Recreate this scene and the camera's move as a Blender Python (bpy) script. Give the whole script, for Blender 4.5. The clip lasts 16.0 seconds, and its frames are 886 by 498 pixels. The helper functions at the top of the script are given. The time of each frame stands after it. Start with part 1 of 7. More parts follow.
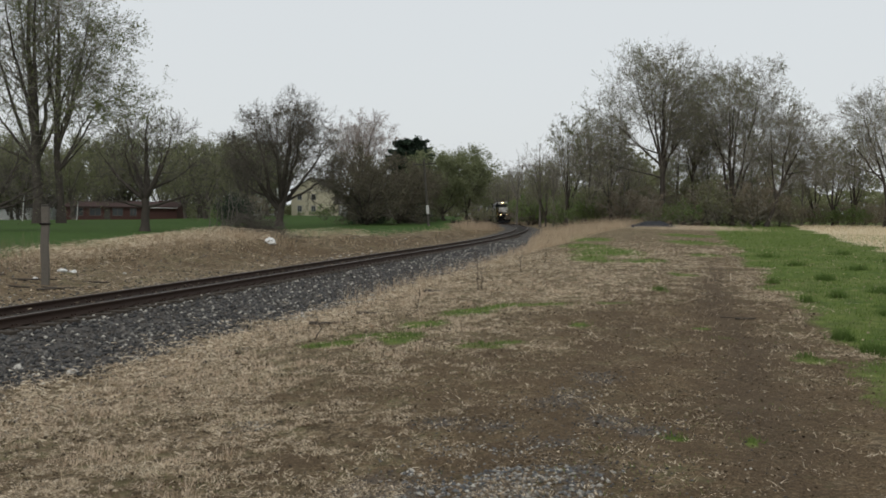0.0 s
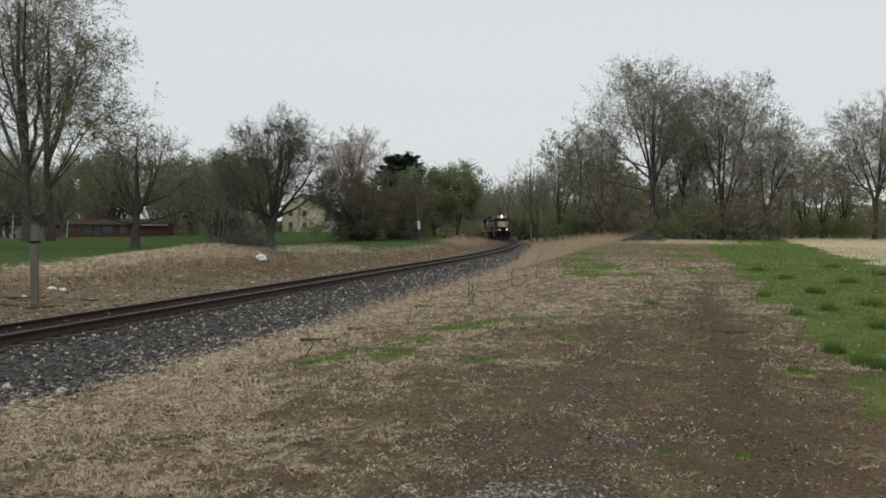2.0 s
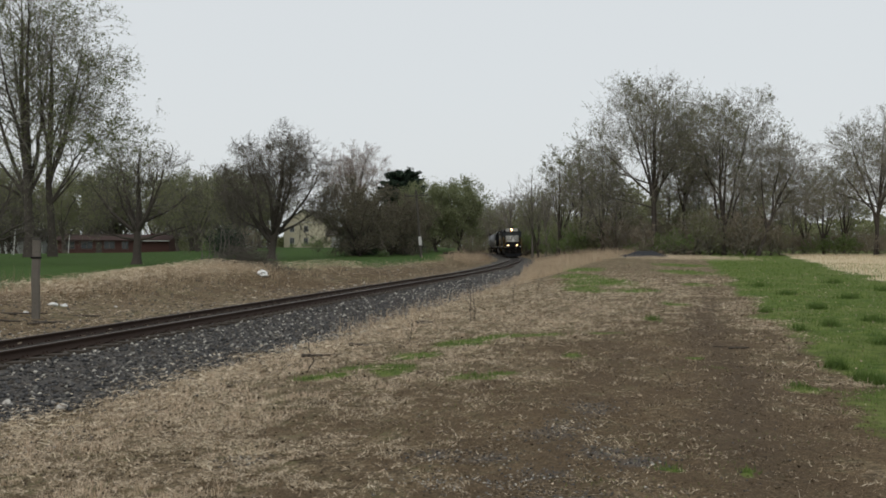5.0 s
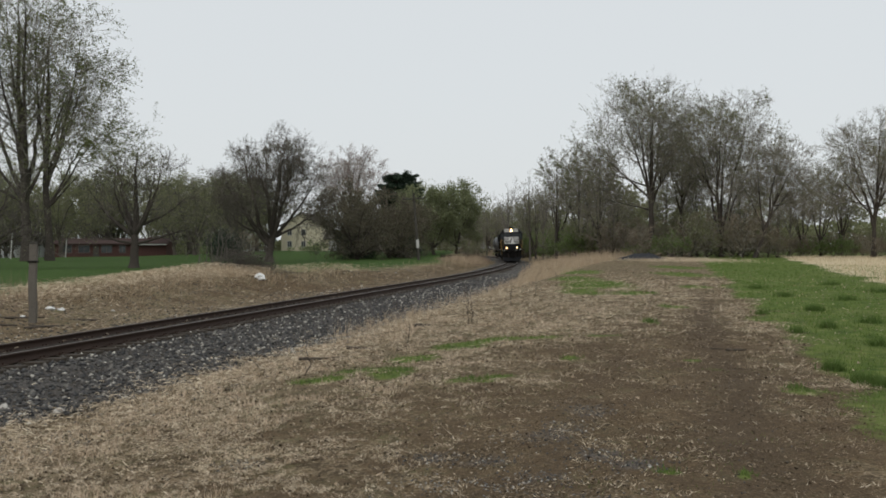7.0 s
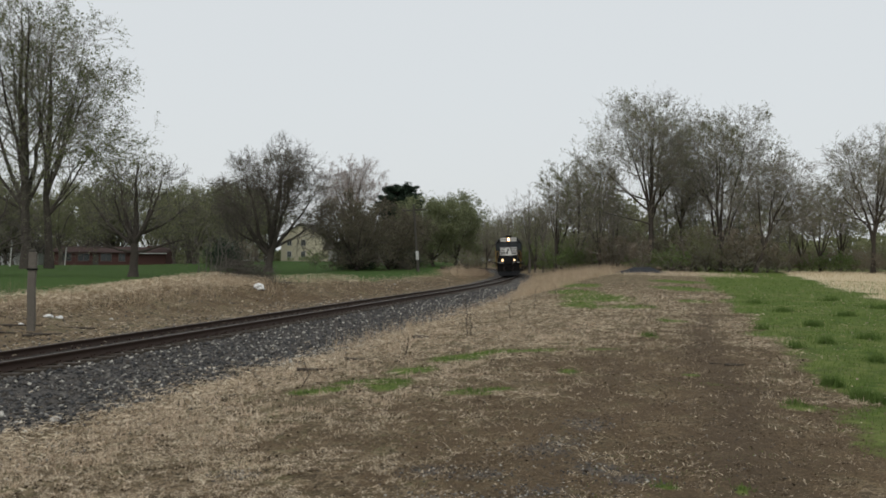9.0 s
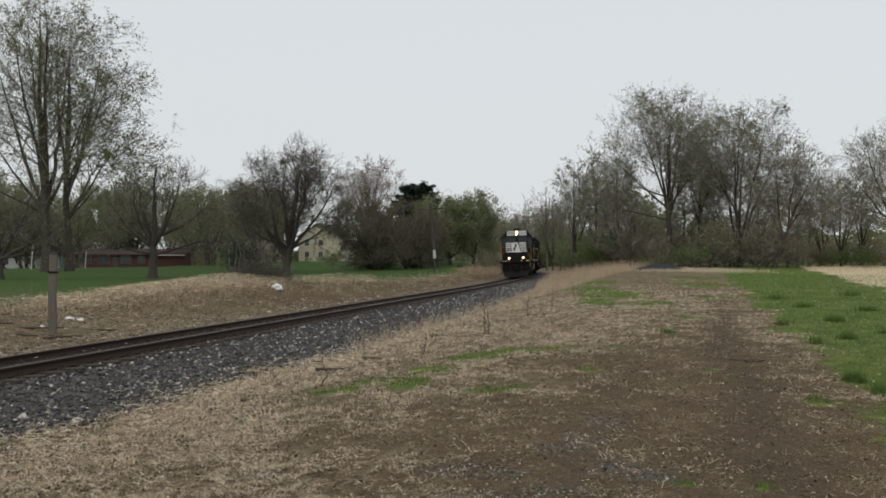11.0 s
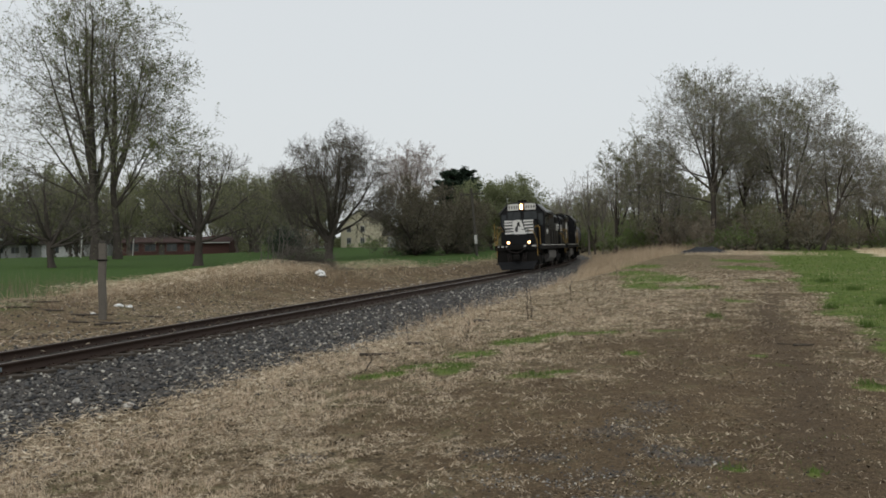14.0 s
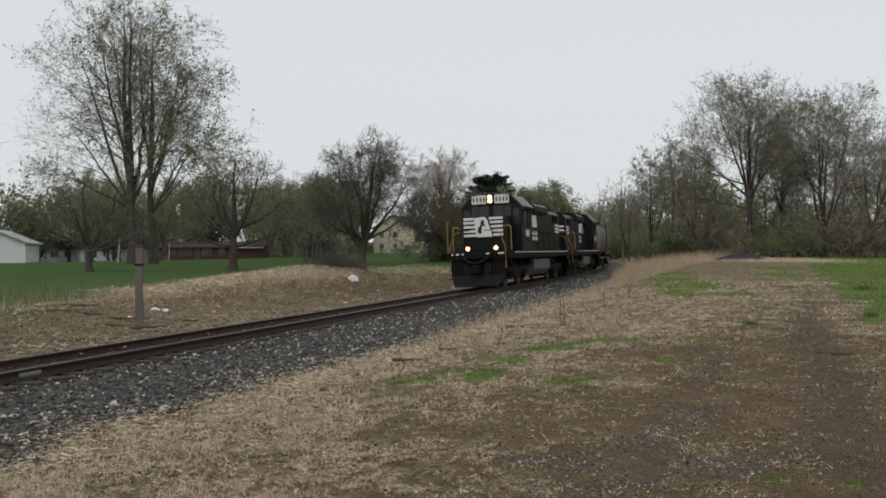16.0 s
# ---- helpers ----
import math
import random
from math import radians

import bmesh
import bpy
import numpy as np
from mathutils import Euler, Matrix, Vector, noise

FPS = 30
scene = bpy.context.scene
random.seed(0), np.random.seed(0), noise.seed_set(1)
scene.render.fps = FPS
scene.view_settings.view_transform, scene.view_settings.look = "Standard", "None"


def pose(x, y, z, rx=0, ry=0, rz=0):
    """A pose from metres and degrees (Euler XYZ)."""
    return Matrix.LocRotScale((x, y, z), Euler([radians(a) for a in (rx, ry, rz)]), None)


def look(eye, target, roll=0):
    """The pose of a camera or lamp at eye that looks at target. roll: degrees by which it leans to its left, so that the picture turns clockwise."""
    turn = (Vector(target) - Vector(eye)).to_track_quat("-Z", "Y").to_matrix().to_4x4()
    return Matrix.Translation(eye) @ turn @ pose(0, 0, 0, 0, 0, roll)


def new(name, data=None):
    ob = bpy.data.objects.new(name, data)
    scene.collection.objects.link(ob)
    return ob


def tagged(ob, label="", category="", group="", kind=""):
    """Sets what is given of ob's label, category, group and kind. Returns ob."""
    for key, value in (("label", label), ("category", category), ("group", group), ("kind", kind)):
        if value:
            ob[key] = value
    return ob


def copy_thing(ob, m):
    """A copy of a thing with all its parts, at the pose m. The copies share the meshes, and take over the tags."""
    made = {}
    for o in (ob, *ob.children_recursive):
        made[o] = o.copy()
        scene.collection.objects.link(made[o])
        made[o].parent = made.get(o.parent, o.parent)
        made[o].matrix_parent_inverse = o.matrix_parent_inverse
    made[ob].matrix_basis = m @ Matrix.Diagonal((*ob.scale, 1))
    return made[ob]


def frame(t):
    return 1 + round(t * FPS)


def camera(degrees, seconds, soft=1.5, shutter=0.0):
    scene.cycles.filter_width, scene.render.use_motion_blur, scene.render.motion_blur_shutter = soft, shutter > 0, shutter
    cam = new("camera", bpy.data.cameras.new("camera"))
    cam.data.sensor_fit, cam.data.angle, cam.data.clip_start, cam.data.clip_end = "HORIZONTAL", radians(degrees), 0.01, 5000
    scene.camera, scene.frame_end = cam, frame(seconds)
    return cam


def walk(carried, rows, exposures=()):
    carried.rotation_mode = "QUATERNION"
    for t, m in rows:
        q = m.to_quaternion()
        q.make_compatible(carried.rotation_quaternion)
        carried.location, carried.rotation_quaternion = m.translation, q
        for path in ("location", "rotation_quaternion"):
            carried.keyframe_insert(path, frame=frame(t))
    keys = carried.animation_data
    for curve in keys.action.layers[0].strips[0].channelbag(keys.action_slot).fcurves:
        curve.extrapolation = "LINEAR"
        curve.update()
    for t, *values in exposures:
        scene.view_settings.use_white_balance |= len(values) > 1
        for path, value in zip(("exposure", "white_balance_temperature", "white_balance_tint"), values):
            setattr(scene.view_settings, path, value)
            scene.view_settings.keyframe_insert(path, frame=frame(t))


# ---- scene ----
# ---------------------------------------------------------------- camera
cam = camera(53.5, 16.0, soft=1.75)
EYE = 1.70
# seconds, sideways drift, yaw, pitch, roll
PATH = [
    (0.0, -0.006, 0.64, -2.22, -0.52), (0.5, -0.009, 0.86, -1.96, -0.36), (1.0, -0.003, 0.52, -1.60, -0.23),
    (1.5, 0.0, 0.13, -1.44, -0.12), (2.0, -0.002, 0.07, -1.21, -0.18), (2.5, -0.003, 0.06, -1.03, -0.18),
    (3.0, -0.002, 0.01, -0.74, -0.19), (3.5, -0.002, -0.05, -0.47, -0.17), (4.0, -0.002, 0.18, -0.25, -0.14),
    (6.5, 0.002, 0.05, -0.13, -0.13), (7.0, 0.004, 0.0, 0.0, 0.0), (7.5, 0.002, -0.22, 0.23, -0.10),
    (8.0, 0.003, -0.25, 0.47, -0.41), (10.5, 0.017, 0.51, 0.88, -0.34), (11.0, 0.016, 1.10, 0.68, 0.03),
    (11.5, 0.014, 1.64, 0.24, 0.51), (12.0, 0.007, 2.12, 0.01, 0.83), (12.5, 0.009, 2.20, -0.25, 0.79),
    (13.0, 0.006, 2.51, -0.62, 0.50), (13.5, 0.0, 3.30, -0.49, 0.43), (14.0, -0.005, 3.79, -0.27, 0.52),
    (14.5, -0.006, 3.93, -0.17, 0.56), (15.0, -0.011, 4.21, -0.11, 0.59), (15.5, -0.011, 4.84, 0.06, 0.53),
    (16.0, -0.016, 5.90, 0.12, 0.31)]
walk(cam, [(t, pose(x, 0, EYE, 90 + p - 0.04, r, yw)) for t, x, yw, p, r in PATH])

# ---------------------------------------------------------------- overcast daylight
world = bpy.data.worlds.new("overcast")
scene.world = world
world.use_nodes = True
wt = world.node_tree
wt.nodes.clear()
w_out = wt.nodes.new("ShaderNodeOutputWorld")
w_bg = wt.nodes.new("ShaderNodeBackground")
w_sky = wt.nodes.new("ShaderNodeTexSky")
w_sky.sky_type = "NISHITA"
w_sky.sun_disc = False
w_sky.sun_elevation, w_sky.sun_rotation = radians(48), radians(200)
w_sky.dust_density, w_sky.air_density = 4.0, 1.2
w_cloud = wt.nodes.new("ShaderNodeMixRGB")          # the cloud layer hides most of the blue
w_cloud.inputs[0].default_value = 0.90
w_cloud.inputs[2].default_value = (6.75, 7.05, 7.2, 1)
w_bg.inputs["Strength"].default_value = 0.11
wt.links.new(w_sky.outputs[0], w_cloud.inputs[1])
wt.links.new(w_cloud.outputs[0], w_bg.inputs[0])
wt.links.new(w_bg.outputs[0], w_out.inputs[0])

sun = new("sun", bpy.data.lights.new("sun", "SUN"))
sun.data.energy, sun.data.angle, sun.data.color = 0.6, radians(30), (1.0, 0.97, 0.92)
sun.matrix_world = look((-20, -45, 60), (0, 0, 0))
scene.view_settings.exposure = 0.0


# ---------------------------------------------------------------- materials
def material(name, rough=0.8, metal=0.0, spec=0.3):
    m = bpy.data.materials.new(name)
    m.use_nodes = True
    b = m.node_tree.nodes["Principled BSDF"]
    b.inputs["Roughness"].default_value = rough
    b.inputs["Metallic"].default_value = metal
    b.inputs["Specular IOR Level"].default_value = spec
    return m, m.node_tree, b


def node(nt, kind, **props):
    n = nt.nodes.new(kind)
    for k, v in props.items():
        n.inputs[k].default_value = v
    return n


def noise_tex(nt, scale, detail=4.0, rough=0.6, coords="Object"):
    tc = nt.nodes.new("ShaderNodeTexCoord")
    n = node(nt, "ShaderNodeTexNoise", Scale=scale, Detail=detail, Roughness=rough)
    nt.links.new(tc.outputs[coords], n.inputs["Vector"])
    return n.outputs["Fac"]


def ramp(nt, fac, stops):
    r = nt.nodes.new("ShaderNodeValToRGB")
    e = r.color_ramp.elements
    while len(e) < len(stops):
        e.new(0.5)
    for el, (p, c) in zip(e, stops):
        el.position, el.color = p, (*c, 1)
    nt.links.new(fac, r.inputs[0])
    return r.outputs[0]


def mix(nt, fac, a, b, kind="MIX"):
    m = nt.nodes.new("ShaderNodeMixRGB")
    m.blend_type = kind
    for i, v in enumerate((fac, a, b)):
        if isinstance(v, bpy.types.NodeSocket):
            nt.links.new(v, m.inputs[i])
        elif i == 0:
            m.inputs[0].default_value = v
        else:
            m.inputs[i].default_value = (*v, 1)
    return m.outputs[0]


def math_node(nt, op, a, b=0.0, clamp=False):
    m = nt.nodes.new("ShaderNodeMath")
    m.operation, m.use_clamp = op, clamp
    for i, v in enumerate((a, b)):
        if isinstance(v, bpy.types.NodeSocket):
            nt.links.new(v, m.inputs[i])
        else:
            m.inputs[i].default_value = v
    return m.outputs[0]


def bump(nt, bsdf, height, strength=0.3, distance=0.02):
    b = node(nt, "ShaderNodeBump", Strength=strength, Distance=distance)
    nt.links.new(height, b.inputs["Height"])
    nt.links.new(b.outputs[0], bsdf.inputs["Normal"])


def simple(name, dark, light, scale=3.0, rough=0.8, metal=0.0, spec=0.3, bumpy=0.2, dist=0.01, fine=40.0):
    """A surface whose colour varies at a broad and a fine scale."""
    m, nt, b = material(name, rough, metal, spec)
    broad = noise_tex(nt, scale)
    small = noise_tex(nt, fine, 3.0)
    c = mix(nt, broad, dark, light)
    mid = tuple((p + q) / 2 for p, q in zip(dark, light))
    c = mix(nt, 0.45, c, ramp(nt, small, [(0.3, tuple(v * 0.6 for v in mid)), (0.7, tuple(min(1, v * 1.35) for v in mid))]))
    nt.links.new(c, b.inputs["Base Color"])
    rr = math_node(nt, "MULTIPLY_ADD", small, 0.25)
    rr.node.inputs[2].default_value = max(0.05, rough - 0.12)
    nt.links.new(rr, b.inputs["Roughness"])
    if bumpy:
        bump(nt, b, small, bumpy, dist)
    return m


def island(name, colours, rough=0.85, spec=0.2, translucent=0.0):
    """Loose small pieces, each with a colour of its own."""
    m, nt, b = material(name, rough, 0.0, spec)
    g = nt.nodes.new("ShaderNodeNewGeometry")
    n = len(colours)
    c = ramp(nt, g.outputs["Random Per Island"], [((i + 0.5) / n, k) for i, k in enumerate(colours)])
    nt.links.new(c, b.inputs["Base Color"])
    if translucent:
        # thin leaves let part of the light through
        tr = nt.nodes.new("ShaderNodeBsdfTranslucent")
        nt.links.new(c, tr.inputs["Color"])
        ms = nt.nodes.new("ShaderNodeMixShader")
        ms.inputs[0].default_value = translucent
        nt.links.new(b.outputs[0], ms.inputs[1])
        nt.links.new(tr.outputs[0], ms.inputs[2])
        nt.links.new(ms.outputs[0], nt.nodes["Material Output"].inputs[0])
    return m


def glow(name, colour, strength):
    m, nt, b = material(name, 0.3)
    b.inputs["Base Color"].default_value = (*colour, 1)
    b.inputs["Emission Color"].default_value = (*colour, 1)
    b.inputs["Emission Strength"].default_value = strength
    return m


M_RAIL = simple("rusted_rail", (0.030, 0.020, 0.016), (0.065, 0.040, 0.028), 2.0, 0.75, 0.3, 0.3, 0.2, 0.004, 60)
M_RAILTOP = simple("worn_railhead", (0.10, 0.082, 0.07), (0.17, 0.145, 0.125), 3.0, 0.42, 0.7, 0.5, 0.05, 0.002, 80)
M_TIE = simple("creosoted_timber", (0.035, 0.028, 0.022), (0.085, 0.07, 0.055), 4.0, 0.9, 0, 0.2, 0.5, 0.01, 50)
M_BARK = simple("grey_brown_bark", (0.07, 0.06, 0.05), (0.14, 0.122, 0.104), 1.5, 0.95, 0, 0.1, 0.6, 0.03, 12)
M_BARKDARK = simple("dark_bark", (0.050, 0.043, 0.037), (0.105, 0.09, 0.077), 1.5, 0.95, 0, 0.1, 0.6, 0.03, 12)
M_BARKPALE = simple("pale_bark", (0.12, 0.105, 0.09), (0.22, 0.20, 0.175), 1.5, 0.95, 0, 0.1, 0.5, 0.03, 12)
M_TWIG = simple("brown_twigs", (0.178, 0.162, 0.136), (0.265, 0.242, 0.205), 0.5, 0.95, 0, 0.1, 0, 0, 6)
M_TWIGPALE = simple("grey_thicket_twigs", (0.225, 0.208, 0.172), (0.32, 0.297, 0.25), 0.5, 0.95, 0, 0.1, 0, 0, 6)
M_TWIGRED = simple("reddish_budding_twigs", (0.27, 0.222, 0.198), (0.37, 0.305, 0.275), 0.5, 0.95, 0, 0.1, 0, 0, 6)
M_TWIGDARK = simple("dark_twigs", (0.095, 0.085, 0.072), (0.155, 0.138, 0.118), 0.5, 0.95, 0, 0.1, 0, 0, 6)
M_LEAF = island("young_leaves", [(0.13, 0.155, 0.055), (0.18, 0.20, 0.075), (0.16, 0.175, 0.08), (0.21, 0.22, 0.095)], translucent=0.4)
M_LEAFDULL = island("olive_buds", [(0.18, 0.192, 0.098), (0.225, 0.234, 0.125), (0.20, 0.214, 0.112), (0.245, 0.248, 0.146)], translucent=0.45)
M_LEAFBROWN = island("brown_buds", [(0.135, 0.118, 0.082), (0.16, 0.142, 0.098), (0.148, 0.126, 0.095), (0.13, 0.130, 0.082)], translucent=0.3)
M_LEAFTHICKET = island("thicket_buds", [(0.23, 0.19, 0.14), (0.275, 0.23, 0.17), (0.25, 0.205, 0.16), (0.22, 0.20, 0.138)], translucent=0.45)
M_LEAFSHRUB = island("green_shrub_leaves", [(0.15, 0.215, 0.070), (0.19, 0.26, 0.092), (0.14, 0.19, 0.066), (0.21, 0.275, 0.11)], translucent=0.45)
M_LEAFGREEN = island("fresh_green_leaves", [(0.195, 0.22, 0.11), (0.24, 0.262, 0.14), (0.18, 0.20, 0.106), (0.26, 0.28, 0.16)], translucent=0.45)
M_LEAFRED = island("reddish_buds", [(0.19, 0.135, 0.11), (0.23, 0.165, 0.135), (0.17, 0.13, 0.105)], translucent=0.3)
M_NEEDLE = island("dark_needles", [(0.026, 0.044, 0.028), (0.040, 0.060, 0.038), (0.032, 0.050, 0.034)])


# ---------------------------------------------------------------- small builders
def part(name, bm, mat, parent, label=""):
    me = bpy.data.meshes.new(name)
    bm.to_mesh(me)
    bm.free()
    return link(name, me, mat, parent, label)


def link(name, me, mat, parent=None, label="", smooth=False):
    for m in (mat if isinstance(mat, (list, tuple)) else [mat]):
        me.materials.append(m)
    if smooth:
        me.polygons.foreach_set("use_smooth", np.ones(len(me.polygons), dtype=bool))
    ob = new(name, me)
    if parent is not None:
        ob.parent = parent
    if label:
        ob["label"] = label
    return ob


def fast_mesh(name, verts, faces):
    """A mesh from arrays: faces of one size."""
    me = bpy.data.meshes.new(name)
    verts = np.asarray(verts, dtype=np.float32)
    faces = np.asarray(faces, dtype=np.int32)
    n, k = faces.shape
    me.vertices.add(len(verts))
    me.vertices.foreach_set("co", verts.ravel())
    me.loops.add(n * k)
    me.loops.foreach_set("vertex_index", faces.ravel())
    me.polygons.add(n)
    me.polygons.foreach_set("loop_start", np.arange(0, n * k, k, dtype=np.int32))
    me.polygons.foreach_set("loop_total", np.full(n, k, dtype=np.int32))
    me.update(calc_edges=True)
    return me


def empty(name, m=None):
    ob = new(name)
    ob.empty_display_size = 0.2
    if m is not None:
        ob.matrix_world = m
    return ob


def box(bm, lo, hi, bevel=0.0, m=None):
    """Adds a box to bm."""
    made = bmesh.ops.create_cube(bm, size=1.0)["verts"]
    c = [(a + b) / 2 for a, b in zip(lo, hi)]
    s = [b - a for a, b in zip(lo, hi)]
    for v in made:
        v.co = Vector((v.co.x * s[0] + c[0], v.co.y * s[1] + c[1], v.co.z * s[2] + c[2]))
    if bevel:
        edges = list({e for v in made for e in v.link_edges})
        bmesh.ops.bevel(bm, geom=edges, offset=bevel, segments=2, affect="EDGES", profile=0.5)
    if m is not None:
        bmesh.ops.transform(bm, matrix=m, verts=[v for v in made if v.is_valid])
    return bm


def boxes(*items, bevel=0.0):
    bm = bmesh.new()
    for lo, hi in items:
        box(bm, lo, hi, bevel)
    return bm


def cyl(bm, p0, p1, r, r2=None, seg=16):
    p0, p1 = Vector(p0), Vector(p1)
    d = p1 - p0
    m = Matrix.Translation((p0 + p1) / 2) @ d.to_track_quat("Z", "Y").to_matrix().to_4x4()
    bmesh.ops.create_cone(bm, cap_ends=True, segments=seg, radius1=r, radius2=r if r2 is None else r2, depth=d.length, matrix=m)
    return bm


def pipe(bm, pts, r, seg=8):
    """A bent bar through the points."""
    for a, b in zip(pts[:-1], pts[1:]):
        cyl(bm, a, b, r, seg=seg)
    for p in pts[1:-1]:
        bmesh.ops.create_uvsphere(bm, u_segments=seg, v_segments=6, radius=r * 1.03, matrix=Matrix.Translation(p))
    return bm


def prism(bm, outline, x0, x1):
    """Extrudes an outline of (y, z) points from x0 to x1."""
    a = [bm.verts.new((x0, y, z)) for y, z in outline]
    b = [bm.verts.new((x1, y, z)) for y, z in outline]
    n = len(outline)
    bm.faces.new(a[::-1])
    bm.faces.new(b)
    for i in range(n):
        bm.faces.new((a[i], a[(i + 1) % n], b[(i + 1) % n], b[i]))
    bmesh.ops.recalc_face_normals(bm, faces=bm.faces)
    return bm


# ---------------------------------------------------------------- the lie of the land
CURVE_AT, CURVE = 50.0, 0.00091
RAIL_Z, CANT = -0.12, radians(2.1)


def track_x(y):
    return -11.3 + 0.21 * y - CURVE * np.maximum(0.0, y - CURVE_AT) ** 2 + 0.16 * np.exp(-((y - 66.0) / 17.0) ** 2)


def track_slope(y):
    return 0.21 - 2 * CURVE * np.maximum(0.0, y - CURVE_AT) - 0.32 * (y - 66.0) / 289.0 * np.exp(-((y - 66.0) / 17.0) ** 2)


def step(a, b, v):
    t = np.clip((v - a) / (b - a), 0, 1)
    return t * t * (3 - 2 * t)


def wobble(x, y, size, seed=0.0):
    """Smooth unevenness between about -1 and 1."""
    x, y = x / size, y / size
    return (np.sin(1.7 * x + 0.9 * y + seed) + np.sin(-1.1 * x + 2.1 * y + 1.3 + 2 * seed) + np.sin(2.9 * x - 1.6 * y + 4.1 + seed)
            + np.sin(0.6 * x + 3.3 * y + 2.2 - seed)) / 4


def mottle(x, y, size, seed=0):
    """Smoothed random cells between 0 and 1."""
    x, y = np.asarray(x) / size, np.asarray(y) / size
    i, j = np.floor(x), np.floor(y)
    u, v = x - i, y - j
    u, v = u * u * (3 - 2 * u), v * v * (3 - 2 * v)

    def cell(a, b):
        h = np.sin(a * 127.1 + b * 311.7 + seed * 74.7) * 43758.5453
        return h - np.floor(h)
    return (cell(i, j) * (1 - u) + cell(i + 1, j) * u) * (1 - v) + (cell(i, j + 1) * (1 - u) + cell(i + 1, j + 1) * u) * v


def clumped(x, y):
    """Where loose straw has gathered: 0 in the bare gaps, 1 on the tufts."""
    m = 0.42 * mottle(x, y, 0.085, 1) + 0.33 * mottle(x, y, 0.19, 2) + 0.25 * mottle(x, y, 0.5, 3)
    return step(0.44, 0.58, m)


def off_track(x, y):
    """Metres to the right of the track's centre line."""
    yc = np.clip(y, -400, 330)
    s = track_slope(yc)
    return (x - track_x(yc)) / np.sqrt(1 + s * s)


def shoulder(y):
    """How much wider the ballast spreads towards the meadow."""
    return 0.15 + 0.55 * step(14, 22, y) * step(75, 52, y)


def crest_at(y):
    return -8.6 + 2.1 * step(40, 62, y)


def ground_z(x, y):
    x, y = np.asarray(x, dtype=float), np.asarray(y, dtype=float)
    u = off_track(x, y)
    yc = np.clip(y, 0, 130)
    right = 0.0058 * yc * (1 - 0.5 * step(20, 60, x) * step(90, 30, y))
    lawn = 0.30 - 0.28 * step(48, 28, y) - 0.55 * step(112, 140, y) * step(-38, -47, x) + 0.007 * np.clip(y - 60, 0, 130) * step(-80, -32, x)
    crest = (0.36 - 0.20 * step(52, 64, y) + 0.22 * step(52, 40, y) - 0.52 * step(43, 27, y)) * step(122, 98, y) + 0.55 * np.exp(-((y - 99) / 6.5) ** 2) + 0.10 * wobble(x, y, 3.0, 2.0)
    uc = crest_at(y) + 0.5 * wobble(y, y * 0.3, 4.0, 1.0)
    # right of the rails: shoulder, shallow ditch, meadow
    zr = np.where(u < 2.3, -0.30 - 0.10 * step(1.4, 2.3, u),
                  -0.40 + (right + 0.40 - 0.0) * step(2.3, 11.5, u) - 0.10 * step(2.3, 4.0, u) * step(7.0, 4.0, u))
    # left: shoulder, trash-strewn flat, bank, lawn
    zl = np.where(u > -2.6, -0.30 - 0.16 * step(-1.4, -2.6, u),
                  -0.46 + (crest + 0.46) * step(np.minimum(uc + 4.2, -2.7), uc, u))
    zl = np.where(u < uc, crest + (lawn - crest) * step(uc, uc - 3.0, u), zl)
    z = np.where(u > 0, zr, zl)
    far = np.hypot(x, y)
    rough = 0.018 * wobble(x, y, 0.9, 3.0) + 0.03 * wobble(x, y, 3.1, 5.0)
    return z + rough * step(1.3, 2.6, np.abs(u)) * step(400, 60, far)


def grass_edge(y):
    return 1.9 + 0.27 * y


def field_edge(y):
    return 6.4 + 0.328 * y


# ---------------------------------------------------------------- ground
CHIP_SPOTS = ((-0.35, 5.45, 0.5, 0.35), (0.45, 5.35, 0.6, 0.35), (0.95, 5.75, 0.35, 0.22), (1.47, 8.9, 0.22, 0.3), (1.27, 7.15, 0.22, 0.2), (1.5, 6.75, 0.2, 0.16), (-0.06, 7.25, 0.2, 0.16), (0.35, 7.05, 0.22, 0.16),
              (0.9, 7.8, 0.26, 0.2), (-1.7, 7.4, 0.16, 0.14), (1.15, 8.2, 0.2, 0.2), (0.75, 6.4, 0.25, 0.18))


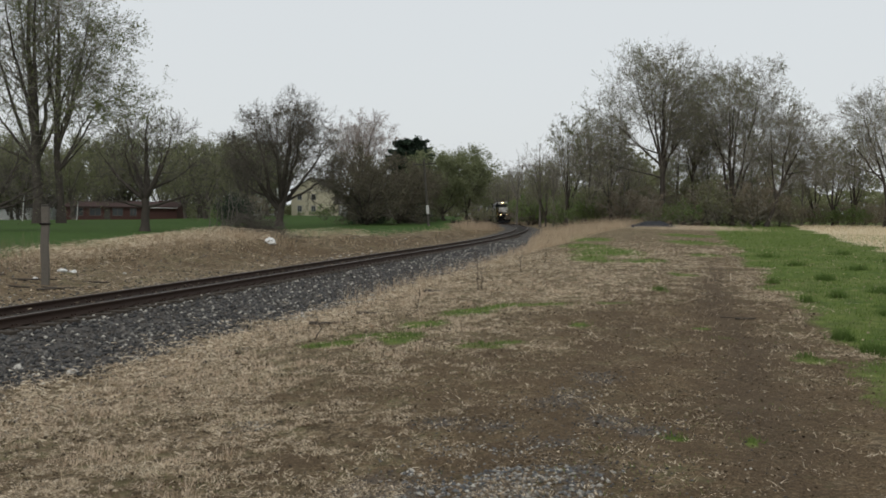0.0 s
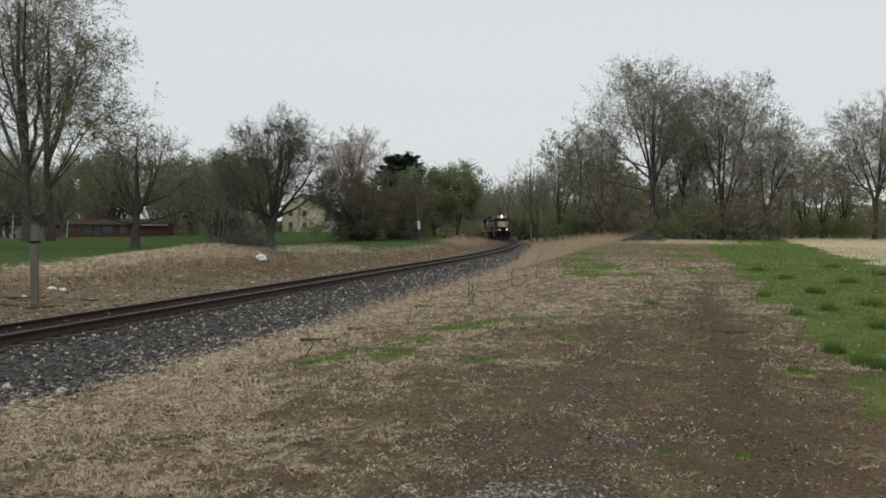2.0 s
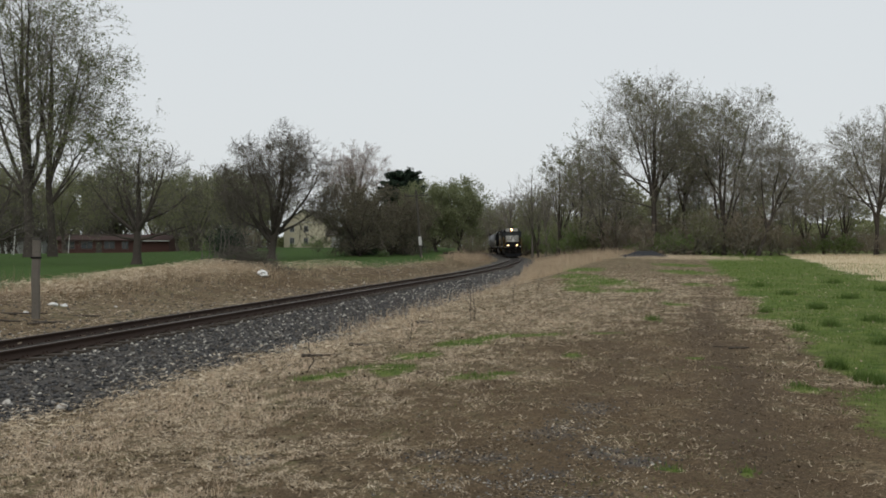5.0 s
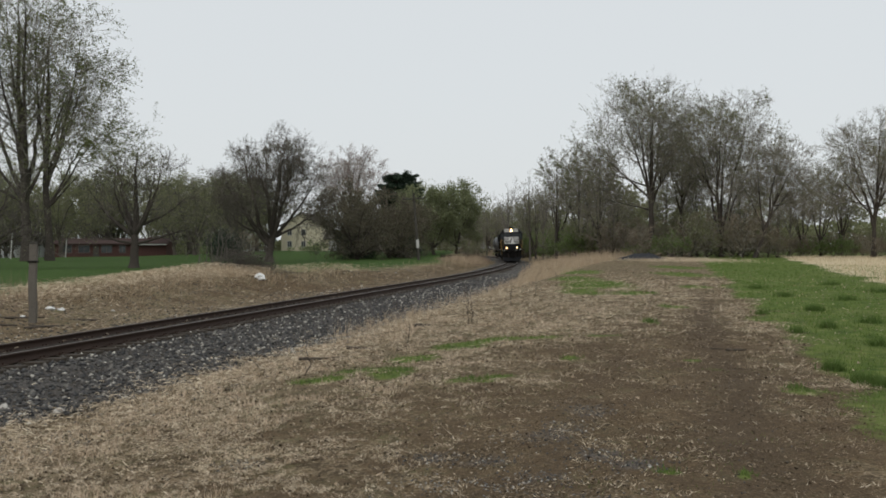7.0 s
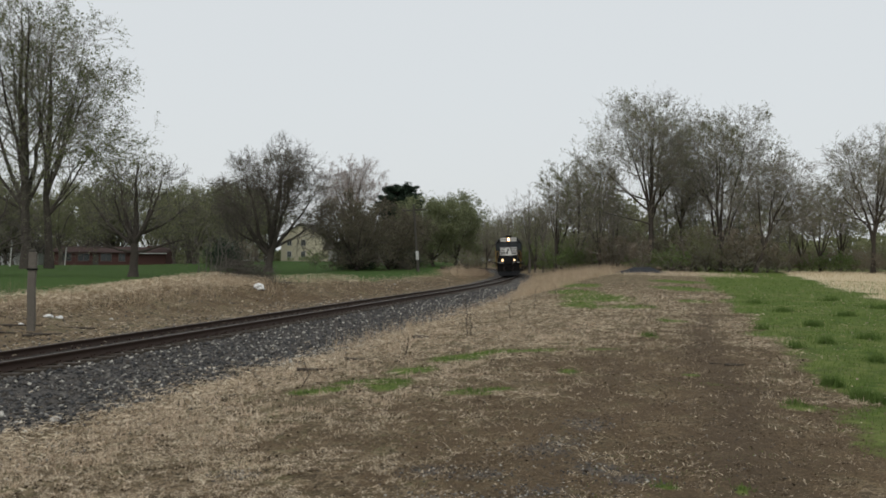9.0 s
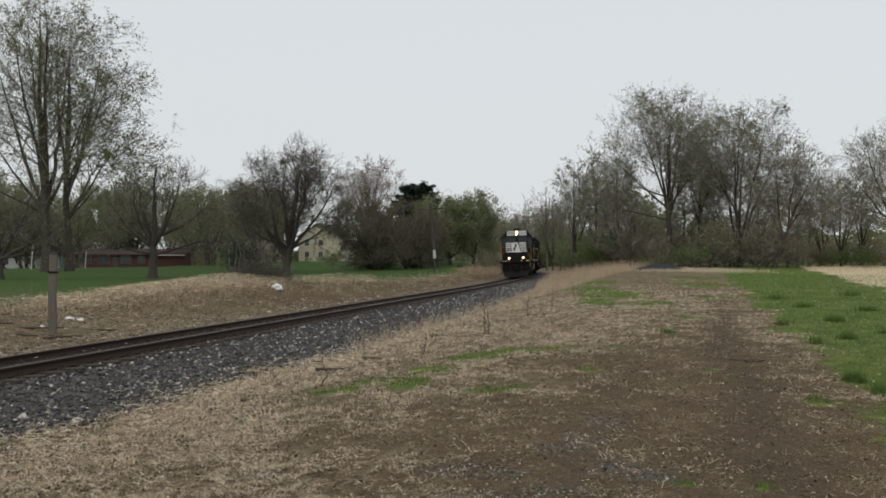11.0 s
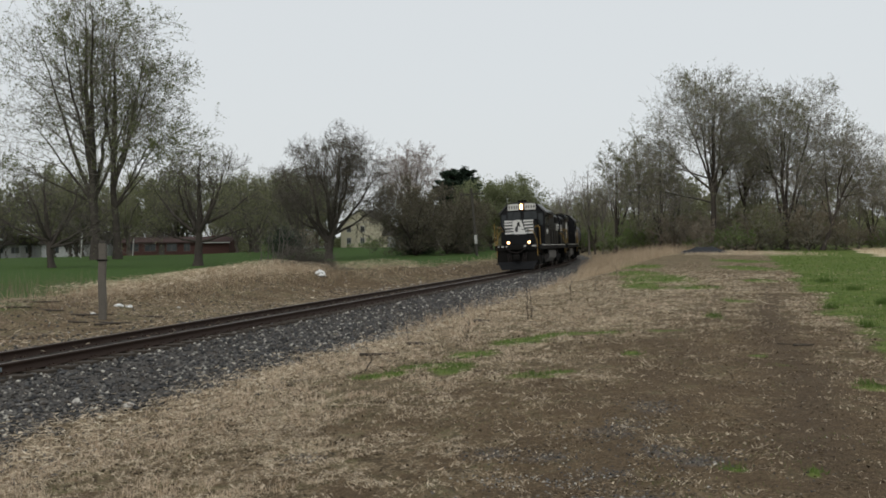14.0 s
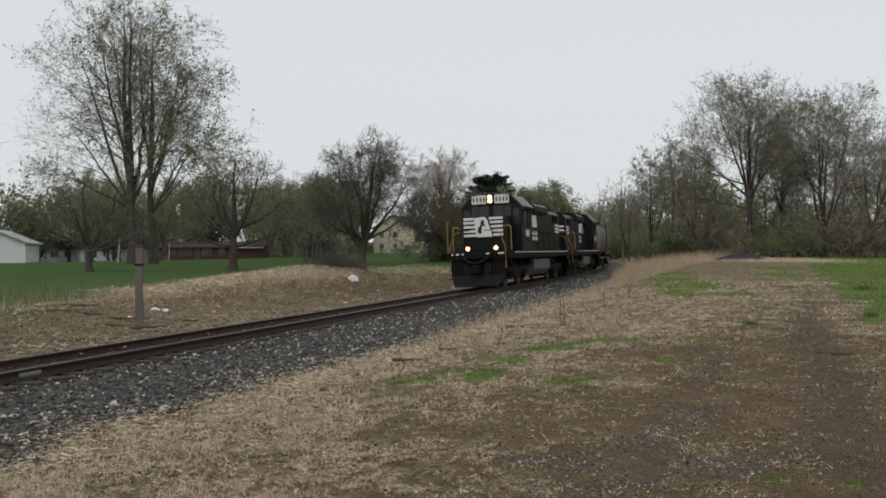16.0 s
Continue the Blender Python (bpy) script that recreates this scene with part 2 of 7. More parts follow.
def ground_masks(x, y):
    """How much of lawn, gravel, straw, bare soil and dry field covers each place."""
    u = off_track(x, y)
    w1, w2, w3 = wobble(x, y, 1.1, 0.4), wobble(x, y, 3.7, 1.9), wobble(x, y, 0.45, 7.0)
    edge = 0.5 * w1 + 0.5 * w2
    lawn_left = step(0.3, -0.9, u - (crest_at(y) - 1.4 + 2.8 * step(31, 24, y) + 1.6 * step(38, 52, y) * step(100, 90, y)) + 0.5 * edge)
    green = step(-0.5, 0.6, x - grass_edge(y) + 0.8 * edge) * (u > 3)
    field = step(-0.8, 0.8, x - field_edge(y) + 1.2 * w2) * (y > 0) * step(125, 118, y)
    # green tufts in the thatch
    patch = np.zeros_like(x)
    for px, py, rx, ry in ((-1.78, 12.4, 0.55, 0.45), (-1.24, 13.2, 0.55, 0.5), (-0.72, 12.6, 0.42, 0.8), (-0.45, 14.2, 0.6, 0.6), (0.35, 15.7, 0.75, 0.8), (1.0, 16.5, 0.7, 0.6), (1.9, 16.4, 0.8, 0.35),
                           (0.36, 11.4, 0.5, 0.4), (0.75, 11.6, 0.3, 0.2), (1.95, 13.3, 0.22, 0.25), (4.5, 19.0, 0.22, 0.9), (3.55, 12.8, 0.28, 0.12), (3.5, 11.9, 0.35, 0.12), (4.1, 10.0, 0.4, 0.25), (2.9, 16.3, 0.5, 0.25),
                           (5.1, 32.5, 0.95, 3.6), (6.5, 38.0, 1.7, 6.0), (7.0, 47.0, 1.3, 8.0), (9.2, 60.0, 1.4, 9.0), (6.6, 30.5, 1.1, 1.6), (6.2, 23.7, 0.5, 0.8), (9.8, 34.0, 0.8, 1.6),
                           (13.0, 48.0, 1.6, 5.0), (16.5, 62.0, 2.0, 6.0), (2.2, 6.4, 0.10, 0.10), (1.66, 6.5, 0.16, 0.12)):
        d = ((x - px) / rx) ** 2 + ((y - py) / ry) ** 2
        patch = np.maximum(patch, np.clip(1.15 - d, 0, 1) * (0.86 + 0.5 * w3))
    lawn = np.maximum(np.maximum(lawn_left, green), np.clip(patch, 0, 1))
    gravel = step(4.4, 3.3, u - shoulder(y) + 0.7 * edge + 0.45 * w3 + 1.3 * step(48, 75, y)) * step(-3.0, -2.2, u + 0.4 * edge)
    fouled = step(0.80, 0.68, np.abs(u))
    soil_right = np.exp(-((x - (grass_edge(y) - 1.4)) / (2.2 + 0.02 * y)) ** 2) * (1 - 0.45 * step(17, 30, y)) * step(70, 30, y)
    soil_near = np.exp(-((x - 1.0 - 0.03 * y) / 3.0) ** 2 - ((y - 8.0) / 6.5) ** 2)
    soil = np.clip(0.70 * soil_right + 0.66 * soil_near + 0.30 * w2 + 0.28 * w1 - 0.35 * step(13, 19, y) * step(7.5, 4.5, x - 0.08 * y), 0, 0.80) * (u > 4) * np.maximum(step(-3.4, -1.2, x), step(8, 12, y))
    bank = step(-2.4, -4.0, u) * step(crest_at(y) - 0.2, crest_at(y) + 1.7, u)
    soil = np.maximum(soil, np.clip(bank * (0.22 + 0.5 * w2 + 0.35 * w1 + 0.55 * step(32, 44, y)), 0, 1))
    # wheel tracks worn beside the green
    worn = np.zeros_like(x)
    for off in (0.0, -1.55):
        worn = np.maximum(worn, np.exp(-((x - (0.275 * y + 0.5 + off) + 0.25 * w2) / 0.42) ** 2) * (1.0 if off == 0 else 0.35))
    worn = worn * step(4, 7, y) * step(36, 22, y)
    # stone chippings trodden into the soil
    chips = np.zeros_like(x)
    for px, py, rx, ry in CHIP_SPOTS:
        chips = np.maximum(chips, np.clip(1.25 - ((x - px) / rx) ** 2 - ((y - py) / ry) ** 2, 0, 1))
    # shade in the gaps between the tangles of straw, as a colour mask
    h = 0.5 * wobble(x, y, 0.55, 21.0) + 0.4 * wobble(0.8 * x, y, 0.23, 5.0) + 0.4 * wobble(x, y, 1.3, 14.0) + 0.3 * wobble(x + y, x - y, 0.12, 3.0)
    hollow_shade = 0.6 * np.clip((h + 0.10) / 0.34, 0, 1) * (u > 3.4) * step(48, 24, y) * (0.5 + 0.5 * step(-4.5, -1.0, x))
    return lawn, gravel, soil, np.clip(field, 0, 1), fouled, lawn_left, worn, chips * (0.62 + 0.5 * w3), hollow_shade


def ground_material():
    m, nt, b = material("meadow_ground", 0.95, 0, 0.1)

    def attr(name):
        a = nt.nodes.new("ShaderNodeAttribute")
        a.attribute_name = name
        return a.outputs["Fac"]

    big, mid, small = noise_tex(nt, 0.35, 5), noise_tex(nt, 3.0, 6, 0.65), noise_tex(nt, 26.0, 5, 0.7)
    # matted straw: long streaks in two directions
    tc = nt.nodes.new("ShaderNodeTexCoord")
    streaks = []
    for turn, sx in ((0.1, 17.0), (1.5, 21.0)):
        mp = nt.nodes.new("ShaderNodeMapping")
        mp.inputs["Rotation"].default_value = (0, 0, turn)
        mp.inputs["Scale"].default_value = (sx, sx * 3, sx)
        nt.links.new(tc.outputs["Object"], mp.inputs[0])
        n = node(nt, "ShaderNodeTexNoise", Scale=1.0, Detail=4.0, Roughness=0.65, Distortion=0.8)
        nt.links.new(mp.outputs[0], n.inputs["Vector"])
        streaks.append(n.outputs["Fac"])
    straw_t = math_node(nt, "MAXIMUM", streaks[0], streaks[1])
    straw = ramp(nt, straw_t, [(0.44, (0.060, 0.043, 0.026)), (0.52, (0.20, 0.150, 0.094)), (0.60, (0.38, 0.297, 0.194)), (0.70, (0.62, 0.51, 0.355))])
    straw = mix(nt, ramp(nt, mid, [(0.45, (0, 0, 0)), (0.75, (0.4, 0.4, 0.4))]), straw, (0.165, 0.128, 0.078))
    moss = noise_tex(nt, 1.1, 5, 0.6)
    straw = mix(nt, ramp(nt, moss, [(0.50, (0, 0, 0)), (0.68, (0.6, 0.6, 0.6))]), straw, (0.115, 0.115, 0.052))
    soil = ramp(nt, small, [(0.40, (0.038, 0.025, 0.012)), (0.5, (0.122, 0.083, 0.041)), (0.62, (0.29, 0.208, 0.115))])
    soil = mix(nt, ramp(nt, straw_t, [(0.6, (0, 0, 0)), (0.72, (0.6, 0.6, 0.6))]), soil, (0.26, 0.205, 0.145))
    crumbs = noise_tex(nt, 75.0, 3, 0.7)
    soil = mix(nt, 0.55, soil, ramp(nt, crumbs, [(0.40, (0.040, 0.028, 0.015)), (0.5, (0.118, 0.081, 0.045)), (0.60, (0.34, 0.255, 0.165))]))
    lawn = ramp(nt, mid, [(0.38, (0.042, 0.080, 0.012)), (0.5, (0.092, 0.142, 0.026)), (0.62, (0.165, 0.205, 0.052))])
    lawn = mix(nt, math_node(nt, "MULTIPLY", small, 0.55), lawn, (0.085, 0.11, 0.032))
    lawn = mix(nt, ramp(nt, big, [(0.47, (0, 0, 0)), (0.62, (0.38, 0.38, 0.38))]), lawn, (0.18, 0.185, 0.07))
    grit = ramp(nt, small, [(0.36, (0.028, 0.026, 0.024)), (0.5, (0.076, 0.071, 0.066)), (0.62, (0.165, 0.155, 0.142)), (0.72, (0.38, 0.36, 0.32))])
    grit = mix(nt, ramp(nt, mid, [(0.48, (0, 0, 0)), (0.75, (0.55, 0.55, 0.55))]), grit, (0.115, 0.095, 0.075))
    field = ramp(nt, mid, [(0.3, (0.46, 0.38, 0.25)), (0.7, (0.62, 0.53, 0.37))])

    def cover(name, soft=0.18):
        # the edge of a cover is broken up by the finer noise
        v = math_node(nt, "ADD", attr(name), math_node(nt, "MULTIPLY", math_node(nt, "SUBTRACT", mid, 0.5), 1.3))
        v = math_node(nt, "ADD", v, math_node(nt, "MULTIPLY", math_node(nt, "SUBTRACT", small, 0.5), 0.7))
        r = nt.nodes.new("ShaderNodeMapRange")
        r.inputs["From Min"].default_value, r.inputs["From Max"].default_value = 0.5 - soft, 0.5 + soft
        nt.links.new(v, r.inputs[0])
        return r.outputs[0]

    # soil and thatch break through one another in patches of every size
    patch, blot = noise_tex(nt, 1.3, 6, 0.7), noise_tex(nt, 7.5, 6, 0.75)
    v = attr("soil")
    for tex, k in ((patch, 3.8), (blot, 4.6), (small, 2.4)):
        v = math_node(nt, "ADD", v, math_node(nt, "MULTIPLY", math_node(nt, "SUBTRACT", tex, 0.5), k))
    r = nt.nodes.new("ShaderNodeMapRange")
    r.inputs["From Min"].default_value, r.inputs["From Max"].default_value = 0.22, 0.72
    nt.links.new(v, r.inputs[0])
    # shade and dark thatch between the paler tangles, put into the colour
    hollow_shade = math_node(nt, "ADD", math_node(nt, "MULTIPLY", blot, 0.6), math_node(nt, "MULTIPLY", noise_tex(nt, 17.0, 4, 0.7), 0.4))
    straw = mix(nt, ramp(nt, hollow_shade, [(0.44, (0.95, 0.95, 0.95)), (0.52, (0, 0, 0))]), straw, (0.070, 0.051, 0.031))
    straw = mix(nt, ramp(nt, noise_tex(nt, 2.3, 6, 0.7), [(0.52, (0, 0, 0)), (0.62, (0.5, 0.5, 0.5))]), straw, (0.15, 0.145, 0.07))
    # the masked gap shade darkens straw and, half as much, soil
    rot = math_node(nt, "MULTIPLY", attr("hollow_shade"), ramp(nt, small, [(0.40, (1, 1, 1)), (0.62, (0.35, 0.35, 0.35))]))
    straw = mix(nt, math_node(nt, "MULTIPLY", rot, 0.9), straw, (0.075, 0.056, 0.030))
    soil = mix(nt, math_node(nt, "MULTIPLY", rot, 0.5), soil, (0.045, 0.031, 0.019))
    dark = mix(nt, ramp(nt, patch, [(0.35, (0, 0, 0)), (0.6, (1, 1, 1))]), soil, mix(nt, 0.45, soil, (0.072, 0.050, 0.033)))
    c = mix(nt, r.outputs[0], straw, dark)
    c = mix(nt, math_node(nt, "MULTIPLY", attr("worn"), 0.85), c, mix(nt, 0.6, soil, (0.060, 0.044, 0.032)))
    loose = math_node(nt, "MULTIPLY", attr("chips"), ramp(nt, math_node(nt, "ADD", math_node(nt, "MULTIPLY", blot, 0.5), math_node(nt, "MULTIPLY", patch, 0.5)), [(0.46, (0, 0, 0)), (0.54, (0.55, 0.55, 0.55))]))
    c = mix(nt, loose, c, ramp(nt, crumbs, [(0.3, (0.055, 0.055, 0.057)), (0.5, (0.145, 0.148, 0.152)), (0.7, (0.32, 0.32, 0.315))]))
    c = mix(nt, cover("lawn"), c, lawn)
    garden = ramp(nt, mid, [(0.25, (0.030, 0.062, 0.013)), (0.5, (0.048, 0.088, 0.020)), (0.8, (0.075, 0.115, 0.032))])
    c = mix(nt, attr("mown"), c, garden)
    c = mix(nt, cover("field"), c, field)
    c = mix(nt, cover("gravel"), c, grit)
    c = mix(nt, attr("fouled"), c, ramp(nt, small, [(0.35, (0.022, 0.019, 0.017)), (0.7, (0.06, 0.052, 0.045))]))
    nt.links.new(c, b.inputs["Base Color"])
    h = math_node(nt, "ADD", math_node(nt, "MULTIPLY", straw_t, 0.6), small)
    bump(nt, b, h, 0.7, 0.03)
    return m


M_GROUND = ground_material()


def build_ground():
    rs = np.concatenate([[0.0], np.exp(np.arange(np.log(0.4), np.log(3200), 0.022))])
    front = np.arange(-44, 40.01, 0.4)
    az = np.radians(np.concatenate([front, np.arange(46, 312, 5.0)]))
    n_r, n_a = len(rs), len(az)
    rr, aa = np.meshgrid(rs, az, indexing="ij")
    x, y = (rr * np.sin(aa)).ravel(), (rr * np.cos(aa)).ravel() - 0.15
    z = ground_z(x, y)
    verts = np.stack([x, y, z], 1)
    i, j = np.meshgrid(np.arange(n_r - 1), np.arange(n_a), indexing="ij")
    j2 = (j + 1) % n_a
    q = np.stack([i * n_a + j, i * n_a + j2, (i + 1) * n_a + j2, (i + 1) * n_a + j], -1).reshape(-1, 4)[:, ::-1]
    me = fast_mesh("ground", verts, q)
    masks = ground_masks(verts[:, 0], verts[:, 1])
    for name, v in zip(("lawn", "gravel", "soil", "field", "fouled", "mown", "worn", "chips", "hollow_shade"), masks):
        a = me.attributes.new(name, "FLOAT", "POINT")
        a.data.foreach_set("value", v.astype(np.float32))
    tagged(link("ground", me, M_GROUND, smooth=True), "level meadow of dry mown straw, bare soil and spring grass", "ground", kind="structure")


build_ground()


# ---------------------------------------------------------------- railway
ARC_Y = np.arange(-30.0, 330.0, 0.25)
ARC_S = np.concatenate([[0], np.cumsum(np.hypot(np.diff(ARC_Y), np.diff(track_x(ARC_Y))))])


def y_at(s):
    return float(np.interp(s, ARC_S, ARC_Y))


def s_at(y):
    return float(np.interp(y, ARC_Y, ARC_S))


def sweep(profile, ys, z0):
    """Sweeps a closed (u, z) outline along the canted track."""
    k = len(profile)
    verts = []
    for y in ys:
        s = float(track_slope(y))
        nx, ny = 1 / math.hypot(1, s), -s / math.hypot(1, s)
        for u, z in profile:
            verts.append((float(track_x(y)) + nx * u, y + ny * u, z0 + z + math.tan(CANT) * u))
    faces = [(i * k + j, i * k + (j + 1) % k, (i + 1) * k + (j + 1) % k, (i + 1) * k + j) for i in range(len(ys) - 1) for j in range(k)]
    return verts, faces


M_PAINTBLUE = simple("faded_blue_paint", (0.16, 0.19, 0.20), (0.26, 0.30, 0.31), 18.0, 0.8, 0, 0.2, 0.3, 0.004, 60)


def build_rails():
    ys = np.concatenate([np.arange(-25, 60, 1.0), np.arange(60, 260, 2.0)])
    for side in (-1, 1):
        c = side * 0.755
        base = [(c - 0.07, -0.172), (c + 0.07, -0.172), (c + 0.07, -0.155), (c + 0.014, -0.135), (c + 0.010, -0.05), (c + 0.034, -0.038),
                (c + 0.037, -0.006), (c - 0.037, -0.006), (c - 0.034, -0.038), (c - 0.010, -0.05), (c - 0.014, -0.135), (c - 0.07, -0.155)]
        v, f = sweep(base, ys, RAIL_Z)
        rail = link("rail", fast_mesh("rail", v, f), M_RAIL)
        tagged(rail, "rust-brown steel rail on the ballast bed", "rail", "rails of the track", "structure")
        v, f = sweep([(c - 0.036, -0.005), (c + 0.036, -0.005), (c + 0.028, 0.0), (c - 0.028, 0.0)], ys, RAIL_Z)
        link("railhead", fast_mesh("railhead", v, f), M_RAILTOP, rail, "worn bright running surface")
        if side == 1:
            v, f = sweep([(c + 0.0125, -0.128), (c + 0.0175, -0.128), (c + 0.0145, -0.055), (c + 0.0105, -0.055)], np.arange(12.85, 13.31, 0.09), RAIL_Z)
            link("paint_patch", fast_mesh("paint_patch", v, f), M_PAINTBLUE, rail, "faded pale blue paint mark")


build_rails()


# ---------------------------------------------------------------- trees
def tubes(segs, sides):
    """Tapered tubes: segs is an array of x0 y0 z0 r0 x1 y1 z1 r1."""
    segs = np.asarray(segs, dtype=float)
    p, q = segs[:, 0:3], segs[:, 4:7]
    d = q - p
    d /= np.linalg.norm(d, axis=1, keepdims=True) + 1e-9
    ref = np.where(np.abs(d[:, 2:3]) > 0.9, [[1.0, 0, 0]], [[0, 0, 1.0]])
    a = np.cross(d, ref)
    a /= np.linalg.norm(a, axis=1, keepdims=True)
    b = np.cross(d, a)
    ang = np.arange(sides) * 2 * np.pi / sides
    ring = a[:, None] * np.cos(ang)[None, :, None] + b[:, None] * np.sin(ang)[None, :, None]
    v = np.concatenate([p[:, None] + ring * segs[:, 3][:, None, None], q[:, None] + ring * segs[:, 7][:, None, None]], 1)
    n = len(segs)
    k = np.arange(sides)
    f = np.stack([k, (k + 1) % sides, sides + (k + 1) % sides, sides + k], 1)
    faces = (f[None] + (np.arange(n) * 2 * sides)[:, None, None]).reshape(-1, 4)
    return v.reshape(-1, 3), faces


def ribbons(segs, rng):
    """Flat strips for the finest twigs."""
    segs = np.asarray(segs, dtype=float)
    p, q = segs[:, 0:3], segs[:, 4:7]
    d = q - p
    a = np.cross(d, rng.normal(size=d.shape))
    a /= np.linalg.norm(a, axis=1, keepdims=True) + 1e-9
    r0, r1 = segs[:, 3:4] * 1.15, segs[:, 7:8] * 1.15
    v = np.stack([p - a * r0, p + a * r0, q + a * r1, q - a * r1], 1).reshape(-1, 3)
    return v, np.arange(len(v)).reshape(-1, 4)


def joined(*meshes):
    """Several (verts, faces) arrays as one."""
    vs, fs, n = [], [], 0
    for v, f in meshes:
        vs.append(v)
        fs.append(f + n)
        n += len(v)
    return np.concatenate(vs), np.concatenate(fs)


def cards(points, size, rng, flat=0.0):
    """Small leaves, one triangle each, turned at random."""
    n = len(points)
    a = rng.normal(size=(n, 3))
    b = rng.normal(size=(n, 3))
    a[:, 2] *= 1 - flat
    a /= np.linalg.norm(a, axis=1, keepdims=True)
    b -= a * np.sum(a * b, 1, keepdims=True)
    b /= np.linalg.norm(b, axis=1, keepdims=True)
    s = size * rng.uniform(0.6, 1.4, size=(n, 1))
    a, b = a * s, b * s * 0.75
    v = np.stack([points - a, points + a * 0.8 - b, points + a * 0.5 + b], 1).reshape(-1, 3)
    f = np.arange(3 * n).reshape(n, 3)
    return v, f


def tube_along(pts, rad, sides=8):
    """One continuous tapered tube through the points."""
    pts, rad = np.asarray(pts), np.asarray(rad)
    d = np.gradient(pts, axis=0)
    d /= np.linalg.norm(d, axis=1, keepdims=True) + 1e-9
    ref = np.array([1.0, 0.13, 0.0]) if abs(d[0, 2]) > 0.7 else np.array([0.0, 0.1, 1.0])
    a = np.cross(d, ref)
    a /= np.linalg.norm(a, axis=1, keepdims=True)
    b = np.cross(d, a)
    ang = np.arange(sides) * 2 * np.pi / sides
    v = pts[:, None] + rad[:, None, None] * (a[:, None] * np.cos(ang)[None, :, None] + b[:, None] * np.sin(ang)[None, :, None])
    i, j = np.meshgrid(np.arange(len(pts) - 1), np.arange(sides), indexing="ij")
    j2 = (j + 1) % sides
    f = np.stack([i * sides + j, i * sides + j2, (i + 1) * sides + j2, (i + 1) * sides + j], -1).reshape(-1, 4)
    return v.reshape(-1, 3), f


def grow(rng, height, spread, fork=0.18, stems=5, counts=(9, 7, 5), r0=0.3, upright=0.75, droop=0.02, wander=0.13, thin=0.010,
         low=0.10, tilt_most=None, ratios=(0.50, 0.50, 0.50), vase=False):
    """A bole, stems and level on level of twigs; gives bole, stems, twigs and the twigs' points."""
    limbs, twigs, fine, tips = [], [], [], []
    segs = (8, 5, 3, 2)

    def limb(p, d, length, r, level):
        k = segs[level]
        pts, p, rad = [p], p.copy(), [r]
        for i in range(k):
            lift = 0.10 * upright if level < 2 else 0.05 * upright - droop
            if vase and level == 0:
                lift = 0.05
            d = d + rng.normal(size=3) * wander * ((0.55 if vase else 0.7) if level == 0 else 1.0) + np.array([0, 0, lift])
            d = d / np.linalg.norm(d)
            p = p + d * length / k
            pts.append(p)
            rad.append(max(thin * 0.8, r * (1 - 0.86 * (i + 1) / k)))
        if level == 0:
            limbs.append((np.array(pts), np.array(rad)))
        else:
            (twigs if level == 1 else fine).extend([(*a, ra, *b, rb) for a, b, ra, rb in zip(pts[:-1], pts[1:], rad[:-1], rad[1:])])
        if level >= 2 or level == len(counts):
            tips.extend(pts[1:])
        if level >= len(counts):
            return
        n = max(1, int(round(counts[level] * rng.uniform(0.8, 1.2))))
        for c in range(n):
            f = low + (0.985 - low) * (c + rng.uniform(0, 1)) / n if level == 0 else rng.uniform(0.12, 0.98)
            i = min(k - 1, int(f * k))
            along = pts[i + 1] - pts[i]
            at = pts[i] + along * (f * k - i)
            along = along / np.linalg.norm(along)
            side = rng.normal(size=3)
            side[2] = side[2] * 0.45 + 0.1
            side -= along * side.dot(along)
            side /= np.linalg.norm(side)
            wide = rng.uniform(0.40, 0.95) if vase else rng.uniform(0.55, 1.05) * (1.2 - 0.35 * upright)
            nd = along * math.cos(wide) + side * math.sin(wide)
            nl = length * ratios[level] * (1.12 - 0.72 * f) * rng.uniform(0.75, 1.2)
            limb(at, nd, nl, max(thin, min(rad[i] * 0.55, r * 0.42)), level + 1)

    top = np.array([rng.normal() * 0.015 * height, rng.normal() * 0.015 * height, height * fork])
    n = 6
    bole = [np.zeros(3)] + [top * (i + 1) / n + np.array([rng.normal(), rng.normal(), 0]) * 0.006 * height * (i < n - 1) for i in range(n)]
    bole_r = [r0 * 1.55, r0 * 1.12] + [r0 * (1.05 - 0.03 * i) for i in range(n - 1)]
    widest = tilt_most if tilt_most is not None else math.atan2(spread, height * (1 - fork)) * 1.15
    for i in range(stems):
        a = 2 * math.pi * (i + rng.uniform(-0.3, 0.3)) / stems
        tilt = widest * (0.12 if i == 0 else rng.uniform(0.35, 1.0))
        d = np.array([math.cos(a) * math.sin(tilt), math.sin(a) * math.sin(tilt), math.cos(tilt)])
        start = bole[-1] * (1 - (rng.uniform(0, 0.3) if i else 0.0))
        limb(start, d, height * (1 - fork) * (1.0 if i == 0 else rng.uniform(0.70, 0.97)), r0 * (0.80 if stems < 4 else 0.55) * rng.uniform(0.7, 1.1), 0)
    return [np.array(bole), np.array(bole_r)], limbs, np.array(twigs), np.array(fine), np.array(tips)


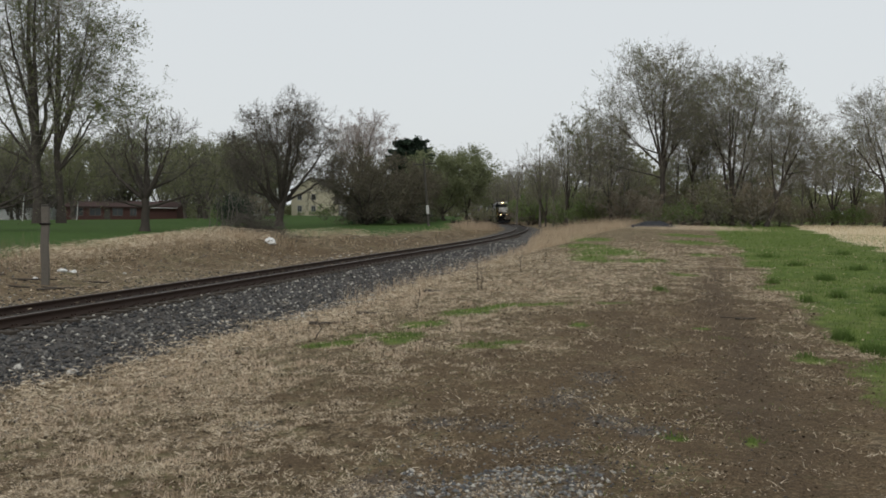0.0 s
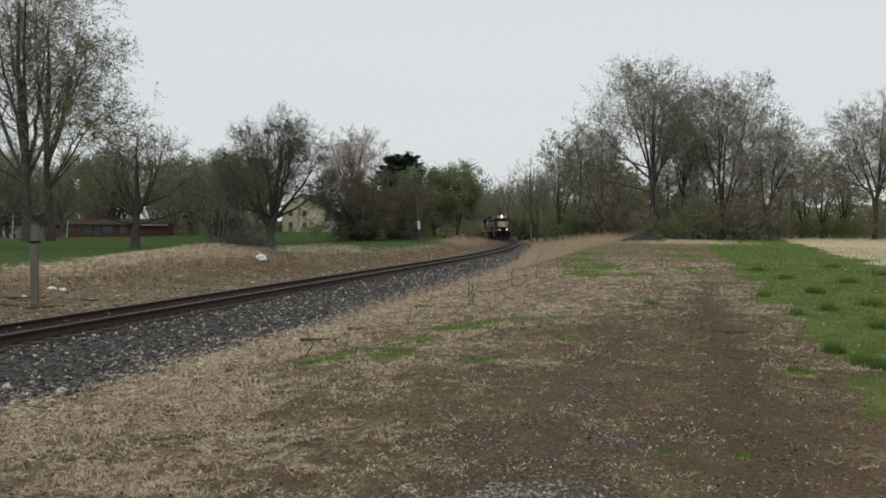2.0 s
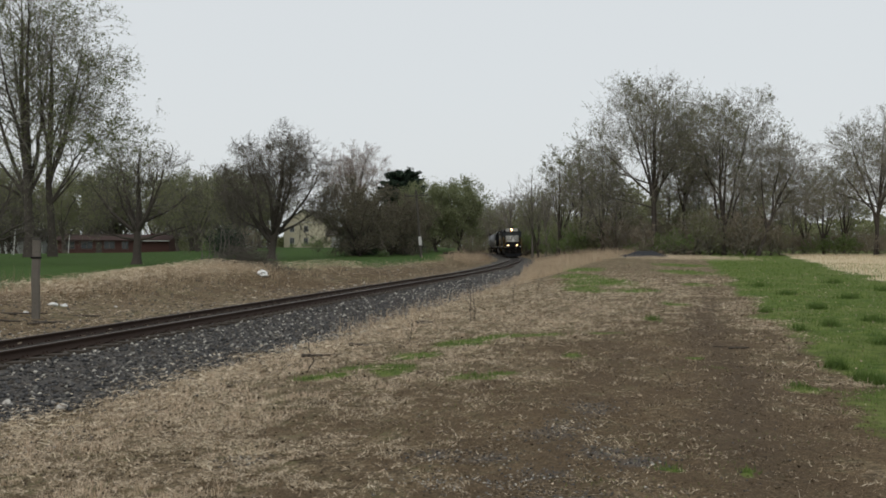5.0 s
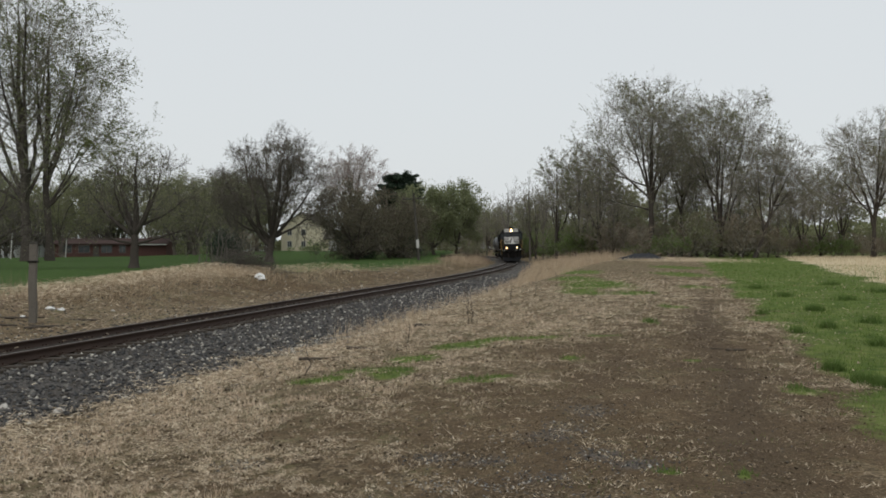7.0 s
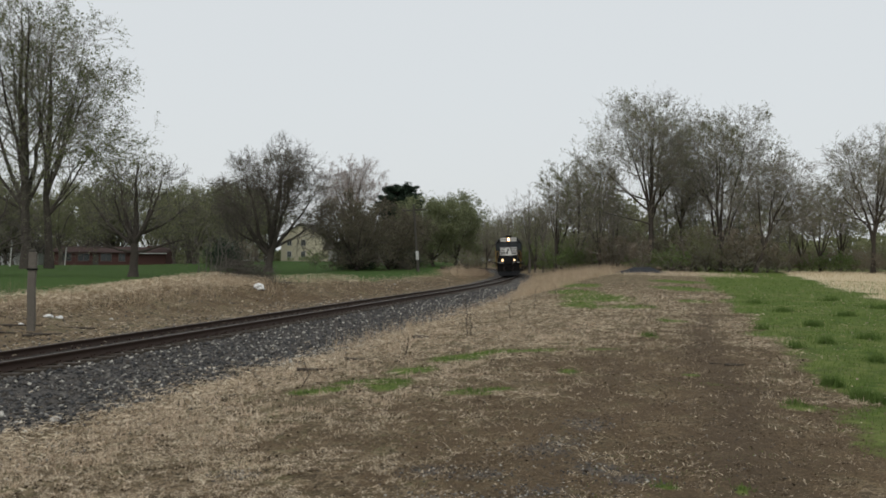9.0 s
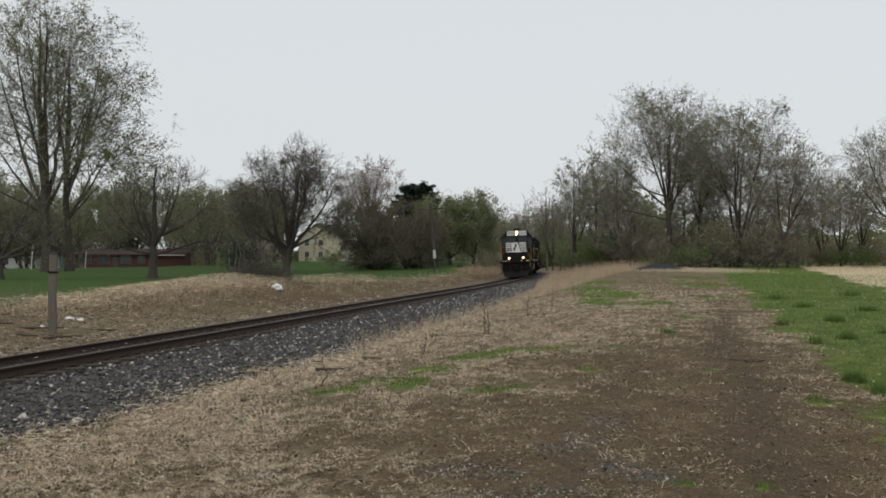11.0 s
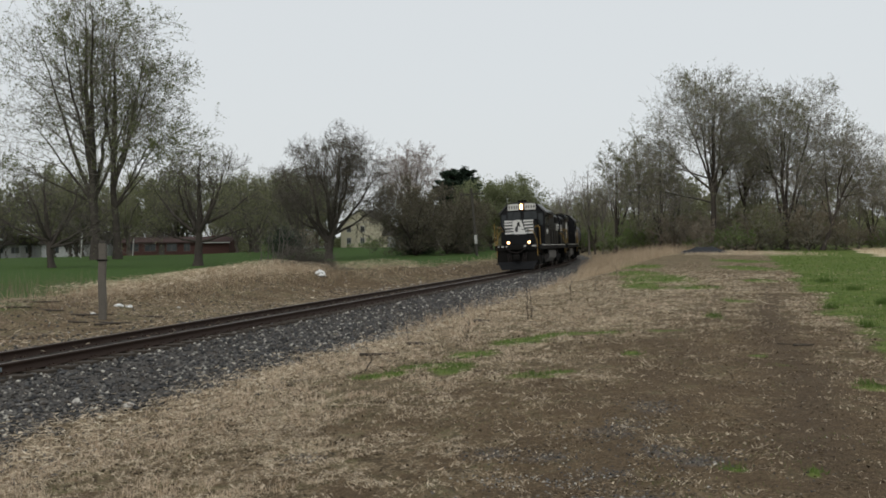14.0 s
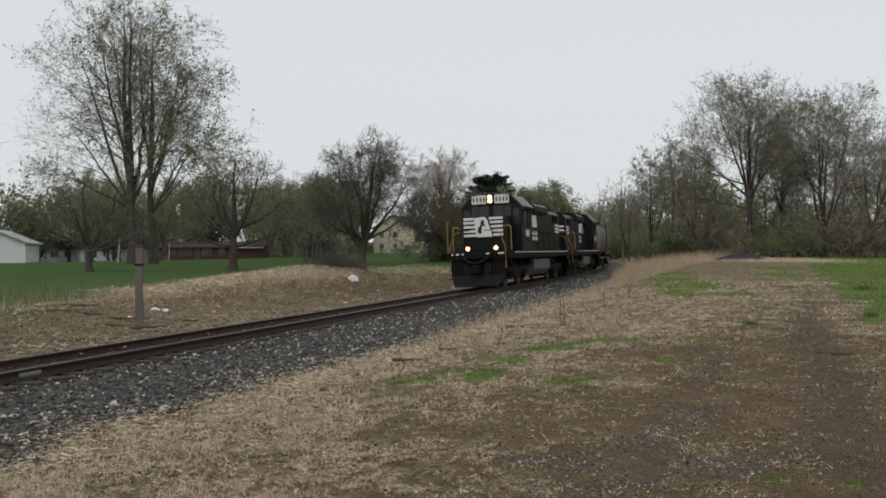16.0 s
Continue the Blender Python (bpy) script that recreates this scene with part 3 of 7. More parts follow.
def fit_size(grown, height, spread, clip="round"):
    """Scales a grown tree to its height and crown radius."""
    bole, limbs, twigs, fine, tips = grown
    kz = height / np.percentile(tips[:, 2], 97.5)
    kr = spread / np.percentile(np.hypot(tips[:, 0], tips[:, 1]), 88)
    k = np.array([kr, kr, kz])
    bole[0] *= k
    for pts, _ in limbs:
        pts *= k
    for seg in (twigs, fine):
        seg[:, 0:3] *= k
        seg[:, 4:7] *= k
    tips *= k
    # the crown keeps to a rounded, uneven outline
    def inside(pts):
        zc = {"vase": 0.60, "oval": 0.48}.get(clip, 0.50) * height
        foot = {"vase": 0.25, "oval": 0.62}.get(clip, 0.72)
        up = np.clip((pts[:, 2] - zc) / (height - zc), 0, 1)
        room = np.where(pts[:, 2] > zc, np.clip(1 - up ** (1.7 if clip == "oval" else 2.4), 0, 1) ** (0.75 if clip == "oval" else 0.5), foot + (1 - foot) * pts[:, 2] / zc)
        ragged = 1.0 + 0.15 * wobble(pts[:, 0] + pts[:, 2], pts[:, 1] - 0.6 * pts[:, 2], 0.12 * height) + 0.08 * wobble(pts[:, 0] - pts[:, 1], pts[:, 2], 0.03 * height)
        return (np.hypot(pts[:, 0], pts[:, 1]) < spread * room * ragged) & (pts[:, 2] < height * (0.9 + 0.1 * ragged))
    if clip:
        cut = []
        for pts, rad in limbs:
            out = np.nonzero(~inside(pts * 0.97) | (pts[:, 2] > 0.92 * height))[0]
            out = out[out > 3]
            n = int(out[0]) if len(out) else len(pts)
            cut.append((pts[:n], np.linspace(1, 0.12, n) ** 0.9 * rad[0]))
        limbs = cut
        fine = fine[inside((fine[:, 0:3] + fine[:, 4:7]) / 2)]
        twigs = twigs[inside((twigs[:, 0:3] + twigs[:, 4:7]) / 2)]
        tips = tips[inside(tips)]
    return bole, limbs, twigs, fine, tips


def tree(name, label, category, height, spread, seed, leaves=4000, leaf=0.07, leaf_mat=None, bark=None, twig=None, x=0.0, y=0.0, group="", light=False, shape="round", jitter=0.12, **how):
    rng = np.random.default_rng(seed)
    bole, limbs, twigs, fine, tips = fit_size(grow(rng, height, spread, vase=shape == "vase", **how), height, spread, shape)
    ob = empty(name)
    v, f = tube_along(bole[0], bole[1], 10)
    link("trunk", fast_mesh("trunk", v, f), bark or M_BARK, ob, smooth=True)
    for pts, rad in limbs:
        v, f = tube_along(pts, rad, 7)
        link("limb", fast_mesh("limb", v, f), bark or M_BARK, ob, smooth=True)
    v, f = joined(ribbons(twigs, rng), ribbons(fine, rng)) if light else joined(tubes(twigs, 3), ribbons(fine, rng))
    tagged(link("crown", fast_mesh("crown", v, f), twig or M_TWIG, ob, "fine spring twigs"), kind="stuff")
    if leaves:
        pts = tips[rng.integers(0, len(tips), leaves)] + rng.normal(size=(leaves, 3)) * jitter
        v, f = cards(pts, leaf, rng)
        tagged(link("foliage", fast_mesh("foliage", v, f), leaf_mat or M_LEAFDULL, ob, "sparse young leaves and buds"), kind="stuff")
    tagged(ob, label, category, group)
    return put(ob, x, y)


def fan(rng, n, fork, rise=0.28, close=0.45, dome=0.40):
    """Main stems round a trunk: start, sideways and deep reach, top and thickness."""
    leads = [(0.0, rng.normal() * 0.05, rng.normal() * 0.05, 1.0, 1.0)]
    for i in range(n):
        a = 2.4 * i + rng.uniform(-0.5, 0.5)
        out = rng.uniform(close, 1.0)
        leads.append((fork + rise * rng.uniform(0, 1) * (1.1 - out), out * math.cos(a), out * math.sin(a), 1.0 - dome * out ** 2 * rng.uniform(0.7, 1.2), rng.uniform(0.42, 0.62)))
    return leads


def lead_tree(name, label, category, height, spread, seed, leads, x, y, leaves=8000, leaf=0.05, leaf_mat=None, bark=None, twig=None, group="",
              counts=(13, 8, 5), reach=0.24, r0=0.3, wander=0.10, lift=0.06, wide=(0.5, 1.1), thin=0.012, low=0.25, jitter=0.06, bow=1.5, tuft=0.14):
    """A tree whose main stems are led to given ends; twigs fill the crown between them."""
    rng = np.random.default_rng(seed)
    leads = fan(rng, *leads) if not isinstance(leads[0], tuple) else leads
    limbs, mid, fine, tips, buds = [], [], [], [], []
    segs = (5, 3, 2)

    def branch(p, d, length, r, level, bud):
        k = segs[level]
        pts, rad = [p], [r]
        for i in range(k):
            d = d + rng.normal(size=3) * wander * (1.2, 1.2, 1.3)[level] + np.array([0, 0, lift * (1.0, 0.6, 0.2)[level]])
            d = d / np.linalg.norm(d)
            p = p + d * length / k
            pts.append(p)
            rad.append(max(thin * 0.75, r * (1 - 0.8 * (i + 1) / k)))
        (mid if level == 0 else fine).extend([(*q0, ra, *q1, rb) for q0, q1, ra, rb in zip(pts[:-1], pts[1:], rad[:-1], rad[1:])])
        if level > 0:
            tips.extend(pts[1:])
            buds.extend([bud] * k)
        if level + 1 >= len(counts):
            return
        for c in range(max(1, int(round(counts[level + 1] * rng.uniform(0.7, 1.3))))):
            f = rng.uniform(0.15, 1.0)
            i = min(k - 1, int(f * k))
            along = pts[i + 1] - pts[i]
            at = pts[i] + along * (f * k - i)
            along = along / np.linalg.norm(along)
            side = rng.normal(size=3)
            side -= along * side.dot(along)
            side /= np.linalg.norm(side)
            ang = rng.uniform(*wide)
            branch(at, along * math.cos(ang) + side * math.sin(ang), length * 0.56 * (1.15 - 0.5 * f) * rng.uniform(0.7, 1.3), max(thin, rad[i] * 0.55), level + 1, bud)

    trunk = None
    for n, (start, sx, sy, top, thick) in enumerate(leads):
        if n == 0:
            base = np.zeros(3)
        else:
            i = int(np.searchsorted(trunk[:, 2], start * height))
            base = trunk[min(max(i, 0), len(trunk) - 1)].copy()
        end = np.array([sx * spread * 0.88, sy * spread * 0.88, height * (top - 0.5 * tuft * top)])
        k = 14
        t = np.linspace(0, 1, k + 1)
        flat = 1 - (1 - t) ** 1.15 if n == 0 else 1 - (1 - t) ** bow if bow > 0 else t ** -bow
        pts = base + (end - base) * np.stack([flat, flat, t ** (1.12 if n else 1.0)], 1)
        length = np.linalg.norm(end - base)
        walk_off = np.cumsum(rng.normal(size=(k + 1, 3)) * wander * length / k * np.array([0.9, 0.9, 0.4]), 0)
        pts = pts + (walk_off - walk_off[0]) * np.minimum(1, 4 * t)[:, None] * (0.55 if n == 0 else 1.0)
        rad = np.maximum(thin * 1.6, r0 * thick * (1 - t) ** 0.9)
        if n == 0:
            rad[0] *= 1.35
            trunk = pts
        limbs.append((pts, rad))
        count = max(3, int(round(counts[0] * (0.5 + 0.9 * length / height))))
        for c in range(count):
            f = (low if n else max(low, 0.35)) + (1.0 - (low if n else max(low, 0.35))) * (c + rng.uniform(0, 1)) / count
            i = min(k - 1, int(f * k))
            along = pts[i + 1] - pts[i]
            at = pts[i] + along * (f * k - i)
            along = along / np.linalg.norm(along)
            side = rng.normal(size=3) + 0.5 * np.array([at[0], at[1], 0]) / (np.hypot(at[0], at[1]) + 0.5)
            side -= along * side.dot(along)
            side /= np.linalg.norm(side)
            ang = rng.uniform(*wide)
            branch(at, along * math.cos(ang) + side * math.sin(ang), reach * height * (0.50 + 0.75 * math.sin(math.pi * f ** 0.9)) * rng.uniform(0.55, 1.3),
                   max(thin * 1.2, min(rad[i] * 0.5, 0.006 * height ** 0.8)), 0, rng.uniform(0, 1) ** 1.6)
    ob = empty(name)
    v, f = tube_along(*limbs[0], 10)
    link("trunk", fast_mesh("trunk", v, f), bark or M_BARK, ob, smooth=True)
    for pts, rad in limbs[1:]:
        v, f = tube_along(pts, rad, 7)
        link("limb", fast_mesh("limb", v, f), bark or M_BARK, ob, smooth=True)
    v, f = joined(tubes(np.array(mid), 3), ribbons(np.array(fine), rng))
    tagged(link("crown", fast_mesh("crown", v, f), twig or M_TWIG, ob, "fine spring twigs"), kind="stuff")
    if leaves:
        tips, buds = np.array(tips), np.array(buds)
        pick = rng.choice(len(tips), leaves, p=buds / buds.sum())
        v, f = cards(tips[pick] + rng.normal(size=(leaves, 3)) * jitter, leaf, rng)
        tagged(link("foliage", fast_mesh("foliage", v, f), leaf_mat or M_LEAFDULL, ob, "sparse young leaves and buds"), kind="stuff")
    tagged(ob, label, category, group)
    return put(ob, x, y)


def put(ob, x, y, turn=0.0, size=1.0, sink=0.08):
    ob.matrix_world = Matrix.Translation((x, y, float(ground_z(x, y)) - sink)) @ Matrix.Rotation(turn, 4, "Z") @ Matrix.Scale(size, 4)
    return ob


def again(ob, x, y, turn, size):
    c = copy_thing(ob, Matrix.Identity(4))
    return put(c, x, y, turn, size)


def side_of(v):
    """Sideways slope of a bearing."""
    return (v - 784) / 1555.0


def plant_lawn():
    B = side_of
    maple = dict(leaf_mat=M_LEAF, bark=M_BARKDARK, twig=M_TWIG, group="lawn trees", thin=0.011, jitter=0.10)
    lead_tree("silver_maple", "tall many-stemmed maple with upright stems and fine spring twigs", "tree", 28.6, 8.4, 11,
              [(0, -0.10, 0.05, 1.0, 1.0), (0.13, -0.42, 0.15, 0.97, 0.62), (0.16, 0.18, -0.2, 1.02, 0.62), (0.14, 0.05, 0.45, 0.93, 0.5), (0.18, -0.75, -0.2, 0.82, 0.46), (0.2, -0.2, -0.6, 0.85, 0.46),
               (0.17, -1.0, 0.1, 0.55, 0.36), (0.15, -0.95, -0.35, 0.36, 0.30), (0.19, 0.5, 0.5, 0.70, 0.40), (0.16, 0.5, -0.75, 0.42, 0.30), (0.2, -0.5, 0.75, 0.62, 0.36)],
              B(48) * 85, 85, 15000, 0.085, counts=(11, 8, 5), low=0.34, r0=0.50, reach=0.21, lift=0.03, bow=-1.1, **maple)
    lead_tree("silver_maple", "tall maple leaning outward with upright stems and leaf tufts", "tree", 26.0, 5.8, 17,
              [(0, 0.06, 0.0, 1.0, 1.0), (0.22, 0.42, 0.2, 0.97, 0.6), (0.26, -0.2, -0.3, 1.0, 0.5), (0.24, 0.78, -0.1, 0.78, 0.48), (0.22, 0.35, -0.6, 0.85, 0.45), (0.2, 0.88, 0.25, 0.55, 0.40),
               (0.2, 0.95, -0.3, 0.40, 0.30), (0.25, 0.1, 0.7, 0.8, 0.42), (0.2, 0.7, 0.6, 0.62, 0.36)],
              B(88) * 87, 87, 14000, 0.085, counts=(11, 8, 5), low=0.34, r0=0.40, reach=0.21, lift=0.03, bow=-1.1, **maple)
    apple = dict(bark=M_BARKDARK, twig=M_TWIGDARK, group="lawn trees", wander=0.18, wide=(0.55, 1.25), thin=0.010, lift=0.09, jitter=0.08, bow=1.25, tuft=0.2)
    lead_tree("apple_tree", "low spreading apple tree with crooked dark limbs on the lawn", "tree", 9.6, 4.6, 12,
              [(0, 0.05, 0.0, 0.98, 1.0), (0.19, -0.35, 0.2, 0.84, 0.62), (0.20, -0.95, 0.0, 0.70, 0.52), (0.20, 0.52, -0.2, 0.84, 0.6), (0.18, 1.0, 0.1, 0.36, 0.40), (0.17, -0.72, -0.2, 0.34, 0.34),
               (0.24, 0.25, 0.5, 0.90, 0.5), (0.24, -0.2, -0.6, 0.78, 0.45), (0.28, 0.85, 0.3, 0.62, 0.4), (0.26, -0.5, 0.6, 0.62, 0.4)],
              B(237) * 62, 62, 7000, 0.05, M_LEAFDULL, r0=0.32, reach=0.24, counts=(10, 7, 5), low=0.30, **apple)
    lead_tree("apple_tree", "dense dark apple tree with a low fork on the lawn", "tree", 12.0, 5.2, 13,
              [(0, 0.1, 0.1, 0.98, 1.0), (0.10, -0.5, 0.2, 0.95, 0.66), (0.12, -0.9, -0.1, 0.74, 0.55), (0.10, 0.55, -0.2, 0.93, 0.66), (0.14, 0.95, 0.1, 0.72, 0.55), (0.16, -0.1, -0.7, 0.86, 0.5),
               (0.16, 0.2, 0.75, 0.86, 0.5), (0.16, -0.95, 0.3, 0.48, 0.4), (0.18, 1.0, -0.2, 0.48, 0.4), (0.2, -0.3, 0.5, 0.99, 0.5), (0.2, 0.4, -0.5, 0.99, 0.5), (0.14, -0.6, -0.6, 0.6, 0.4)],
              B(476) * 80, 80, 9000, 0.05, M_LEAFBROWN, r0=0.36, reach=0.24, counts=(15, 10, 6), low=0.32, **apple)
    lead_tree("apple_tree", "small bare apple tree with wide low limbs", "tree", 8.0, 4.8, 14,
              [(0, -0.1, 0.0, 0.95, 1.0), (0.17, 0.5, 0.1, 0.88, 0.6), (0.18, 0.98, 0.0, 0.55, 0.55), (0.16, 1.05, -0.3, 0.42, 0.42), (0.2, -0.6, 0.2, 0.85, 0.55), (0.2, -1.0, -0.2, 0.6, 0.45), (0.24, 0.2, 0.7, 0.8, 0.45), (0.24, 0.1, -0.7, 0.75, 0.45)],
              -0.527 * 60, 60, 1200, 0.05, M_LEAFDULL, r0=0.25, reach=0.22, counts=(12, 7, 4), **apple)
    for k, (px, y, h, r, seed) in enumerate(((632, 92, 8.4, 5.0, 21), (690, 100, 7.8, 4.8, 22), (646, 108, 6.8, 3.2, 23), (718, 114, 7.6, 4.2, 24))):
        tree("ornamental_tree", "dense low round-headed tree full of brown twigs", "tree", h, r, seed, 15000, 0.09, M_LEAFBROWN, M_BARKDARK, M_TWIGDARK, jitter=0.25,
             x=B(px) * y, y=y, fork=0.05, stems=14, counts=(9, 6, 3), r0=0.18, upright=0.2, wander=0.18, low=0.05, tilt_most=1.25, group="trees by the railway", light=True)
    lead_tree("maple", "bare maple with a reddish domed crown of fine twigs", "tree", 17.8, 8.8, 31, (16, 0.22, 0.20, 0.30, 0.36), B(622) * 140, 140,
              1500, 0.05, M_LEAFRED, M_BARK, M_TWIGRED, "trees behind the lawn", counts=(12, 8, 4), r0=0.30, reach=0.15, lift=0.06, thin=0.014, bow=-1.2, low=0.45)
    for px, y, h, r, seed in ((768, 128, 11.4, 5.4, 41), (808, 140, 12.4, 5.6, 42), (742, 150, 11.6, 5.0, 43)):
        tree("leafing_tree", "round tree in fresh green leaf beside the railway", "tree", h, r, seed, 21000, 0.125, M_LEAFGREEN, M_BARKDARK, M_TWIG, jitter=0.35,
             x=B(px) * y, y=y, fork=0.10, stems=9, counts=(9, 6, 3), r0=0.24, upright=0.45, low=0.03, tilt_most=1.1, group="trees by the railway", light=True)
    for px, y, h, r, seed in ((345, 125, 12.5, 5.4, 51), (310, 150, 14.0, 5.8, 52), (395, 140, 13.0, 5.4, 53), (110, 120, 12.0, 5.4, 54), (-40, 125, 14.0, 5.5, 55), (428, 120, 12.0, 5.6, 56), (470, 150, 13.0, 5.6, 57)):
        half = tree("leafing_tree", "half-bare tree with olive buds behind the lawn", "tree", h, r, seed, 9000, 0.10, M_LEAFDULL, M_BARK, M_TWIG, jitter=0.3,
             x=B(px) * y, y=y, fork=0.15, stems=7, counts=(8, 5, 4), r0=0.28, upright=0.6, low=0.06, thin=0.016, group="trees behind the lawn", light=True)

    for px, y, turn, size in ((160, 158, 0.5, 1.3), (205, 172, 2.0, 1.35), (268, 165, 3.1, 1.25), (335, 172, 4.4, 1.25), (400, 168, 5.3, 1.2), (455, 178, 1.2, 1.2), (20, 150, 0.2, 1.3)):
        again(half, B(px) * y, y, turn, size)


def conifer():
    """A dark pine: trunk and whorls of needle sprays."""
    rng = np.random.default_rng(61)
    ob = empty("pine")
    h = 12.9
    v, f = tube_along([(0, 0, h * i / 8) for i in range(9)], [0.26 * (1 - 0.9 * i / 8) for i in range(9)], 8)
    link("trunk", fast_mesh("trunk", v, f), M_BARKDARK, ob, smooth=True)
    segs, pts = [], []
    for i in range(170):
        z = (rng.uniform(0.50, 0.94) if i % 4 else rng.uniform(0.3, 0.5)) * h
        reach = (3.7 * math.sqrt(max(0.04, 1 - ((z / h - 0.62) / 0.36) ** 2)) + 0.2) * rng.uniform(0.6, 1.1)
        a = rng.uniform(0, 2 * math.pi)
        d = np.array([math.cos(a), math.sin(a), rng.uniform(0.05, 0.45)])
        p0 = np.array([0, 0, z])
        p1 = p0 + d * reach
        segs.append((*p0, 0.05, *p1, 0.012))
        n = int(70 * reach)
        t = rng.uniform(0.35, 1.0, size=(n, 1))
        pts.append(p0 + (p1 - p0) * t + rng.normal(size=(n, 3)) * np.array([0.20, 0.20, 0.12]))
    v, f = tubes(np.array(segs), 4)
    tagged(link("branches", fast_mesh("branches", v, f), M_BARKDARK, ob), kind="stuff")
    v, f = cards(np.concatenate(pts), 0.16, rng, 0.3)
    tagged(link("needles", fast_mesh("needles", v, f), M_NEEDLE, ob, "dark green needle sprays"), kind="stuff")
    tagged(ob, "dark green pine with a ragged rounded top", "tree", "trees behind the lawn")
    return put(ob, side_of(706) * 138, 138)


def plant_wood():
    B = side_of
    G = "trees at the meadow's end"
    how = dict(bark=M_BARKDARK, twig=M_TWIG, leaf_mat=M_LEAFDULL, group=G)
    tall = dict(thin=0.012, lift=0.05, bow=-1.15, counts=(16, 10, 5), low=0.36)
    lead_tree("woodland_tree", "tall woodland tree with ascending limbs and a full hazy crown", "tree", 22.8, 9.4, 71,
              [(0, 0.02, 0.0, 0.98, 1.0), (0.20, -0.22, 0.2, 1.0, 0.55), (0.24, 0.20, -0.1, 0.97, 0.55), (0.26, 0.42, 0.2, 0.84, 0.45), (0.30, -0.52, -0.2, 0.90, 0.45), (0.28, -0.95, 0.1, 0.70, 0.40),
               (0.24, -0.92, -0.2, 0.36, 0.30), (0.34, -0.1, -0.6, 0.88, 0.42), (0.34, 0.1, 0.6, 0.86, 0.42), (0.36, -0.75, 0.4, 0.55, 0.34), (0.30, 0.42, -0.3, 0.62, 0.34)],
              B(1152) * 112, 112, 20000, 0.07, r0=0.40, reach=0.21, **tall, **how)
    slender = lead_tree("woodland_tree", "clump of straight woodland stems under one fanned hazy crown", "tree", 20.6, 6.2, 72,
              [(0, -0.12, 0.0, 1.0, 0.9), (0.015, -0.55, 0.2, 0.92, 0.7), (0.02, 0.22, 0.3, 0.99, 0.8), (0.02, 0.50, -0.2, 0.95, 0.7), (0.03, 0.92, 0.1, 0.78, 0.55), (0.30, -0.92, -0.3, 0.78, 0.4),
               (0.35, -0.2, -0.7, 0.90, 0.4), (0.38, 0.3, 0.7, 0.88, 0.4), (0.42, 0.95, -0.3, 0.66, 0.34), (0.36, -0.8, 0.4, 0.62, 0.34)],
              B(1276) * 110, 110, 20000, 0.07, r0=0.33, reach=0.21, **tall, **how)
    lead_tree("woodland_tree", "slim dark woodland tree leaning inside the clump", "tree", 17.0, 4.0, 77,
              [(0, 0.3, 0.1, 1.0, 1.0), (0.3, -0.6, 0.0, 0.85, 0.5), (0.35, 0.8, 0.2, 0.82, 0.5), (0.4, -0.4, 0.6, 0.9, 0.45), (0.45, 0.5, -0.6, 0.7, 0.4)],
              B(1204) * 116, 116, 4000, 0.06, r0=0.26, reach=0.18, **tall, **how)
    leaning = lead_tree("woodland_tree", "leaning woodland tree with an open fanned crown", "tree", 13.6, 6.4, 74,
              [(0, 0.62, 0.0, 0.86, 1.0), (0.22, 0.10, 0.1, 0.98, 0.6), (0.30, 0.40, -0.2, 1.0, 0.55), (0.34, 0.98, 0.2, 0.70, 0.5), (0.40, 0.75, -0.3, 0.93, 0.5), (0.2, -0.25, 0.2, 0.78, 0.45), (0.4, 0.5, 0.5, 0.85, 0.4), (0.45, 1.0, -0.2, 0.55, 0.34)],
              B(1336) * 104, 104, 5000, 0.058, r0=0.26, reach=0.22, **tall, **how)
    first = lead_tree("woodland_tree", "broad woodland tree with fanned limbs in bud", "tree", 17.4, 6.8, 76,
              [(0, 0.12, 0.0, 1.0, 1.0), (0.14, -0.55, 0.2, 0.94, 0.7), (0.22, -0.92, -0.1, 0.70, 0.5), (0.24, 0.45, -0.2, 0.96, 0.55), (0.28, 0.80, 0.2, 0.82, 0.5), (0.3, -0.2, 0.6, 0.93, 0.45), (0.3, 0.0, -0.7, 0.88, 0.45),
               (0.3, -0.95, 0.3, 0.52, 0.36), (0.32, 0.98, -0.2, 0.58, 0.36)],
              B(1545) * 104, 104, 9500, 0.068, r0=0.28, reach=0.20, **{**tall, "counts": (15, 10, 5)}, **how)
    third = lead_tree("woodland_tree", "slender woodland tree with upright stems and a hazy crown", "tree", 16.6, 3.9, 73, (6, 0.06, 0.35, 0.35, 0.3), B(985) * 126, 126,
                      5200, 0.078, r0=0.22, reach=0.17, **{**tall, "counts": (11, 7, 4), "thin": 0.015}, **how)
    bare = lead_tree("bare_tree", "gaunt bare tree with few pale branches", "tree", 15.5, 3.0, 75, (5, 0.2, 0.4, 0.3, 0.3), B(938) * 150, 150,
                     0, r0=0.2, reach=0.16, counts=(9, 4, 2), thin=0.016, bark=M_BARKPALE, twig=M_TWIG, group=G)
    again(bare, B(897) * 168, 168, 2.0, 0.92)
    again(bare, B(962) * 140, 140, 4.0, 0.8)
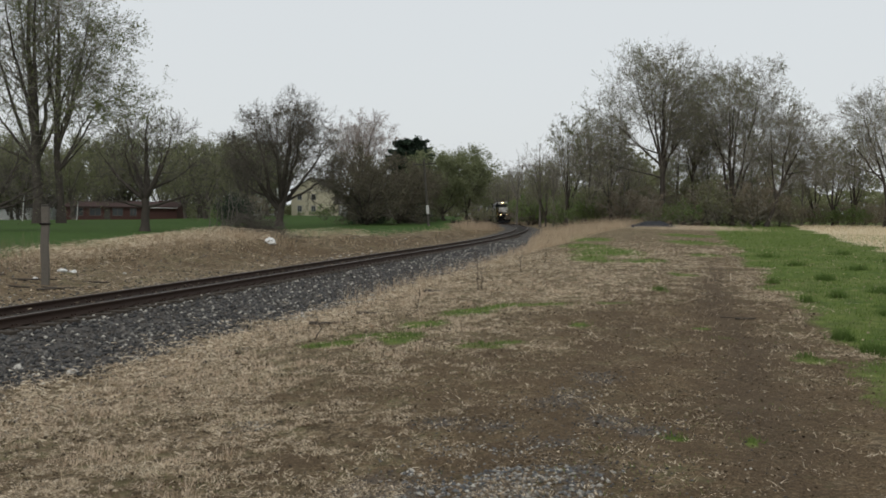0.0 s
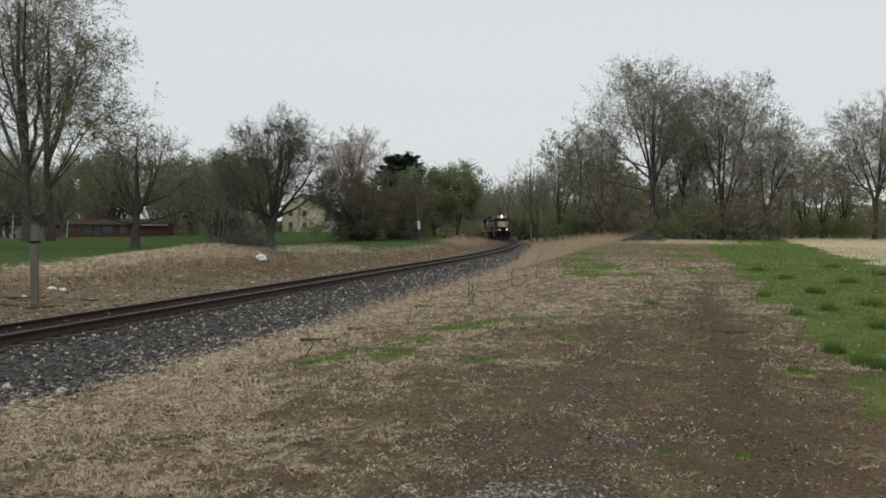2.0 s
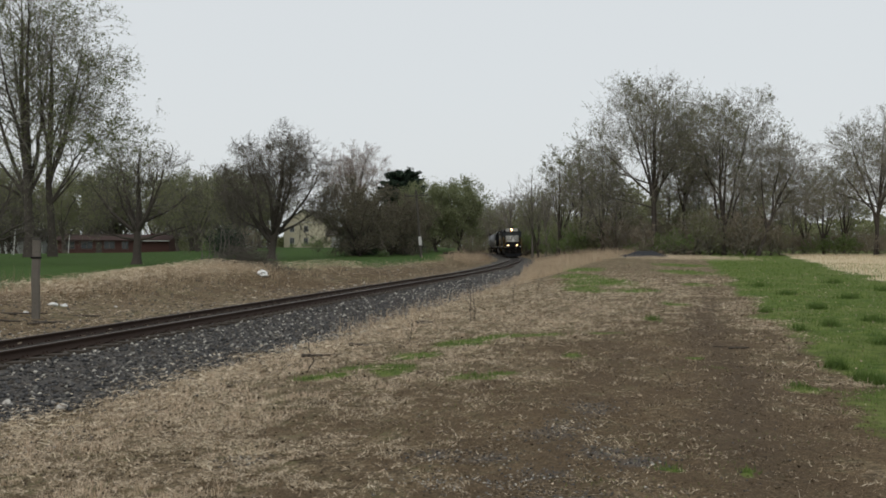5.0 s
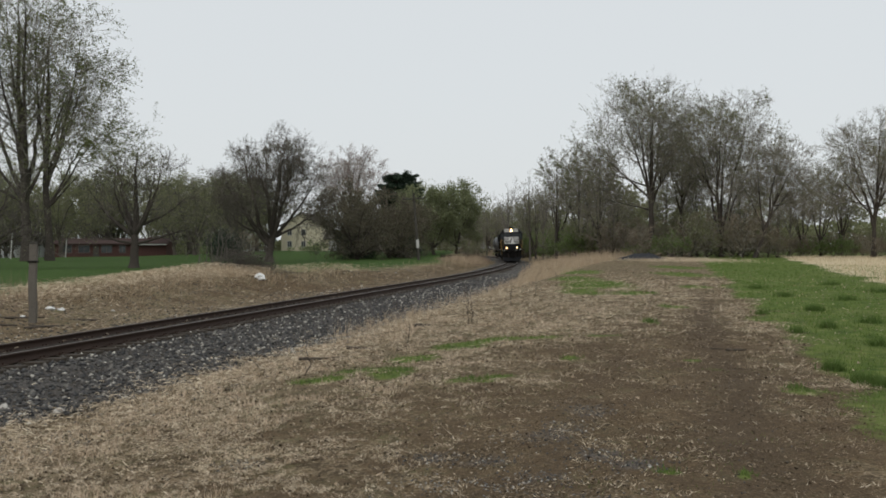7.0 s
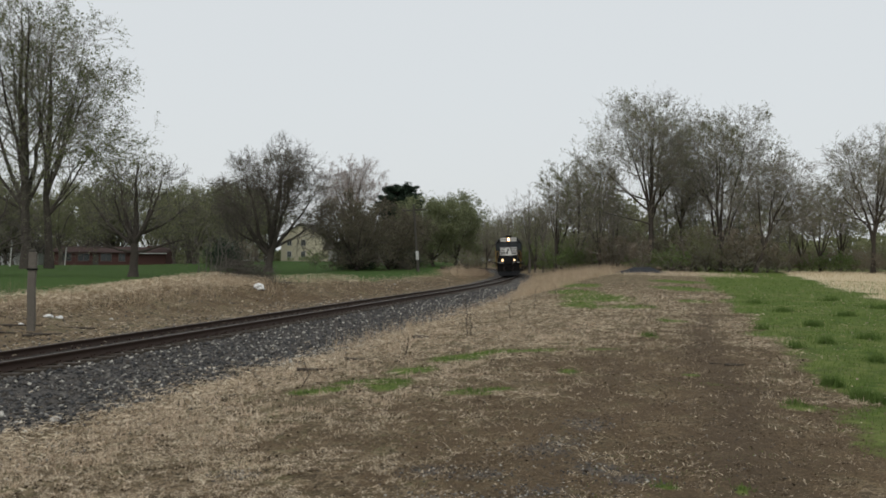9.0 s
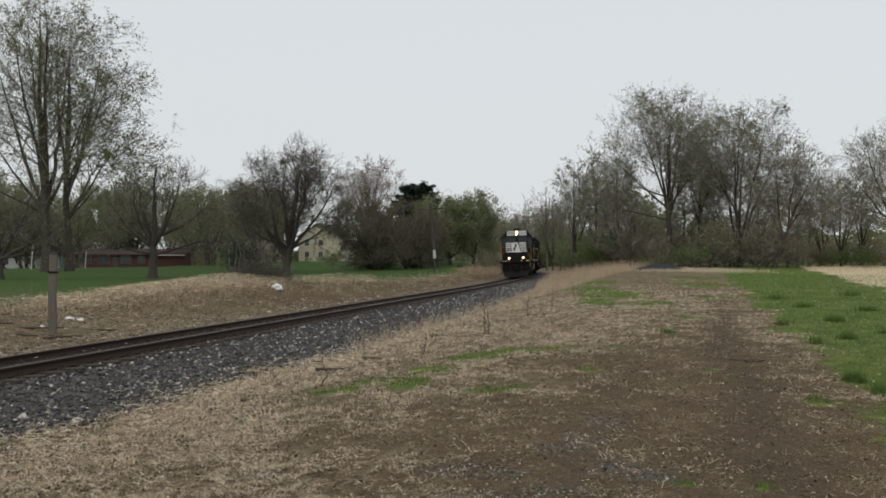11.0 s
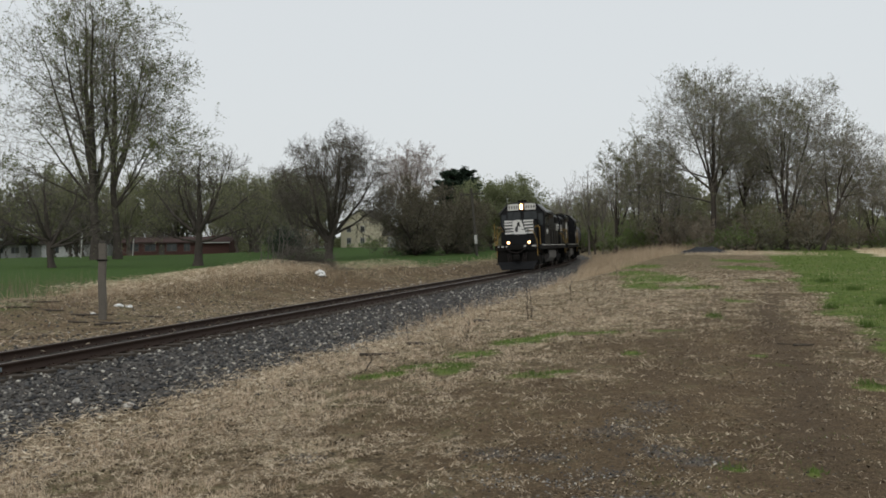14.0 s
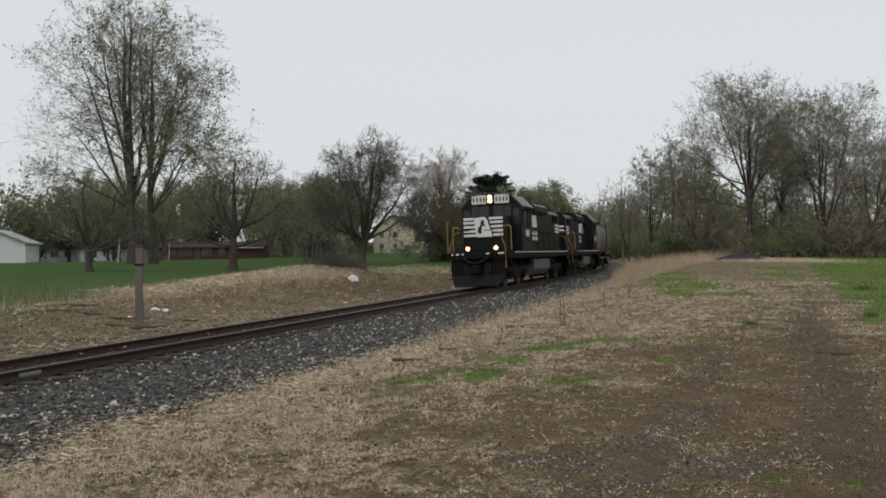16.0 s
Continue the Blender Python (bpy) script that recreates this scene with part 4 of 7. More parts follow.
    spots = [(third, 1026, 122, 1.1, 0.98), (third, 1062, 118, 3.2, 0.93), (third, 948, 150, 3.9, 0.75), (third, 1092, 128, 5.0, 0.72), (third, 1180, 130, 0.7, 0.85), (third, 1232, 128, 2.1, 0.9),
             (third, 1308, 126, 4.4, 0.85), (third, 1376, 130, 2.7, 0.62), (third, 1420, 118, 4.1, 0.66), (third, 1452, 112, 1.1, 0.72), (first, 1612, 108, 0.6, 0.95), (third, 1488, 120, 5.3, 0.8),
             (first, 1700, 105, 5.2, 0.9), (first, 1780, 110, 3.0, 0.95), (bare, 1085, 118, 1.0, 0.7), (bare, 1398, 112, 3.0, 0.6), (third, 1660, 96, 2.2, 1.0)]
    for ob, px, y, turn, size in spots:
        again(ob, B(px) * y, y, turn, size)
    # undergrowth at the wood's foot
    shrubs = []
    for k, (h, r, mat, n, twig) in enumerate(((4.2, 2.9, M_LEAFTHICKET, 3600, M_TWIGPALE), (3.4, 2.6, M_LEAFSHRUB, 4600, M_TWIGPALE), (5.0, 3.0, M_LEAFDULL, 3200, M_TWIGPALE))):
        words = ("brown thicket shrub of tangled bare stems", "thicket shrub in fresh green leaf", "tall tangled shrub with dull buds")[k]
        s = tree("shrub", words, "shrub", h, r, 80 + k, int(n * 0.42), 0.085, mat, M_BARKDARK, twig, x=B(1130 + 60 * k) * 104, y=104, group="undergrowth",
                 fork=0.03, stems=8, counts=(6, 4), r0=0.05, upright=0.4, low=0.05, tilt_most=1.15, thin=0.014, wander=0.2, ratios=(0.55, 0.6), light=True)
        shrubs.append(s)
    rng = np.random.default_rng(90)
    for i in range(50):
        px = 905 + 16.8 * i + rng.uniform(-8, 8)
        y = (128 - 22 * step(940, 1250, px)) * rng.uniform(0.96, 1.1)
        if px < 1000:
            y = rng.uniform(172, 192) if px < 965 else rng.uniform(125, 150)
        green = 1105 < px < 1220 or 1425 < px < 1510 or 930 < px < 1050
        kind = shrubs[1] if green and i % 3 else shrubs[(0, 2, 0)[i % 3]]
        again(kind, B(px) * y, float(y), rng.uniform(0, 6.28), rng.uniform(0.6, 0.95) if green else rng.uniform(0.95, 1.5) * (1 - 0.5 * step(1330, 1400, px)))
    for i in range(15):
        px, y = 1110 + 21 * i + rng.uniform(-8, 8), rng.uniform(120, 132)
        again(shrubs[(0, 2)[i % 2]], B(px) * y, float(y), rng.uniform(0, 6.28), rng.uniform(1.15, 1.5) * (1 - 0.45 * step(1330, 1400, px)))
    for i in range(16):
        px = 982 + 11.4 * i + rng.uniform(-4, 4)
        y = (132 - 12 * step(980, 1040, px)) * rng.uniform(0.98, 1.04)
        again(shrubs[1] if px < 1065 and i % 2 else shrubs[(2, 0)[i % 2]], B(px) * y, float(y), rng.uniform(0, 6.28), rng.uniform(0.9, 1.3))
    for i in range(12):
        px, y = 918 + 5.5 * i + rng.uniform(-3, 3), rng.uniform(172, 190)
        again(shrubs[1] if i % 3 else shrubs[2], B(px) * y, float(y), rng.uniform(0, 6.28), rng.uniform(1.6, 2.1))
    for px, y, size in ((1462, 118, 0.8), (1484, 124, 0.9), (1505, 116, 0.75), (1526, 122, 0.9), (1548, 118, 0.8), (1572, 124, 0.9), (1600, 118, 0.8), (1440, 126, 0.8)):
        again(shrubs[0 if px % 4 else 2], B(px) * y, float(y), px * 0.7, size)
    for px, y, size in ((1222, 127, 1.6), (1246, 130, 1.8), (1268, 128, 1.7), (1292, 131, 1.8), (1316, 128, 1.7), (1180, 129, 1.6)):
        again(shrubs[2], B(px) * y, float(y), px * 0.7, size)
    # the wood goes on behind the curve
    for px, y, turn, size in ((862, 236, 0.4, 0.85), (846, 252, 2.1, 0.9), (882, 226, 3.3, 0.8), (906, 214, 5.0, 0.85), (934, 205, 1.2, 0.9), (960, 196, 2.6, 0.9)):
        again(third, B(px) * y, y, turn, size)
    for i in range(16):
        px, y = 838 + 8.5 * i + rng.uniform(-5, 5), rng.uniform(196, 226)
        if abs(float(off_track(np.array(B(px) * y), np.array(y)))) < 7:
            continue
        again(shrubs[(0, 2, 1)[i % 3]], B(px) * y, float(y), rng.uniform(0, 6.28), rng.uniform(1.3, 1.9))
    for k in range(6):
        px, y = 824 + 13 * k, 268 + 9 * (k % 4)
        again(third, B(px) * y, float(y), 1.7 * k, 0.88 + 0.05 * (k % 3))
    for i in range(14):
        px, y = 820 + 6.5 * i, 255 + 7 * (i % 5)
        again(shrubs[(0, 2)[i % 2]], B(px) * y, float(y), 0.9 * i, 1.9 + 0.1 * (i % 4))
    # dark evergreens under the low trees by the railway
    yew = tree("evergreen_bush", "dark green rounded evergreen bush under the trees", "shrub", 3.0, 1.9, 87, 4500, 0.08, M_NEEDLE, M_BARKDARK, M_TWIGDARK, x=B(622) * 96, y=96,
               group="evergreens by the railway", fork=0.03, stems=12, counts=(7, 5), r0=0.05, upright=0.3, low=0.0, tilt_most=1.4, thin=0.012, wander=0.2, ratios=(0.6, 0.6), light=True, jitter=0.22)
    for px, y, size in ((640, 99, 0.85), (702, 104, 0.95), (722, 108, 0.85), (398, 96, 1.1), (648, 102, 0.8)):
        again(yew, B(px) * y, float(y), px * 0.37, size)
    # clipped bushes at the far house
    for px, y, size in ((515, 178, 0.34), (536, 178, 0.42), (556, 179, 0.36)):
        again(shrubs[1], B(px) * y, float(y), px * 0.1, size)
    # brushwood along the left of the curve and at the lawn's end
    for px, y, size in ((836, 150, 0.6), (846, 165, 0.8), (828, 172, 1.0), (815, 160, 1.0), (790, 165, 1.1), (760, 170, 1.0),
                        (440, 118, 0.8), (420, 112, 0.9), (372, 108, 0.75), (405, 100, 0.6), (560, 125, 0.7), (668, 118, 0.8), (700, 125, 0.9), (735, 118, 0.7)):
        again(shrubs[rng.integers(0, 3)], B(px) * y, float(y), rng.uniform(0, 6.28), size)


def far_woods():
    """Woods all round the horizon, too far to tell the trees apart."""
    rng = np.random.default_rng(95)
    kinds = []
    for seed in (1, 2, 3, 4):
        r2 = np.random.default_rng(seed)
        bole, limbs, twigs, fine, tips = fit_size(grow(r2, 15, 5.5, fork=0.12, stems=6, counts=(6, 3), r0=0.3, upright=0.7, low=0.08, thin=0.03), 15, 5.5)
        segs = [(*a, ra, *b, rb) for pts, rad in [tuple(bole)] + limbs for a, b, ra, rb in zip(pts[:-1], pts[1:], rad[:-1], rad[1:])]
        wood = joined(tubes(np.array(segs), 3), ribbons(twigs, r2), ribbons(fine, r2))
        n = 500
        pts = tips[r2.integers(0, len(tips), n)] + r2.normal(size=(n, 3)) * 0.4
        kinds.append((wood, cards(pts, 0.34, r2)))
    wood, haze = [], []
    spots = [(rng.uniform(-40, -6), rng.uniform(168, 200)) for _ in range(56)]
    spots += [(rng.uniform(-40, 9), rng.uniform(200, 280)) for _ in range(34)]
    spots += [(rng.uniform(4, 42), rng.uniform(165, 250)) for _ in range(26)]
    spots += [(rng.uniform(42, 318), rng.uniform(150, 320)) for _ in range(16)]
    for az, dist in spots:
        x, y = dist * math.sin(radians(az)), dist * math.cos(radians(az))
        if abs(float(off_track(np.array(x), np.array(y)))) < 9 or (-11.6 < az < -6.2 and dist < 205):
            continue
        (v1, f1), (v2, f2) = kinds[rng.integers(0, 4)]
        a, s = rng.uniform(0, 6.28), rng.uniform(0.75, 1.15) * (0.8 if -3 < az < 8 else 1.0)
        rot = np.array([[math.cos(a), -math.sin(a), 0], [math.sin(a), math.cos(a), 0], [0, 0, 1]]) * s
        at = np.array([x, y, float(ground_z(x, y)) - 0.1])
        wood.append((v1 @ rot.T + at, f1))
        haze.append((v2 @ rot.T + at, f2))
    # hedges and scrub that close the view under the crowns
    n = 38000
    az, dist = np.radians(rng.uniform(-42, 44, n)), rng.uniform(200, 235, n)
    x, y = dist * np.sin(az), dist * np.cos(az)
    top = 3.4 + 3.2 * step(3, 9, np.degrees(az)) + 1.6 * wobble(np.degrees(az), 0 * az, 1.3) + 0.8 * wobble(np.degrees(az), 0 * az, 0.4, 2.0)
    keep = np.abs(off_track(x, y)) > 6
    pts = np.stack([x, y, ground_z(x, y) + top * rng.uniform(0, 1, n) ** 0.8], 1)[keep]
    haze.append(cards(pts, 0.5, rng))
    ob = link("far_woods", fast_mesh("far_woods", *joined(*wood)), M_TWIGDARK)
    tagged(ob, "grey-brown woods in early spring along the horizon", "woods", kind="stuff")
    tagged(link("foliage", fast_mesh("foliage", *joined(*haze)), M_LEAFDULL, ob), kind="stuff")


plant_lawn()
conifer()
plant_wood()
far_woods()


# ---------------------------------------------------------------- train
TRAIN_Y = (188.65, -9.618, 0.036)          # where the leading end is along y, by seconds
M_BLACK = simple("black_locomotive_paint", (0.003, 0.003, 0.004), (0.008, 0.008, 0.009), 1.2, 0.4, 0, 0.22, 0.04, 0.004, 18)
M_GRIME = simple("grimy_black_steel", (0.005, 0.005, 0.005), (0.016, 0.014, 0.012), 2.0, 0.8, 0, 0.12, 0.3, 0.01, 25)
# lighter grey, for the daylight that the fuel tank reflects
M_TANKGREY = simple("sky_lit_grey_steel", (0.085, 0.08, 0.074), (0.16, 0.15, 0.138), 1.4, 0.6, 0.1, 0.4, 0.1, 0.01, 20)
M_WHITE = simple("white_lettering_paint", (0.62, 0.61, 0.58), (0.78, 0.77, 0.74), 3.0, 0.5, 0, 0.4, 0.03, 0.003, 40)
M_GOLD = simple("yellow_handrail_paint", (0.26, 0.155, 0.03), (0.40, 0.25, 0.06), 3.0, 0.5, 0, 0.4, 0.05, 0.003, 40)
M_BOARD = simple("milky_number_board", (0.58, 0.57, 0.53), (0.68, 0.67, 0.63), 3.0, 0.4, 0, 0.5, 0, 0, 40)
M_INK = simple("black_numerals", (0.012, 0.012, 0.012), (0.02, 0.02, 0.02), 3.0, 0.5, 0, 0.3, 0, 0, 40)
# the roof's grey holds the sky light on a darker roof
M_ROOF = simple("sky_lit_cab_roof", (0.05, 0.05, 0.05), (0.11, 0.11, 0.108), 1.5, 0.45, 0, 0.5, 0.05, 0.004, 18)
M_TANKCAR = simple("grey_tank_shell", (0.085, 0.086, 0.090), (0.145, 0.145, 0.148), 0.8, 0.6, 0, 0.4, 0.1, 0.01, 10)
M_HOSE = simple("dusty_rubber_hose", (0.030, 0.026, 0.024), (0.065, 0.055, 0.050), 3.0, 0.8, 0, 0.2, 0.1, 0.004, 30)
M_PLOUGH = simple("scuffed_plough", (0.007, 0.0075, 0.008), (0.022, 0.0225, 0.024), 2.0, 0.85, 0, 0.12, 0.2, 0.006, 14)
M_STEEL = simple("wheel_steel", (0.05, 0.042, 0.036), (0.11, 0.095, 0.08), 3.0, 0.55, 0.6, 0.5, 0.1, 0.004, 30)
M_HEADLAMP = glow("headlamp_lens", (1.0, 0.72, 0.40), 12.0)
M_GLARERING = glow("lamp_glare_ring", (1.0, 0.46, 0.16), 2.2)
M_DITCHLAMP = glow("ditch_lamp_lens", (1.0, 0.68, 0.34), 9.0)
M_DEADLAMP = simple("unlit_lamp_lens", (0.3, 0.3, 0.29), (0.42, 0.41, 0.4), 5.0, 0.15, 0, 0.6, 0, 0, 40)
M_CABGLASS, nt_, b_ = material("cab_window_glass", 0.08, 0.0, 0.35)
b_.inputs["Base Color"].default_value = (0.025, 0.03, 0.032, 1)


def lead_s(t):
    return s_at(TRAIN_Y[0] + TRAIN_Y[1] * t + TRAIN_Y[2] * t * t)


def on_track(s):
    y = y_at(s)
    return float(track_x(y)), y


def car_rows(back, length, trucks, turned=False):
    """Poses of a vehicle whose leading end is `back` metres behind the train's: origin at its middle on the rail tops, +y leading."""
    rows = []
    for i in range(65):
        t = i * 0.25
        mid = lead_s(t) + back + length / 2
        xa, ya = on_track(mid - trucks / 2)
        xb, yb = on_track(mid + trucks / 2)
        h = math.atan2(xa - xb, ya - yb)
        m = Matrix.Translation(((xa + xb) / 2, (ya + yb) / 2, RAIL_Z)) @ Matrix.Rotation(-h, 4, "Z") @ Matrix.Rotation(CANT, 4, "Y")
        if turned:
            m = m @ Matrix.Rotation(math.pi, 4, "Z")
        rows.append((t, m))
    return rows


def wheel_rows(radius, at, way):
    """A wheelset rolls under its vehicle."""
    rows = []
    for i in range(241):
        t = i / 15
        turn = (lead_s(0) - lead_s(t)) / radius
        rows.append((t, Matrix.Translation(at) @ Matrix.Rotation(-way * turn, 4, "X")))
    return rows


WHEELS = []        # (wheelset, radius, place, way of rolling)


def wheelset_mesh(radius):
    bm = bmesh.new()
    cyl(bm, (-0.9, 0, 0), (0.9, 0, 0), 0.09, seg=10)
    for s in (-1, 1):
        cyl(bm, (s * 0.69, 0, 0), (s * 0.72, 0, 0), radius + 0.028, seg=28)
        cyl(bm, (s * 0.72, 0, 0), (s * 0.83, 0, 0), radius, radius - 0.012, seg=28)
        cyl(bm, (s * 0.83, 0, 0), (s * 0.86, 0, 0), 0.2, seg=14)
        for k in range(5):
            a = 2 * math.pi * k / 5
            cyl(bm, (s * 0.825, 0.3 * math.cos(a), 0.3 * math.sin(a)), (s * 0.838, 0.3 * math.cos(a), 0.3 * math.sin(a)), 0.05, seg=8)
    me = bpy.data.meshes.new("wheelset")
    bm.to_mesh(me)
    bm.free()
    me.materials.append(M_STEEL)
    return me


WHEEL_BIG, WHEEL_SMALL = wheelset_mesh(0.508), wheelset_mesh(0.457)


def truck(ob, yc, base, radius, wheels, way, side_x=1.0):
    """A two-axle bogie under ob, centred at yc."""
    bm = bmesh.new()
    for s in (-1, 1):
        x0, x1 = sorted((s * side_x, s * (side_x + 0.14)))
        prism(bm, [(yc - base / 2 - 0.55, 0.62), (yc - base / 2 - 0.3, 0.78), (yc - base / 2 + 0.35, 0.72), (yc - 0.55, 0.40), (yc + 0.55, 0.40),
                   (yc + base / 2 - 0.35, 0.72), (yc + base / 2 + 0.3, 0.78), (yc + base / 2 + 0.55, 0.62), (yc + base / 2 + 0.5, 0.92),
                   (yc + 0.5, 0.98), (yc - 0.5, 0.98), (yc - base / 2 - 0.5, 0.92)], x0, x1)
        for a in (-base / 2, base / 2):
            box(bm, (x0 - 0.02, yc + a - 0.16, radius - 0.17), (x1 + 0.03, yc + a + 0.16, radius + 0.2), 0.03)
        for k in (-0.3, 0.0, 0.3):
            cyl(bm, ((x0 + x1) / 2, yc + k, 0.36), ((x0 + x1) / 2, yc + k, 0.66), 0.085, seg=10)
        pipe(bm, [(x1 + 0.03, yc - base / 2 - 0.3, 1.02), (x1 + 0.03, yc - 0.2, 1.08), (x1 + 0.03, yc + base / 2 + 0.3, 1.02)], 0.03, 6)
    box(bm, (-side_x, yc - 0.35, 0.5), (side_x, yc + 0.35, 0.9))
    tr = part("truck_frame", bm, M_GRIME, ob, "grimy black bogie frame")
    for a in (-base / 2, base / 2):
        w = new("wheelset", wheels)
        w.parent = tr
        w["label"] = "worn steel wheels on an axle"
        WHEELS.append((w, radius, (0, yc + a, radius), way))
        for s in (-1, 1):
            bm = bmesh.new()
            cyl(bm, (s * 1.12, yc + a, radius), (s * 1.22, yc + a, radius), 0.13, 0.10, seg=14)
            part("journal_box", bm, M_GRIME, tr)


def plate(ob, name, pts, mat, label="", flip=False):
    """A thin raised plate through corner points, in one plane."""
    bm = bmesh.new()
    vs = [bm.verts.new(p) for p in pts]
    f = bm.faces.new(vs[::-1] if flip else vs)
    n = f.normal.copy() if f.normal.length else Vector((0, 0, 1))
    f.normal_update()
    n = f.normal.copy()
    g = bmesh.ops.extrude_face_region(bm, geom=[f])
    for v in [e for e in g["geom"] if isinstance(e, bmesh.types.BMVert)]:
        v.co += n * 0.006
    bmesh.ops.recalc_face_normals(bm, faces=bm.faces)
    return part(name, bm, mat, ob, label)


def side_plate(ob, name, s, x, y0, y1, z0, z1, mat, label="", slant=0.0):
    pts = [(s * x, y0, z0), (s * x, y1, z0), (s * x, y1 + slant, z1), (s * x, y0 + slant, z1)]
    return plate(ob, name, pts, mat, label, flip=s < 0)


def front_plate(ob, name, y, x0, x1, z0, z1, mat, label="", slant=0.0):
    return plate(ob, name, [(x1, y, z0), (x0, y, z0), (x0 + slant, y, z1), (x1 + slant, y, z1)], mat, label)


def lamp(ob, name, x, y, z, r, mat, way=1, label=""):
    bm = bmesh.new()
    cyl(bm, (x, y - 0.08 * way, z), (x, y + 0.03 * way, z), r * 1.25, seg=18)
    body = part(name, bm, M_GRIME, ob)
    bm = bmesh.new()
    cyl(bm, (x, y + 0.031 * way, z), (x, y + 0.045 * way, z), r, r * 0.8, seg=18)
    part("lens", bm, mat, body, label)
    # a glowing ring added round each lit lens imitates its orange glare
    if mat in (M_HEADLAMP, M_DITCHLAMP):
        bm = bmesh.new()
        cyl(bm, (x, y + 0.0305 * way, z), (x, y + 0.036 * way, z), r * 1.4, r * 1.36, seg=18)
        part("glare_ring", bm, M_GLARERING, body, "warm glowing ring for the lamp's glare")


def locomotive(label, lit, way):
    ob = empty("locomotive")
    # underframe and walkways
    part("underframe", boxes(((-1.52, -8.35, 1.38), (1.52, 8.35, 1.70)), bevel=0.02), M_GRIME, ob)
    part("centre_sill", boxes(((-0.6, -8.4, 0.95), (0.6, 8.4, 1.38)), bevel=0.02), M_GRIME, ob)
    part("walkway", boxes(((-1.54, -8.3, 1.70), (1.54, 8.3, 1.735)), bevel=0.01), M_GRIME, ob)
    for s in (-1, 1):
        side_plate(ob, "edge_stripe", s, 1.526, -7.3, 7.3, 1.645, 1.69, M_BOARD, "pale reflective walkway stripe")
    # fuel tank, the light it reflects put into its grey
    bm = bmesh.new()
    prism(bm, [(-1.0, 0.42), (1.0, 0.42), (1.32, 0.75), (1.32, 1.28), (-1.32, 1.28), (-1.32, 0.75)], -2.35, 2.1)
    bmesh.ops.rotate(bm, verts=bm.verts, matrix=Matrix.Rotation(radians(90), 3, "Z"))
    bmesh.ops.bevel(bm, geom=list(bm.edges), offset=0.04, segments=2, affect="EDGES")
    part("fuel_tank", bm, M_TANKGREY, ob, "fuel tank between the trucks in sky-lit grey")
    for s in (-1, 1):
        for y0, y1 in ((-3.4, -2.5), (2.3, 3.1)):
            bm = bmesh.new()
            cyl(bm, (s * 1.2, y0, 1.19), (s * 1.2, y1, 1.19), 0.16, seg=12)
            part("air_tank", bm, M_GRIME, ob)
    for yc in (-5.2, 5.2):
        truck(ob, yc, 2.74, 0.508, WHEEL_BIG, way)
    # long hood with its doors
    bm = bmesh.new()
    prism(bm, [(-0.90, 1.73), (0.90, 1.73), (0.90, 3.95), (0.72, 4.18), (-0.72, 4.18), (-0.90, 3.95)], -7.9, 3.2)
    bmesh.ops.rotate(bm, verts=bm.verts, matrix=Matrix.Rotation(radians(90), 3, "Z"))
    hood = part("long_hood", bm, M_BLACK, ob, "black long hood with access doors")
    for s in (-1, 1):
        for k in range(12):
            y0 = -7.2 + k * 0.80
            bm = boxes(((min(s * 0.9, s * 0.915), y0 + 0.02, 1.85), (max(s * 0.9, s * 0.915), y0 + 0.76, 3.35)), bevel=0.006)
            part("hood_door", bm, M_BLACK, hood)
        for y0, y1 in ((-7.5, -5.6), (1.7, 3.0)):
            bm = bmesh.new()
            box(bm, (min(s * 0.9, s * 0.93), y0, 3.45), (max(s * 0.9, s * 0.93), y1, 3.92))
            for k in range(9):
                z = 3.48 + k * 0.05
                box(bm, (min(s * 0.93, s * 0.95), y0 + 0.04, z), (max(s * 0.93, s * 0.95), y1 - 0.04, z + 0.02))
            part("intake_grille", bm, M_GRIME, hood)
    # dynamic-brake blister, fans, stacks
    bm = bmesh.new()
    prism(bm, [(-0.90, 3.75), (0.90, 3.75), (1.14, 3.95), (1.14, 4.22), (0.95, 4.36), (-0.95, 4.36), (-1.14, 4.22), (-1.14, 3.95)], -3.3, 0.5)
    bmesh.ops.rotate(bm, verts=bm.verts, matrix=Matrix.Rotation(radians(90), 3, "Z"))
    part("brake_blister", bm, M_BLACK, hood, "bulged dynamic-brake housing")
    for y, z in ((-6.9, 4.18), (-5.6, 4.18), (-1.4, 4.36)):
        bm = bmesh.new()
        cyl(bm, (0, y, z), (0, y, z + 0.17), 0.56, 0.54, seg=24)
        cyl(bm, (0, y, z + 0.17), (0, y, z + 0.19), 0.2, seg=12)
        part("roof_fan", bm, M_GRIME, hood)
    bm = boxes(((-0.22, 1.0, 4.15), (0.22, 1.5, 4.46)), ((-0.22, -4.3, 4.15), (0.22, -3.8, 4.44)), bevel=0.02)
    part("exhaust_stack", bm, M_GRIME, hood)
    bm = boxes(((-0.5, 2.0, 4.17), (0.5, 3.0, 4.5)), bevel=0.05)
    part("air_filter_box", bm, M_BLACK, hood)
    # cab
    bm = bmesh.new()
    prism(bm, [(-1.54, 1.73), (1.54, 1.73), (1.54, 3.92), (1.0, 4.54), (0.45, 4.64), (-0.45, 4.64), (-1.0, 4.54), (-1.54, 3.92)], 3.2, 5.6)
    bmesh.ops.rotate(bm, verts=bm.verts, matrix=Matrix.Rotation(radians(90), 3, "Z"))
    cab = part("cab", bm, M_BLACK, ob, "black crew cab with flat windshields")
    bm = bmesh.new()
